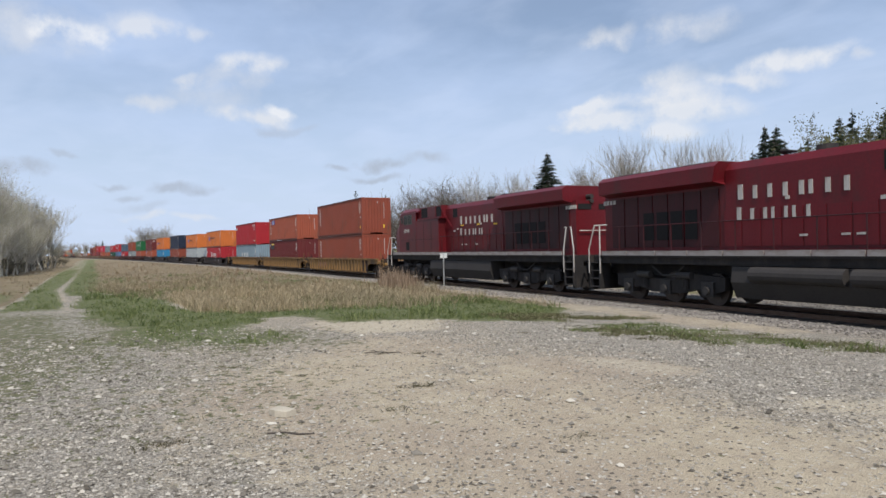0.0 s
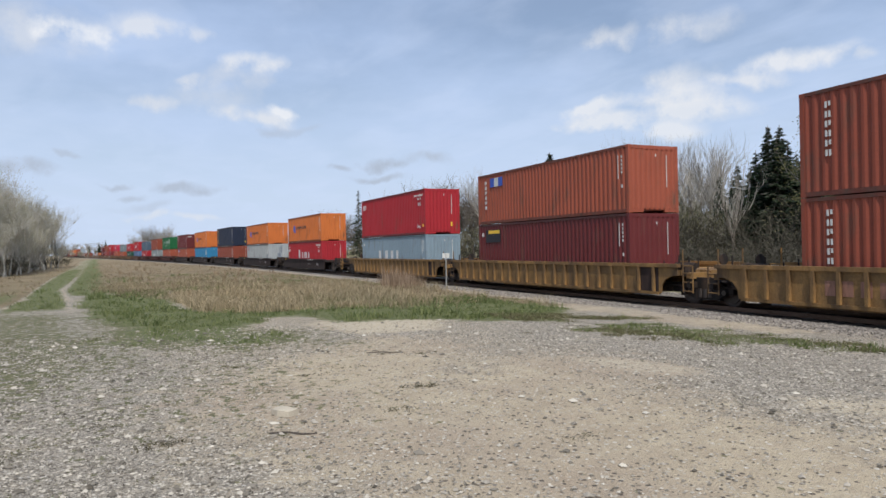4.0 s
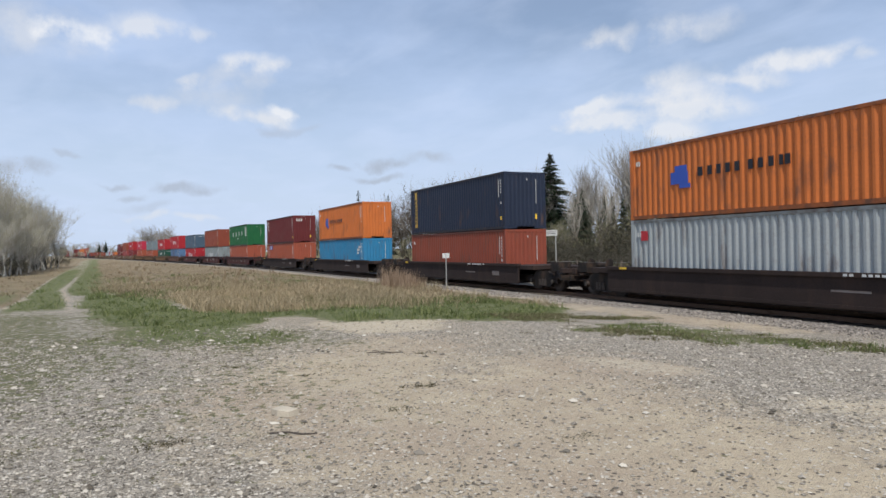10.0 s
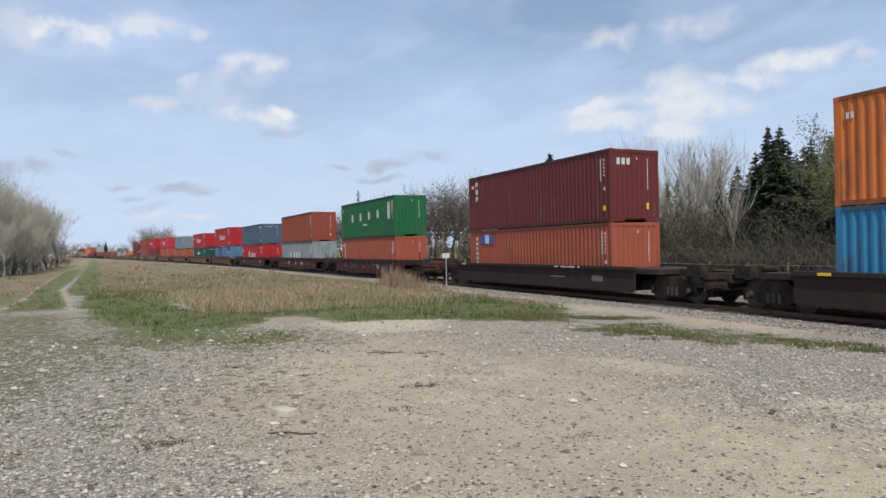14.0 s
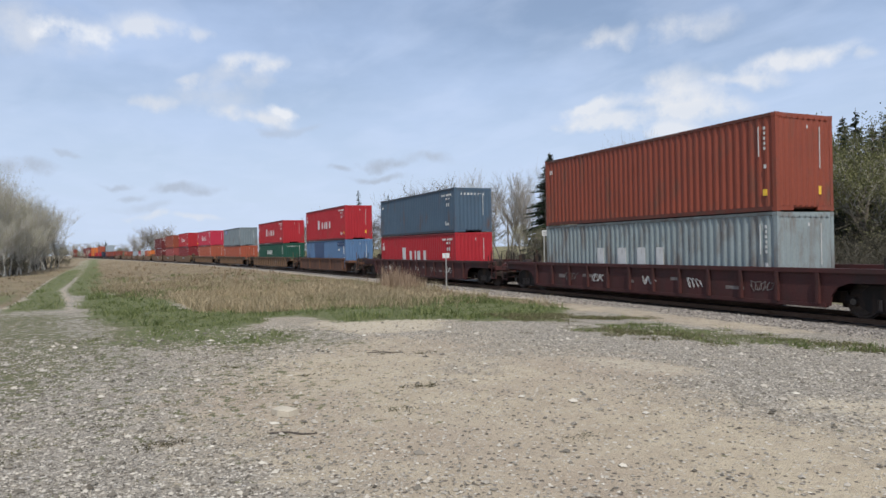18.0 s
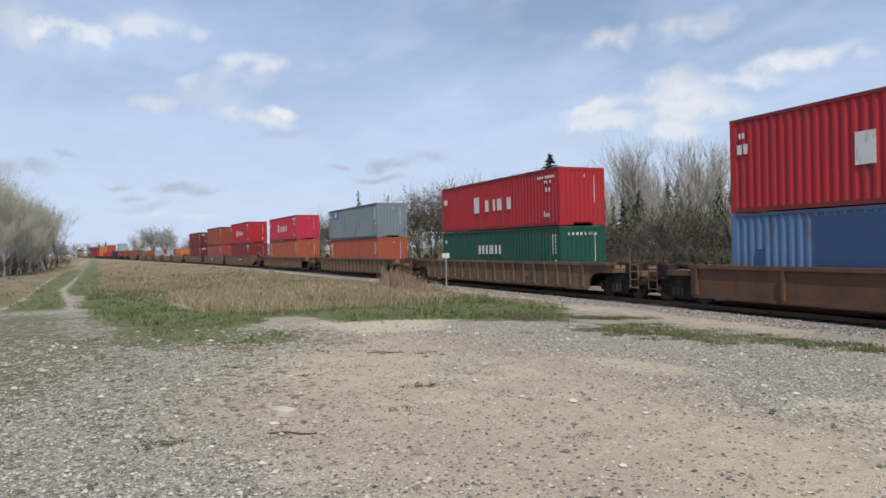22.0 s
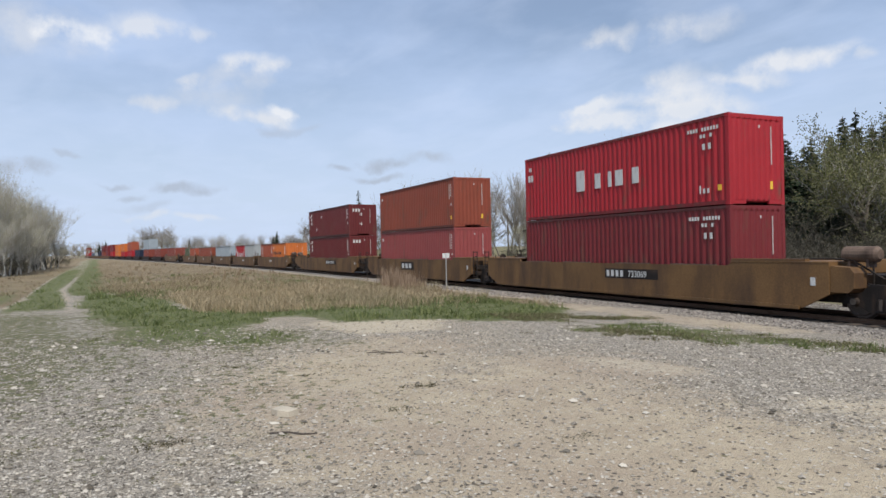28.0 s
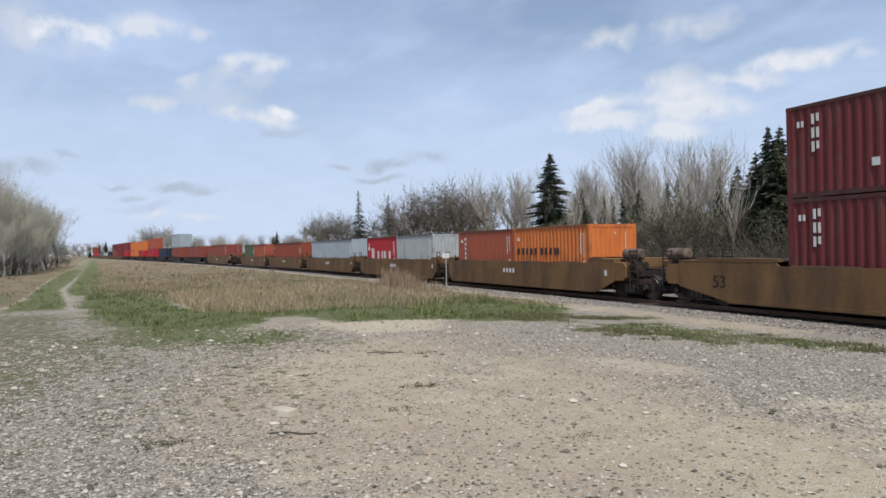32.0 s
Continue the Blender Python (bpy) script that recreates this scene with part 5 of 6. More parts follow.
    dirt = mix(ramp(n_fine.outputs[0], .58, .74, 0, .7), dirt, (.19, .16, .12))
    dirt = mix(ramp(s2.outputs[2], .93, .96, 0, .8), dirt, (.50, .455, .38))
    spread = total(total(sep.outputs[2], ramp(n_mid.outputs[0], .28, .72, -.42, .42)), ramp(n_big.outputs[0], .3, .7, -.22, .22))
    spread = total(spread, ramp(n_pale.outputs[0], .3, .7, -.22, .22))
    lot = mix(ramp(spread, .08, .68, 0, .88), grey, dirt)
    lot = mix(total(kind.outputs[1], ramp(n_pale.outputs[0], .36, .62, .1, .85), "MULTIPLY"), lot, (.51, .45, .345))
    # single larger stones, pale and dark
    core = ramp(v3.outputs["Distance"], .42, .30)
    lot = mix(total(core, ramp(s3.outputs[0], .955, .965), "MULTIPLY"), lot, (.56, .52, .45))
    lot = mix(total(core, ramp(s3.outputs[1], .87, .89), "MULTIPLY"), lot, (.12, .10, .082))
    # grass roots and litter
    gn, gw = tex("ShaderNodeTexNoise", 6, 6, .7), tex("ShaderNodeTexNoise", 5.5, 7, .68)
    gtone = mix(ramp(gn.outputs[0], .35, .68), (.074, .094, .036), (.195, .195, .095))
    dtone = mix(ramp(gn.outputs[0], .3, .7), (.165, .128, .082), (.31, .245, .155))
    dtone = mix(ramp(n_big.outputs[0], .42, .62, 0, .65), dtone, (.15, .118, .075))
    dtone = mix(total(kind.outputs[0], ramp(gw.outputs[0], .38, .62, 0, .75), "MULTIPLY"), dtone, (.37, .30, .185))
    wtone = mix(ramp(gn.outputs[0], .35, .65), (.072, .082, .034), (.170, .160, .082))
    gm = total(sep.outputs[0], ramp(gn.outputs[0], .25, .75, -.45, .45))
    dm = total(sep.outputs[1], ramp(gn.outputs[0], .25, .75, .3, -.3))
    wm = total(att.outputs[1], ramp(gw.outputs[0], .32, .68, -.75, .75))
    col = mix(ramp(wm, .55, .72, 0, .9), lot, wtone)
    col = mix(ramp(dm, .3, .6), col, dtone)
    col = mix(ramp(gm, .35, .65), col, gtone)
    K(col, b.inputs["Base Color"])
    bp = N("ShaderNodeBump"); bp.inputs["Strength"].default_value = .7; bp.inputs["Distance"].default_value = .03
    hsum = N("ShaderNodeMath"); hsum.operation = "ADD"; K(v1.outputs["Distance"], hsum.inputs[0]); K(n_fine.outputs[0], hsum.inputs[1])
    K(hsum.outputs[0], bp.inputs["Height"]); K(bp.outputs[0], b.inputs["Normal"])
    return m


def build_ground():
    xs = np.concatenate([-np.geomspace(3500, 62, 40), np.arange(-60, -30, .4), np.arange(-30, 6.1, .25), np.geomspace(7, 3500, 30)])
    ys = np.concatenate([-np.geomspace(3500, 22, 36), np.arange(-21, -10, .5), np.arange(-10, -7, .25), np.arange(-7, 0, .15), np.arange(0, 17, .25), np.arange(17, 26, .5), np.geomspace(27, 3500, 34)])
    near = lambda x, y: -62 < x < 8 and -22 < y < 26
    verts = [(x, y, rise(x, y) + (.03 * noise.noise((x * .4, y * .4, 0)) + .012 * noise.noise((x * 1.7, y * 1.7, 5)) if near(x, y) else 0)) for x in xs for y in ys]
    n = len(ys)
    faces = [(i * n + j, (i + 1) * n + j, (i + 1) * n + j + 1, i * n + j + 1) for i in range(len(xs) - 1) for j in range(n - 1)]
    me = bpy.data.meshes.new("ground")
    me.from_pydata(verts, [], faces)
    me.materials.append(ground_material())
    layer = me.color_attributes.new("cover", "FLOAT_COLOR", "POINT")
    data = np.array([cover(v[0], v[1]) for v in verts], np.float32)
    layer.data.foreach_set("color", data.ravel())
    layer = me.color_attributes.new("soil", "FLOAT_COLOR", "POINT")
    layer.data.foreach_set("color", np.array([soil(v[0], v[1]) for v in verts], np.float32).ravel())
    me.polygons.foreach_set("use_smooth", [True] * len(faces))
    g = new("ground", me)
    tagged(g, "gravel and dirt lot running into green and dry grass", "ground", kind="structure")


build_ground()


def stone_material(name, dark, light):
    """Coarse broken stone."""
    m = bpy.data.materials.new(name)
    m.use_nodes = True
    nt = m.node_tree
    N, K = nt.nodes.new, nt.links.new
    b = nt.nodes["Principled BSDF"]
    b.inputs["Roughness"].default_value = .95
    tc, v, sep, x = N("ShaderNodeTexCoord"), N("ShaderNodeTexVoronoi"), N("ShaderNodeSeparateColor"), N("ShaderNodeMix")
    v.inputs["Scale"].default_value = 17
    x.data_type = "RGBA"
    K(tc.outputs["Object"], v.inputs["Vector"]); K(v.outputs["Color"], sep.inputs[0]); K(sep.outputs[0], x.inputs[0])
    x.inputs[6].default_value, x.inputs[7].default_value = (*dark, 1), (*light, 1)
    K(x.outputs[2], b.inputs["Base Color"])
    bp = N("ShaderNodeBump"); bp.inputs["Strength"].default_value = 1.0; bp.inputs["Distance"].default_value = .05; bp.invert = True
    K(v.outputs["Distance"], bp.inputs["Height"]); K(bp.outputs[0], b.inputs["Normal"])
    return m


def build_track():
    bm = bmesh.new()
    prof = [(-3.5, FOOT - .16), (-3.0, FOOT + .02), (-2.3, FOOT + .05), (-1.75, RAIL - .14), (1.75, RAIL - .14), (2.4, FOOT + .02), (3.6, FOOT - .2)]
    prev = None
    for s in range(-900, 640, 6):
        m = on_track(s)
        ring = [bm.verts.new(m @ Vector((0, y, z))) for y, z in prof]
        if prev:
            for i in range(len(prof) - 1):
                bm.faces.new((prev[i], ring[i], ring[i + 1], prev[i + 1]))
        prev = ring
    b = part("ballast", bm, stone_material("ballast", (.075, .065, .055), (.275, .245, .21)))
    # dark sheet along the track: oil, with the train's shade painted in
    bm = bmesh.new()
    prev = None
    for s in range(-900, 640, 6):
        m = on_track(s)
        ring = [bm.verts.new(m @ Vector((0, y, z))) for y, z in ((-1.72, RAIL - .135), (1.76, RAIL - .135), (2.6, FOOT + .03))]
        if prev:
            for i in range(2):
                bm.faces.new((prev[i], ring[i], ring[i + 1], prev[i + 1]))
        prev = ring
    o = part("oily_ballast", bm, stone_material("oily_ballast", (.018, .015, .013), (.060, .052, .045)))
    tagged(o, "ballast under the train, black with oil and painted-in shade", "ballast", kind="structure")
    tagged(b, "grey crushed-stone ballast bed under the track", "ballast", kind="structure")
    rail_mat = material("rail_steel", (.16, .10, .07), .5, .6, .3, 3, 30, .1)
    for off in (-.7525, .7525):
        bm = bmesh.new()
        prev = None
        for s in range(-900, 640, 6):
            m = on_track(s)
            ring = [bm.verts.new(m @ Vector((0, off + y, z))) for y, z in ((-.035, RAIL), (.035, RAIL), (.035, RAIL - .05), (.012, RAIL - .06), (.012, RAIL - .14), (.07, RAIL - .165), (-.07, RAIL - .165), (-.012, RAIL - .14), (-.012, RAIL - .06), (-.035, RAIL - .05))]
            if prev:
                for i in range(10):
                    bm.faces.new((prev[i], ring[i], ring[(i + 1) % 10], prev[(i + 1) % 10]))
            prev = ring
        r = part("rail", bm, rail_mat)
        tagged(r, "rusty steel rail with a polished top", "rail", "rails of the track", "structure")
    tie = material("tie_wood", (.09, .07, .055), .95, 0, .3, 4, 40, .3, random_tone=.3)
    bed = new("sleepers")
    tagged(bed, "dark creosoted wooden sleepers in the ballast", "sleeper", kind="structure")
    me = shared("sleeper", lambda bm: box(bm, -.11, .11, -1.3, 1.3, RAIL - .34, RAIL - .12))
    for i in range(130):
        o = part("sleeper", me, tie, bed)
        o.matrix_basis = on_track(-58 + i * .52)


build_track()


# ================= loose stones and grass =================
def soup(name, verts, faces, mat, label, category):
    me = bpy.data.meshes.new(name)
    me.from_pydata(verts, [], faces)
    me.materials.append(mat)
    return tagged(new(name, me), label, category, kind="stuff")


def island_material(name, dark, light, rough=.9, translucent=0.0):
    """A colour between two, picked piece by piece."""
    m = bpy.data.materials.new(name)
    m.use_nodes = True
    nt = m.node_tree
    N, K = nt.nodes.new, nt.links.new
    b = nt.nodes["Principled BSDF"]
    b.inputs["Roughness"].default_value = rough
    b.inputs["Specular IOR Level"].default_value = .2
    geo = N("ShaderNodeNewGeometry")
    x = N("ShaderNodeMix"); x.data_type = "RGBA"
    K(geo.outputs["Random Per Island"], x.inputs[0])
    x.inputs[6].default_value, x.inputs[7].default_value = (*dark, 1), (*light, 1)
    K(x.outputs[2], b.inputs["Base Color"])
    if translucent:
        tr, ms = N("ShaderNodeBsdfTranslucent"), N("ShaderNodeMixShader")
        K(x.outputs[2], tr.inputs[0])
        ms.inputs[0].default_value = translucent
        K(b.outputs[0], ms.inputs[1]); K(tr.outputs[0], ms.inputs[2])
        K(ms.outputs[0], nt.nodes["Material Output"].inputs[0])
    return m


def height_at(x, y):
    return rise(x, y) + .03 * noise.noise((x * .4, y * .4, 0)) + .012 * noise.noise((x * 1.7, y * 1.7, 5))


def build_stones():
    r = random.Random(4)
    verts, faces = [], []
    shape = [(1, 0, 0), (-1, 0, 0), (0, 1, 0), (0, -1, 0), (0, 0, 1), (0, 0, -.6), (.6, .6, .4), (-.6, -.55, .45)]
    tri = [(0, 6, 4), (6, 2, 4), (2, 1, 4), (1, 7, 4), (7, 3, 4), (3, 0, 4), (0, 2, 6), (1, 3, 7)]
    for i in range(78000):
        dist = 3.2 * (5.2 ** r.random())
        ang = radians(23.2 + r.uniform(-36, 36))
        x, y = -math.cos(ang) * dist, math.sin(ang) * dist
        g, dr, pale, weed = cover(x, y)
        n = noise.noise((x * .5, y * .5, 11))
        if r.random() < max(g, dr) * .55 or r.random() < pale * .72 or r.random() < .15 - n * .8:
            continue
        size = .0045 * (3.4 ** r.random()) * (1 + (r.random() < .035) * 1.2) * (1 + dist * .05)
        z = height_at(x, y) + size * .2
        turn = r.uniform(0, 6.28)
        c, s = math.cos(turn), math.sin(turn)
        k = len(verts)
        fx, fy, fz = r.uniform(.7, 1.5), r.uniform(.6, 1.1), r.uniform(.4, .8)
        for a, b, h in shape:
            a, b, h = a * fx * r.uniform(.8, 1.2), b * fy * r.uniform(.8, 1.2), h * fz
            verts.append((x + size * (a * c - b * s), y + size * (a * s + b * c), z + size * h))
        faces += [tuple(k + i for i in f) for f in tri]
    soup("gravel_stones", verts, faces, island_material("loose_stone", (.090, .078, .062), (.49, .446, .375)), "loose grey and white gravel stones on dirt", "gravel")
    verts, faces = [], []
    for i in range(15000):
        far = r.random() < .25
        m = on_track(-4 - 44 * r.random() ** .8)
        off = r.uniform(-4.0, -1.75) if not far else r.uniform(1.8, 3.2)
        p = m @ Vector((0, off, 0))
        h = FOOT + .03 if abs(off) < 3.0 else FOOT + .02 - .36 * (abs(off) - 3.0)
        h = max(h, rise(p.x, p.y) if abs(off) > 3.1 else -9)
        if abs(off) < 2.3:
            h = RAIL - .14 + (FOOT + .05 - RAIL + .14) * (abs(off) - 1.75) / .55
        size = r.uniform(.018, .042)
        turn = r.uniform(0, 6.28)
        c, s = math.cos(turn), math.sin(turn)
        k = len(verts)
        fx, fy, fz = r.uniform(.8, 1.4), r.uniform(.7, 1.1), r.uniform(.6, 1.0)
        for a, b, z in shape:
            a, b = a * fx * r.uniform(.8, 1.2), b * fy * r.uniform(.8, 1.2)
            verts.append((p.x + size * (a * c - b * s), p.y + size * (a * s + b * c), h + size * z * fz))
        faces += [tuple(k + i for i in f) for f in tri]
    soup("ballast_stones", verts, faces, island_material("broken_stone", (.06, .052, .044), (.355, .315, .27)), "coarse broken grey stones on the shoulder of the track", "ballast")


build_stones()


def blades(name, count, place, height, width, mat, label, lean=.35, seed=1, tuft=7, scatter=.07):
    """Tufts of single blades; place() gives x, y and a share of the height, or None."""
    r = random.Random(seed)
    verts, faces = [], []
    for i in range(count):
        p = place(r)
        if not p:
            continue
        far = math.hypot(p[0], p[1])
        high = height * p[2] * max(.25, 1 + 1.1 * noise.noise((p[0] * .35, p[1] * .35, seed)))
        for j in range(tuft):
            x, y = p[0] + r.gauss(0, scatter), p[1] + r.gauss(0, scatter)
            h = high * r.uniform(.4, 1.15)
            w = width * (1 + far * .035)
            a = r.uniform(0, 3.14)
            ux, uy = math.cos(a) * w, math.sin(a) * w
            lx, ly = r.gauss(0, lean) * h, r.gauss(0, lean) * h
            z = rise(x, y) - .015
            k = len(verts)
            verts += [(x - ux, y - uy, z), (x + ux, y + uy, z), (x + lx * .4 + ux * .7, y + ly * .4 + uy * .7, z + h * .6), (x + lx * .4 - ux * .7, y + ly * .4 - uy * .7, z + h * .6), (x + lx, y + ly, z + h)]
            faces += [(k, k + 1, k + 2, k + 3), (k + 3, k + 2, k + 4)]
    return soup(name, verts, faces, mat, label, "grass")


def build_grass():
    green = island_material("green_blade", (.056, .084, .026), (.205, .225, .088), .8, .25)
    olive = island_material("olive_blade", (.075, .070, .034), (.175, .160, .085), .9, .1)
    dry = island_material("dry_blade", (.17, .135, .080), (.42, .35, .225), .85, .2)
    brown = island_material("dead_stalk", (.13, .085, .055), (.33, .24, .15), .9, .1)
    reed = island_material("reed_blade", (.15, .10, .068), (.37, .275, .19), .9, .1)
    field = island_material("field_blade", (.14, .105, .065), (.33, .265, .17), .9, .15)

    def in_view(r, lo, hi):
        dist = lo * ((hi / lo) ** r.random())
        ang = radians(23.2 + r.uniform(-35, 35))
        return -math.cos(ang) * dist, math.sin(ang) * dist

    def greens(r):
        x, y = in_view(r, 9, 75)
        g = cover(x, y)[0]
        bald = noise.noise((x * 1.1, y * 1.1, 81)) + .5 * noise.noise((x * 3, y * 3, 82))
        return (x, y, .35 + .6 * g + .4 * bald) if g > .25 and bald > r.uniform(-.75, .15) - .35 * (g > .85) and r.random() < g ** 1.5 and track_y(x) - y > 4.4 else None

    def mixed(r):
        x, y = in_view(r, 21, 60)
        g, dr, dirt, weed = cover(x, y)
        return (x, y, 1) if dr > .4 and track_y(x) - y > 5 and noise.noise((x * .2, y * .3, 77)) > .02 and y > ruts(x)[1] + 1.5 else None

    def dries(r):
        x, y = in_view(r, 20, 60)
        d = track_y(x) - y
        if d < 5 or y < ruts(x)[1] + 1.2 or r.random() > cover(x, y)[1]:
            return None
        lump = noise.noise((x * .13, y * .22, 20)) + noise.noise((x * .6, y * .6, 23)) * .5
        near = step(x + 42, 14)
        return (x, y, .45 + .75 * near + .5 * max(0, lump)) if lump > r.uniform(-.45, .35) + .25 * (1 - near) else None

    def flats(r):
        x, y = in_view(r, 24, 170)
        d = track_y(x) - y
        return (x, y, 1) if d > 5.2 and r.random() < cover(x, y)[1] and noise.noise((x * .1, y * .25, 24)) > r.uniform(-.6, .4) else None

    def tall(r):
        x, y = in_view(r, 24, 110)
        d = track_y(x) - y
        return (x, y, 1) if d > 4.6 and x < -27 and r.random() < cover(x, y)[1] and noise.noise((x * .15, y * .15, 31)) > .12 and y > ruts(x)[1] + 3 else None

    def weeds(r):
        x, y = in_view(r, 4, 24)
        w = cover(x, y)[3]
        lump = noise.noise((x * 1.3, y * 1.3, 40)) + .4 * noise.noise((x * 4, y * 4, 41))
        return (x, y, 1) if track_y(x) - y > 4.6 and lump > .62 - .62 * w and (w > .1 or r.random() < .5) else None

    def verge(r):
        x, y = r.uniform(-16.5, -7), r.uniform(8.2, 13.5)
        g = cover(x, y)[0]
        return (x, y, 1) if r.random() < g * 1.3 else None

    blades("green_grass", 20000, greens, .075, .006, green, "short fresh green grass and weeds at the lot's edge", .55, 2, 8)
    blades("green_shoots", 7000, mixed, .15, .0045, green, "green shoots among the dry grass", .5, 8, 7)
    blades("dry_grass", 22000, dries, .24, .0042, dry, "pale dry grass left from last year", .5, 3, 7)
    blades("field_grass", 13000, flats, .13, .007, field, "flattened brown grass of the field", .9, 9, 6, .16)
    straw = island_material("straw_blade", (.21, .16, .095), (.50, .41, .26), .85, .2)

    def pale(r):
        x, y = r.uniform(-33, -20), r.uniform(.8, 11)
        lump = noise.noise((x * .5, y * .5, 71)) + .5 * noise.noise((x * 1.3, y * 1.3, 72))
        return (x, y, .8 + .6 * max(0, lump)) if r.random() < cover(x, y)[1] * soil(x, y)[0] and lump > r.uniform(-.25, .45) else None

    def rank(r):
        x, y = in_view(r, 12, 40)
        g = cover(x, y)[0]
        lump = noise.noise((x * .9, y * .9, 73))
        return (x, y, 1 + lump) if g > .6 and lump > .05 and track_y(x) - y > 4.8 else None

    blades("straw_tufts", 9000, pale, .30, .0042, straw, "tufts of pale straw-coloured grass at the field's edge", .45, 12, 7, .10)
    blades("rank_grass", 6000, rank, .15, .006, green, "taller clumps of fresh green grass", .6, 13, 7, .08)
    blades("dead_stalks", 1800, tall, .48, .006, brown, "tall brown dead weed stalks", .35, 4, 6)
    blades("lot_weeds", 16000, weeds, .022, .006, olive, "small flat olive weeds in the gravel", 1.6, 5, 7, .05)
    blades("verge_grass", 8000, verge, .06, .006, olive, "thin olive grass beside the track's gravel", .9, 7, 7)
    tufts = ((-11.3, 3.1), (-10.9, 3.5), (-10.6, 4.1), (-6.8, .1), (-8.9, -1.4), (-6.1, 1.2), (-9.6, 2.1), (-9.9, 2.6), (-8.6, .3), (-7.7, -.4), (-8.1, 3.1), (-10.4, -.2), (-7.0, 2.5), (-12.3, 7.0), (-6.6, 5.6), (-5.2, 3.6))
    dead = island_material("dead_weed", (.050, .045, .025), (.15, .13, .075), .9, .1)

    def clumps(r):
        x, y = r.choice(tufts)
        return x + r.gauss(0, .06), y + r.gauss(0, .14), .7 + .5 * r.random()

    blades("weed_tufts", 260, clumps, .035, .0045, dead, "small dark clumps of dead weed on the bare lot", 1.3, 14, 8, .03)
    blades("reed_clump", 110, lambda r: (-33.5 + r.gauss(0, .9), 12.0 + r.gauss(0, .5), 1), 1.25, .0055, reed, "tall dry reddish-brown stalks beside the track", .2, 6, 7, .14)


build_grass()


# ================= trees and bushes =================
class Wood:
    """Collects tapered limbs, twigs and leaves of one tree."""

    def __init__(self, seed):
        self.r = random.Random(seed)
        self.limbs, self.twigs, self.leaves = ([], []), ([], []), ([], [])
        self.tips = []

    def bar(self, to, rings, n):
        """A tapered bar through (centre, radius) rings."""
        verts, faces = to
        k = len(verts)
        for i, (c, rad) in enumerate(rings):
            d = (rings[min(i + 1, len(rings) - 1)][0] - rings[max(i - 1, 0)][0]).normalized()
            u = d.orthogonal().normalized()
            w = d.cross(u)
            for j in range(n):
                a = 6.2832 * j / n
                verts.append(tuple(c + rad * (math.cos(a) * u + math.sin(a) * w)))
        for i in range(len(rings) - 1):
            for j in range(n):
                faces.append((k + i * n + j, k + i * n + (j + 1) % n, k + (i + 1) * n + (j + 1) % n, k + (i + 1) * n + j))

    def grow(self, p, d, length, rad, level, spread, kids, lift=0.0):
        r = self.r
        steps = 4 if level < 2 else 3
        rings = [(p.copy(), rad)]
        spots = []
        for i in range(steps):
            d = (d + Vector((r.gauss(0, .16), r.gauss(0, .16), r.gauss(.05, .1)))).normalized()
            p = p + d * length / steps
            rings.append((p.copy(), rad * (1 - .8 * (i + 1) / steps)))
            spots.append((p.copy(), d.copy()))
        self.bar(self.limbs if level < 2 else self.twigs, rings, (7, 5, 3, 3)[min(level, 3)])
        if level >= len(kids):
            self.tips += [q for q, _ in spots]
            return
        for i in range(kids[level]):
            q, dd = spots[min(steps - 1, int(r.random() ** .7 * steps))] if level else spots[min(steps - 1, 1 + int(r.random() * (steps - 1)))]
            side = Vector((r.gauss(0, 1), r.gauss(0, 1), r.gauss(.15, .5))).normalized()
            nd = (dd * (1 - spread) + side * spread + Vector((0, 0, lift))).normalized()
            self.grow(q + dd * r.uniform(-.2, .1) * length / steps, nd, length * r.uniform(.48, .80), max(.015, rad * r.uniform(.34, .52)), level + 1, spread, kids, lift)

    def leaf(self, c, size):
        r = self.r
        a = Vector((r.gauss(0, 1), r.gauss(0, 1), r.gauss(0, 1))).normalized()
        b = a.orthogonal().normalized()
        k = len(self.leaves[0])
        self.leaves[0].extend([tuple(c - a * size), tuple(c + b * size * .6), tuple(c + a * size), tuple(c - b * size * .6)])
        self.leaves[1].append((k, k + 1, k + 2, k + 3))

    def thing(self, name, label, category, bark, twig, leaf=None, group="", names=("trunk", "crown", "foliage"), size=0):
        e = new(name)
        tagged(e, label, category, group)
        if size:
            k = size / max(p[2] for vs, _ in (self.limbs, self.twigs) for p in vs)
            for vs, _ in (self.limbs, self.twigs, self.leaves):
                vs[:] = [(p[0] * k, p[1] * k, p[2] * k) for p in vs]
        for nm, (v, f), m in zip(names, (self.limbs, self.twigs, self.leaves), (bark, twig, leaf)):
            if f and m:
                me = bpy.data.meshes.new(nm)
                me.from_pydata(v, [], f)
                me.materials.append(m)
                part(nm, me, m, e)
        return e


BARK = material("bark", (.16, .135, .11), .95, 0, .3, 3, 30, .3)
DARK_BARK = material("dark_bark", (.075, .062, .052), .95, 0, .3, 3, 30, .3)
PALE_BARK = material("pale_bark", (.36, .33, .28), .9, 0, .3, 3, 30, .2)
TWIG = island_material("bare_twig", (.12, .107, .092), (.46, .425, .375))
DARK_TWIG = island_material("dark_twig", (.085, .072, .06), (.19, .165, .14))
# brush twigs darkened: the shade under the trees is put into their colour
BRUSH_TWIG = island_material("brush_twig", (.032, .029, .022), (.098, .088, .066))
# thicket twigs paler than bare ones: distance haze put into the colour
HAZE_TWIG = island_material("thicket_twig", (.27, .25, .215), (.56, .53, .47))
HAZE_BUD = island_material("thicket_bud", (.25, .24, .155), (.45, .43, .30), .85, .3)
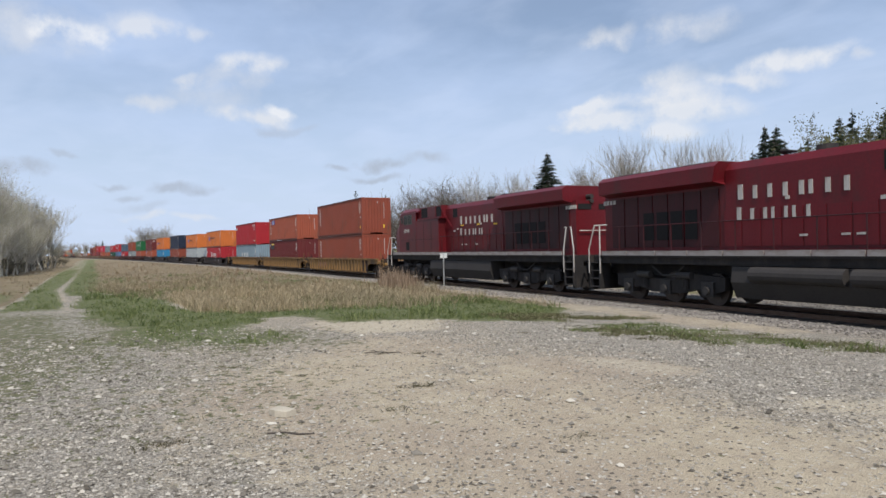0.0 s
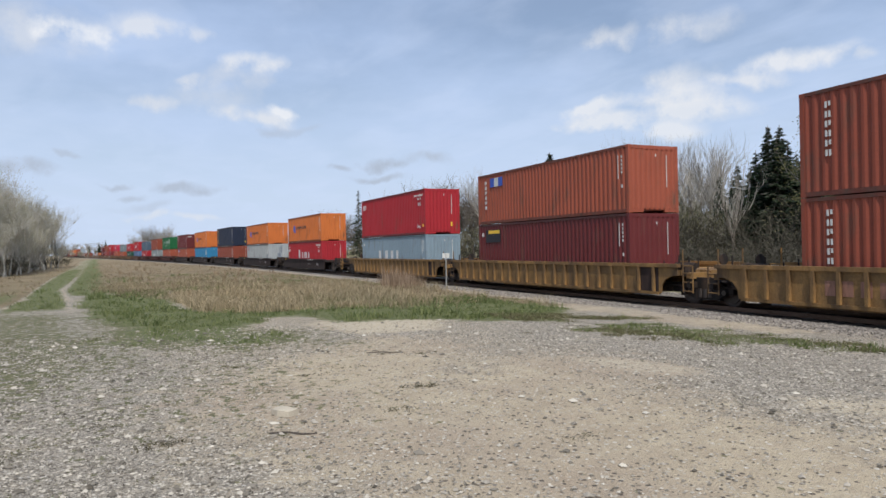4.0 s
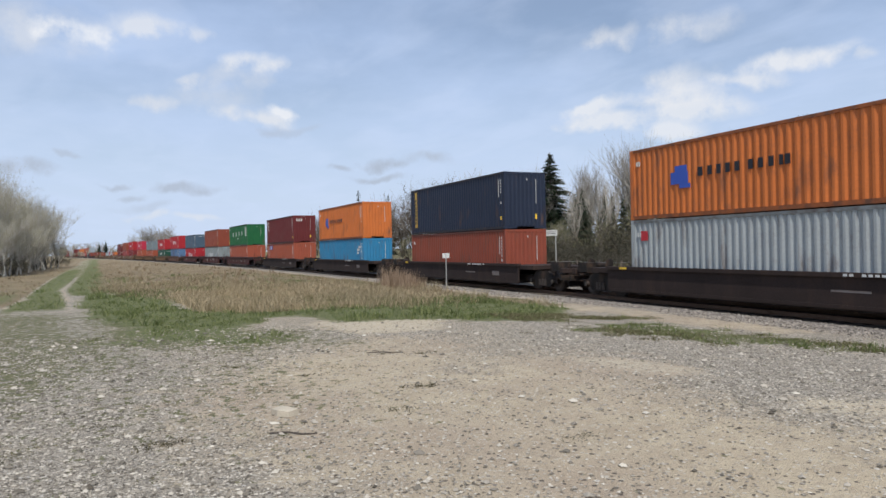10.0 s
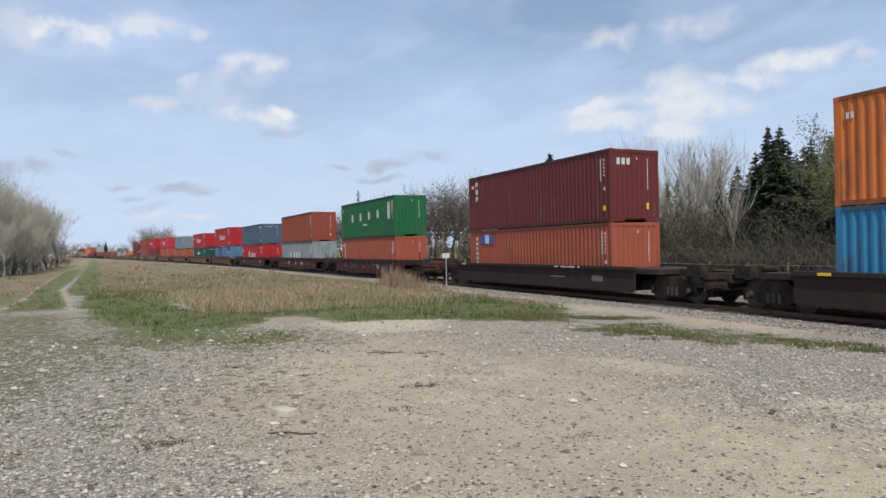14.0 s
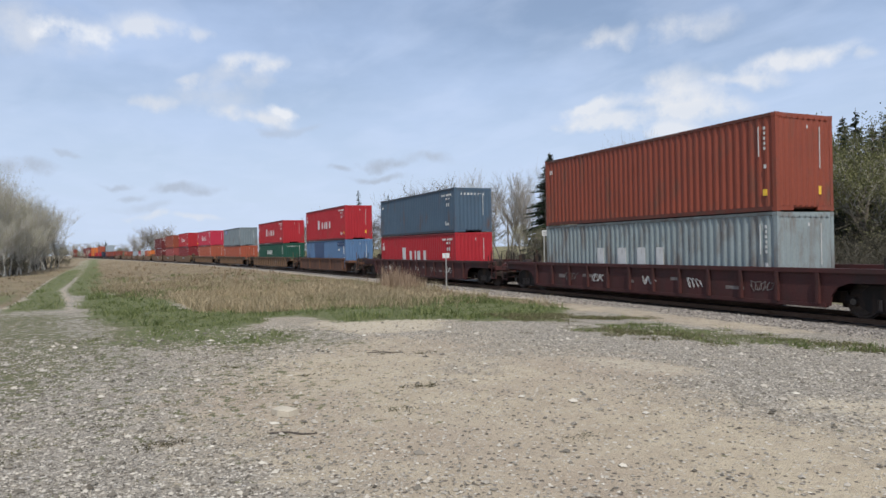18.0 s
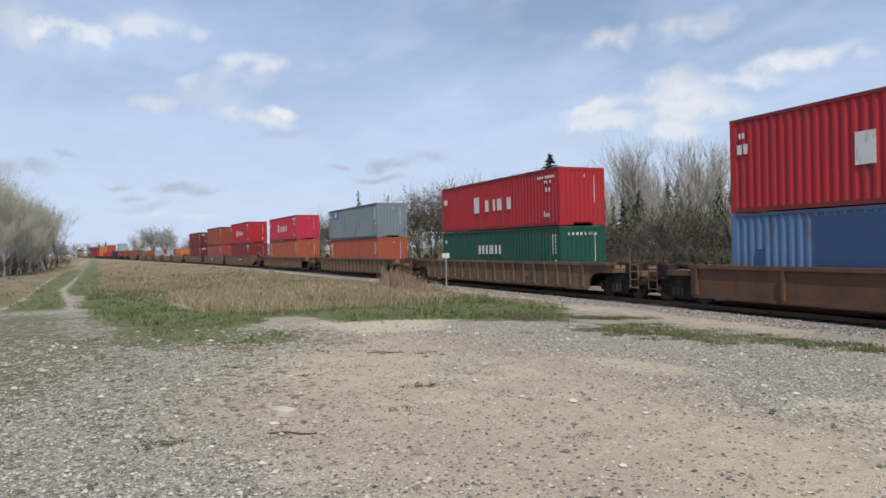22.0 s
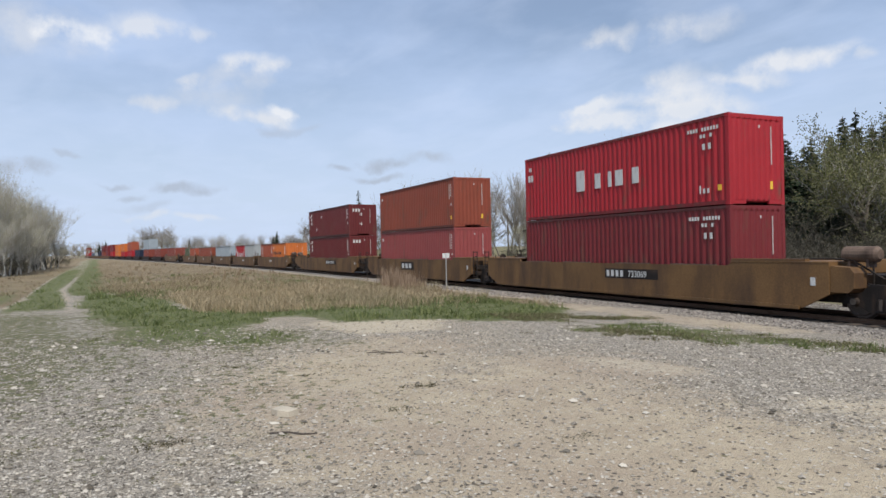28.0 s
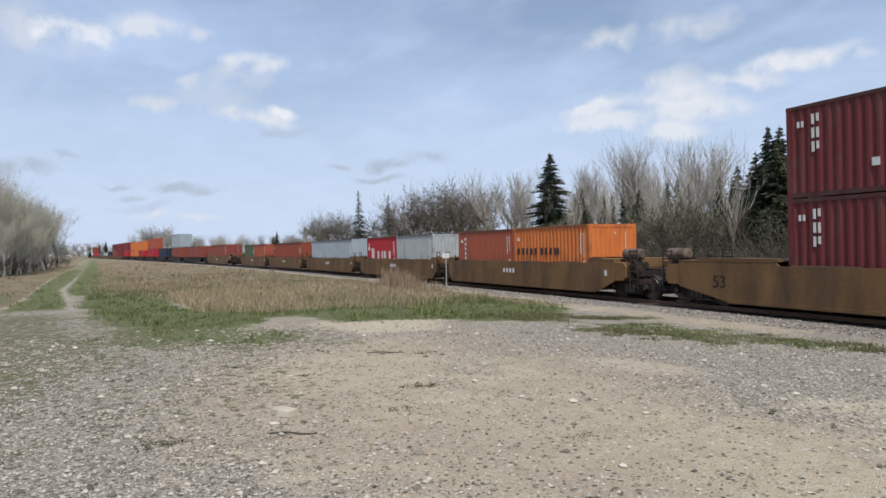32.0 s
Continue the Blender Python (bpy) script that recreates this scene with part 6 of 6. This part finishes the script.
BUD = island_material("bud_leaf", (.085, .092, .038), (.225, .215, .10), .8, .3)
OLIVE_BUD = island_material("olive_bud", (.12, .115, .060), (.24, .225, .12), .85, .3)
NEEDLE = island_material("needle", (.010, .022, .012), (.040, .060, .030), .8, .05)


def bare_tree(seed, h, spread=.42, kids=(9, 6, 6), dark=False, trunk=.5, leaves=0, leaf_mat=None, words="leafless grey-brown tree with fine upright twigs", lift=0.0):
    w = Wood(seed)
    w.grow(Vector((0, 0, -.2)), Vector((0, 0, 1)), h * trunk, h * .017, 0, spread, kids, lift)
    for i in range(leaves):
        c = w.r.choice(w.tips)
        w.leaf(c + Vector((w.r.gauss(0, .18), w.r.gauss(0, .18), w.r.gauss(0, .18))), w.r.uniform(.04, .09))
    return w.thing("bare_tree" if not leaves else "budding_tree", words, "tree", DARK_BARK if dark else BARK, DARK_TWIG if dark else TWIG, leaf_mat or BUD, "trees behind the track", size=h)


def spruce(seed, h, width=.17, thin=1.0):
    w = Wood(seed)
    r = w.r
    w.bar(w.limbs, [(Vector((0, 0, -.2)), h * .014), (Vector((0, 0, h * .5)), h * .009), (Vector((0, 0, h)), .015)], 7)
    z = h * .08
    while z < h * .985:
        f = 1 - z / h
        reach = h * width * (f ** .8) * r.uniform(.75, 1.15) + .12
        for i in range(max(3, int(7 * thin))):
            a = r.uniform(0, 6.283)
            out = Vector((math.cos(a), math.sin(a), 0))
            L = reach * r.uniform(.6, 1.1)
            base = Vector((0, 0, z + r.uniform(-.15, .15)))
            tip = base + out * L + Vector((0, 0, -L * r.uniform(.15, .45)))
            w.bar(w.twigs, [(base, .03), (tip, .01)], 3)
            side = Vector((-out.y, out.x, 0))
            n = max(3, int(L * 7 * thin))
            for j in range(n):
                t = (j + r.random()) / n
                c = base.lerp(tip, .12 + .88 * t) + Vector((0, 0, -.08 * r.random()))
                k = len(w.leaves[0])
                sz = (.16 + .26 * (1 - t)) * (.7 + .4 * r.random()) * min(1.2, .5 + L * .35)
                sd = side * (1 if r.random() < .5 else -1)
                w.leaves[0].extend([tuple(c), tuple(c + sd * sz + out * sz * .9 + Vector((0, 0, -sz * r.uniform(.2, .8)))), tuple(c + out * sz * 1.1 + Vector((0, 0, -sz * .5 * r.random())))])
                w.leaves[1].append((k, k + 1, k + 2))
                k = len(w.leaves[0])
                w.leaves[0].extend([tuple(c), tuple(c + sd * sz * .5 + Vector((0, 0, -sz * r.uniform(.5, 1.1)))), tuple(c + out * sz * .5 + Vector((0, 0, -sz * .7)))])
                w.leaves[1].append((k, k + 1, k + 2))
        z += h * r.uniform(.018, .030)
    return w.thing("spruce_tree", "dark green spruce with drooping branches", "tree", DARK_BARK, DARK_TWIG, NEEDLE, "spruces behind the track", ("trunk", "crown", "foliage"))


def bush(seed, h, twig, words, leaves=0, leaf_mat=None):
    w = Wood(seed)
    for i in range(9):
        a = w.r.uniform(0, 6.28)
        d = Vector((math.cos(a) * .45, math.sin(a) * .45, 1)).normalized()
        w.grow(Vector((math.cos(a) * .35 * w.r.random(), math.sin(a) * .35 * w.r.random(), -.1)), d, h * w.r.uniform(.5, .85), .035, 1, .45, (0, 6, 5))
    for i in range(leaves):
        c = w.r.choice(w.tips)
        w.leaf(c + Vector((w.r.gauss(0, .12), w.r.gauss(0, .12), w.r.gauss(0, .12))), w.r.uniform(.04, .09))
    return w.thing("bush", words, "bush", BRUSH_TWIG, twig, leaf_mat or OLIVE_BUD, "bushes along the line", ("stem_clump", "crown", "foliage"))


def place(src, x, y, scale=1.0, turn=0.0, wide=1.0):
    c = copy_thing(src, pose(x, y, rise(x, y) if abs(x) < 3000 else 0, 0, 0, turn))
    c.scale = (scale * wide, scale * wide, scale)
    return c


def build_trees():
    r = random.Random(21)
    bares = [bare_tree(i, 15, .38, (12, 8, 7), False, .68, lift=.36) for i in (1, 2, 3)]
    elms = [bare_tree(i, 15, .60, (10, 8, 7), True, .38, words="large bare tree with a dark spreading crown", lift=.12) for i in (11, 12)]
    buds = [bare_tree(i, 11, .52, (11, 6, 5), False, .46, 9000, BUD, "tree with fresh yellow-green spring leaves", lift=.15) for i in (21, 22)]
    olives = [bare_tree(i, 9, .5, (11, 6, 5), False, .42, 2600, OLIVE_BUD, "tree just coming into olive-brown bud", lift=.25) for i in (31, 32)]
    spruces = [spruce(i, 15, wd, th) for i, wd, th in ((41, .25, 1.6), (42, .28, 1.7), (43, .22, 1.5))]
    thicket = [bare_tree(i, 10, .40, (10, 8, 7), False, .66, 3200, HAZE_BUD, "grey tree of the thicket just coming into bud", lift=.34) for i in (71, 72, 73)]
    for q in thicket:
        for c in q.children:
            if not c.name.startswith("foliage"):
                c.data.materials[0] = HAZE_TWIG
    gaunt = spruce(44, 15, .19, .8)
    brush = [bush(i, 3.2, BRUSH_TWIG, "tangled leafless grey-brown brush beside the line") for i in (51, 52)]
    budding = [bush(i, 3.6, BRUSH_TWIG, "grey-brown bush in early olive bud", 500, OLIVE_BUD) for i in (53, 54)]
    white = bare_tree(61, 13, .26, (7, 5, 4), False, .74, lift=.45, words="bare pale-barked poplar with a forked trunk")
    white.children[0].data.materials[0] = PALE_BARK

    def at(bearing, y):
        """x at that y, for a bearing in degrees right of the camera's middle line."""
        return -y / math.tan(radians(23.183 + bearing))

    # landmarks: kind, bearing, y, height
    for src, b, y, h, own in [(gaunt, -6.95, 60, 20.8, 15), (gaunt, -4.5, 62, 17.6, 15), (spruces[0], 9.0, 62, 18.0, 15), (elms[0], .8, 60, 18.0, 15), (elms[1], 2.7, 62, 15.5, 15), (elms[1], -9.2, 64, 18.5, 15), (elms[0], -8.3, 66, 17.5, 15), (elms[0], -10.4, 66, 17.0, 15), (elms[1], -3.4, 64, 19.0, 15), (elms[0], -2.0, 61, 20.5, 15), (elms[1], -.6, 63, 19.5, 15), (elms[0], 1.9, 63, 20.0, 15),
                              (spruces[0], 25.5, 58, 14.2, 15), (spruces[1], 26.3, 58, 14.0, 15), (white, 22.8, 45, 12.6, 13), (spruces[0], 28.4, 62, 12.8, 15), (spruces[2], 27.4, 63, 11.8, 15), (spruces[1], 29.6, 64, 13.2, 15),
                              (spruces[0], 30.4, 60, 14.0, 15), (spruces[2], 31.2, 62, 14.9, 15), (buds[0], 31.3, 52, 12.4, 11), (buds[1], 33.4, 50, 10.4, 11), (spruces[1], 33.2, 62, 14.2, 15), (buds[1], 30.2, 56, 8.5, 11), (buds[0], 32.2, 47, 10.8, 11), (buds[1], 34.0, 46, 9.6, 11), (buds[0], 30.9, 49, 8.8, 11)]:
        place(src, at(b, y), y, h / own, r.uniform(0, 360), 1.5 if b == 9.0 else 1.0)
    # the bare row, from far to near
    for i in range(46):
        b = -10.5 + i * .76 + r.uniform(-.4, .4)
        if b > 24.0:
            break
        y = r.uniform(60, 74)
        h = 17.0 + r.uniform(-2, 2)
        if -8.0 < b < -5.6 or -3.6 < b < -2.2:
            h *= .75
        place(r.choice(elms if b < 4 else bares), at(b, y), y, h / 15, r.uniform(0, 360))
    # pale poplars standing in front of the row
    for i in range(13):
        b = 10.2 + i * 1.08 + r.uniform(-.3, .3)
        y = r.uniform(46, 54)
        place(white, at(b, y), y, r.uniform(10.5, 13.5) / 13, r.uniform(0, 360))
    # smaller spruces and olive trees in front of the bare row
    for i in range(22):
        b = 9.5 + i * .67 + r.uniform(-.3, .3)
        y = r.uniform(53, 66)
        place(r.choice(spruces), at(b, y), y, r.uniform(6.5, 10.2) / 15, r.uniform(0, 360), .95)
    for i in range(14):
        b = -12.5 + i * .9 + r.uniform(-.3, .3)
        y = r.uniform(66, 80)
        place(r.choice(elms + bares), at(b, y), y, r.uniform(13, 16) / 15 * (.8 if -8 < b < -2.4 else 1), r.uniform(0, 360), 1.2)
    for i in range(22):
        b = -10 + i * 1.6 + r.uniform(-.5, .5)
        y = r.uniform(50, 57)
        if b > 23.5:
            continue
        place(r.choice(olives), at(b, y), y, r.uniform(5.0, 8.5) / 9 * (1 if b > 8 else .8), r.uniform(0, 360), 1.15)
    # spruces that close the near end
    for i in range(34):
        b = 24.3 + i * .36
        y = r.uniform(52, 66)
        place(r.choice(spruces), at(b, y), y, r.uniform(8, 12.5) / 15, r.uniform(0, 360), 1.25)
    for i in range(12):
        b = 24.5 + i * 1.0
        place(r.choice(spruces), at(b, 49), 49, r.uniform(4, 6.5) / 15, r.uniform(0, 360), 1.5)
    # brush along the foot of the trees
    for i in range(70):
        b = -11 + i * .70 + r.uniform(-.3, .3)
        y = r.uniform(40, 50)
        if r.random() < .3:
            continue
        place(r.choice(brush + budding), at(b, y), y, r.uniform(.5, 1.4), r.uniform(0, 360), 1.3)
    for i in range(34):
        b = 6 + i * .85
        y = r.uniform(32, 39)
        place(r.choice(brush), at(b, y), y, r.uniform(.4, .75), r.uniform(0, 360), 1.6)
    # far woods beyond the bend
    for i in range(70):
        b = -24.2 + i * .21 + r.uniform(-.1, .1)
        x = -r.uniform(360, 470)
        y = -x * math.tan(radians(23.183 + b))
        if y < track_y(x) + 12:
            continue
        tall = (1.25 if -24.0 < b < -21.6 else .85) + .2 * noise.noise((i * .3, 0, 0))
        place(r.choice(bares + olives[:1]), x, y, tall, r.uniform(0, 360), 1.25)
    for i in range(40):
        b = -30.0 + i * .16
        x = -r.uniform(900, 1050)
        place(r.choice(bares + olives), x, -x * math.tan(radians(23.183 + b)), 1.0 + .3 * r.random(), r.uniform(0, 360), 1.5)
    for b, h, x in ((-26.64, 10.4, -520), (-26.2, 12.2, -520), (-27.3, 8, -540), (-20.3, 11, -420), (-13.6, 12, -330), (-13.9, 10, -330)):
        place(spruces[2], x, -x * math.tan(radians(23.183 + b)), h / 15, 0)
    # the thicket beside the trail
    for i in range(64):
        x = -67 - i * .66 + r.uniform(-.6, .6)
        y = -11.6 - .012 * (-67 - x) - r.uniform(.2, 7)
        tall = 1.02 + .08 * noise.noise((i * .35, 4, 0)) - .0026 * (-67 - x)
        place(r.choice(thicket), x, y, tall * r.uniform(.82, 1.08), r.uniform(0, 360), .88)
    for i in range(46):
        x = -67 - i * .95 + r.uniform(-1, 1)
        y = -11.4 - .012 * (-67 - x) - r.uniform(-.6, 3.0)
        place(r.choice(thicket), x, y, r.uniform(.38, .66), r.uniform(0, 360), 1.1)
    for i in range(14):
        x = -66 - i * 4.2 + r.uniform(-1, 1)
        y = -11.0 - .012 * (-66 - x) - r.uniform(-.5, 1.5)
        place(r.choice(budding + brush), x, y, r.uniform(.22, .5), r.uniform(0, 360), 1.25)
    # low woods that close the view past the thicket
    for i in range(34):
        b = -31.6 + i * .125 + r.uniform(-.06, .06)
        x = -r.uniform(330, 420)
        place(r.choice(thicket + olives), x, -x * math.tan(radians(23.183 + b)), r.uniform(.4, .62) * (1.2 if b < -29.5 else .8), r.uniform(0, 360), 1.3)
    for x, y, k in ((-70, -14.2, .36), (-73, -15.2, .40)):
        place(spruces[2], x, y, k, 40)
    # away with the patterns the copies came from: they become part of the woods
    for i, src in enumerate(bares + elms + buds + olives + spruces + thicket + [gaunt, white] + brush + budding):
        x, y = -40 - i * 9, 84 + (i % 3) * 5
        src.location = (x, y, rise(x, y))


build_trees()


# ================= small things by the line =================
def build_small():
    post = material("sign_steel", (.42, .42, .40), .5, .5, .2, 5, 40, .1)
    plate = paint("sign_plate", (.60, .60, .57), .2)
    s = new("track_sign")
    tagged(s, "small grey sign plate on a thin steel post", "sign")
    bm = bmesh.new(); tube(bm, (0, 0, -.1), (0, 0, 2.05), .035, .035, 8); part("post", bm, post, s)
    boxes("plate", [(-.02, .02, -.19, .19, 1.82, 2.08)], plate, s, "blank weathered plate seen edge-on")
    s.matrix_basis = pose(-34.4, 14.9, rise(-34.4, 14.9), 0, 1.5, -24)
    w = new("notice_board")
    tagged(w, "white notice board on two posts behind the track", "sign")
    boxes("board", [(-.55, .55, -.02, .02, 3.02, 3.44)], WHITE, w)
    for x in (-.42, .42):
        boxes("post", [(x - .04, x + .04, .02, .1, -.1, 3.4)], post, w)
    boxes("lettering", [(-.45, .45, -.026, -.018, 3.15 + i * .12, 3.19 + i * .12) for i in range(2)], BLACK_MARK, w)
    x = -26.5 / math.tan(radians(23.183 + 8.87))
    w.matrix_basis = pose(x, 26.5, rise(x, 26.5) - .0, 0, 0, 48)
    wood = material("fence_wood", (.12, .10, .085), .95, 0, .3, 4, 40, .3, random_tone=.3)
    f = new("fence")
    tagged(f, "old wooden post fence behind the track", "fence")
    me = shared("fence_post", lambda bm: tube(bm, (0, 0, -.3), (0, 0, 1.3), .07, .06, 7))
    for i in range(40):
        o = part("fence_post", me, wood, f)
        x = -14 - i * 2.6
        y = 29 + .4 * noise.noise((i * .7, 0, 0))
        o.location, o.rotation_euler = (x, y, rise(x, y)), (random.uniform(-.06, .06), random.uniform(-.06, .06), 0)
    bm = bmesh.new()
    for z in (.5, .85, 1.15):
        for i in range(39):
            xa, xb = -14 - i * 2.6, -14 - (i + 1) * 2.6
            tube(bm, (xa, 29, rise(xa, 29) + z), (xb, 29, rise(xb, 29) + z), .006, .006, 3, False)
    part("fence_wire", bm, post, f)
    p = new("utility_pole")
    tagged(p, "weathered wooden utility pole among the bare trees", "pole")
    bm = bmesh.new(); tube(bm, (0, 0, -.3), (0, 0, 7.2), .13, .09, 9); part("pole", bm, wood, p)
    x = -50 / math.tan(radians(23.183 + 5.45))
    p.location = (x, 50, rise(x, 50))
    # a flat piece of stone and a stick on the lot
    st = material("flat_stone", (.42, .37, .29), .9, 0, .2, 8, 60, .3)
    bm = bmesh.new()
    o = [(-.14, -.09), (.02, -.12), (.15, -.06), (.14, .07), (-.02, .10), (-.15, .05)]
    a = [bm.verts.new((x, y, 0)) for x, y in o]; b = [bm.verts.new((x * .95, y * .95, .055 + .012 * (i % 2))) for i, (x, y) in enumerate(o)]
    bm.faces.new(b); bm.faces.new(a[::-1])
    for i in range(6):
        bm.faces.new((a[i], a[(i + 1) % 6], b[(i + 1) % 6], b[i]))
    q = tagged(part("flat_stone", bm, st), "flat pale slab of stone on the gravel", "stone")
    q.matrix_basis = pose(-7.4, 1.3, height_at(-7.4, 1.3) + .002, 0, 0, 25)
    bm = bmesh.new(); rod(bm, [(-.22, 0, .012), (-.05, .03, .02), (.1, .01, .014), (.24, .05, .01)], .009, 5)
    q = tagged(part("stick", bm, DARK_BARK), "thin dark dead stick on the dirt", "stick")
    q.matrix_basis = pose(-6.55, 1.2, height_at(-6.55, 1.2), 0, 0, 55)
    bm = bmesh.new()
    rod(bm, [(-.42, 0, .015), (-.12, .05, .035), (.15, .02, .025), (.48, .08, .012)], .012, 5)
    rod(bm, [(-.12, .05, .035), (-.2, .18, .05), (-.34, .26, .02)], .008, 5)
    rod(bm, [(.0, .03, .03), (.1, -.14, .06), (.22, -.2, .02)], .008, 5)
    q = tagged(part("dead_branch", bm, DARK_BARK), "small forked dead branch on the bare dirt", "branch")
    q.matrix_basis = pose(-10.9, 3.55, height_at(-10.9, 3.55), 0, 0, 62) @ Matrix.Scale(.68, 4)


build_small()

motions()
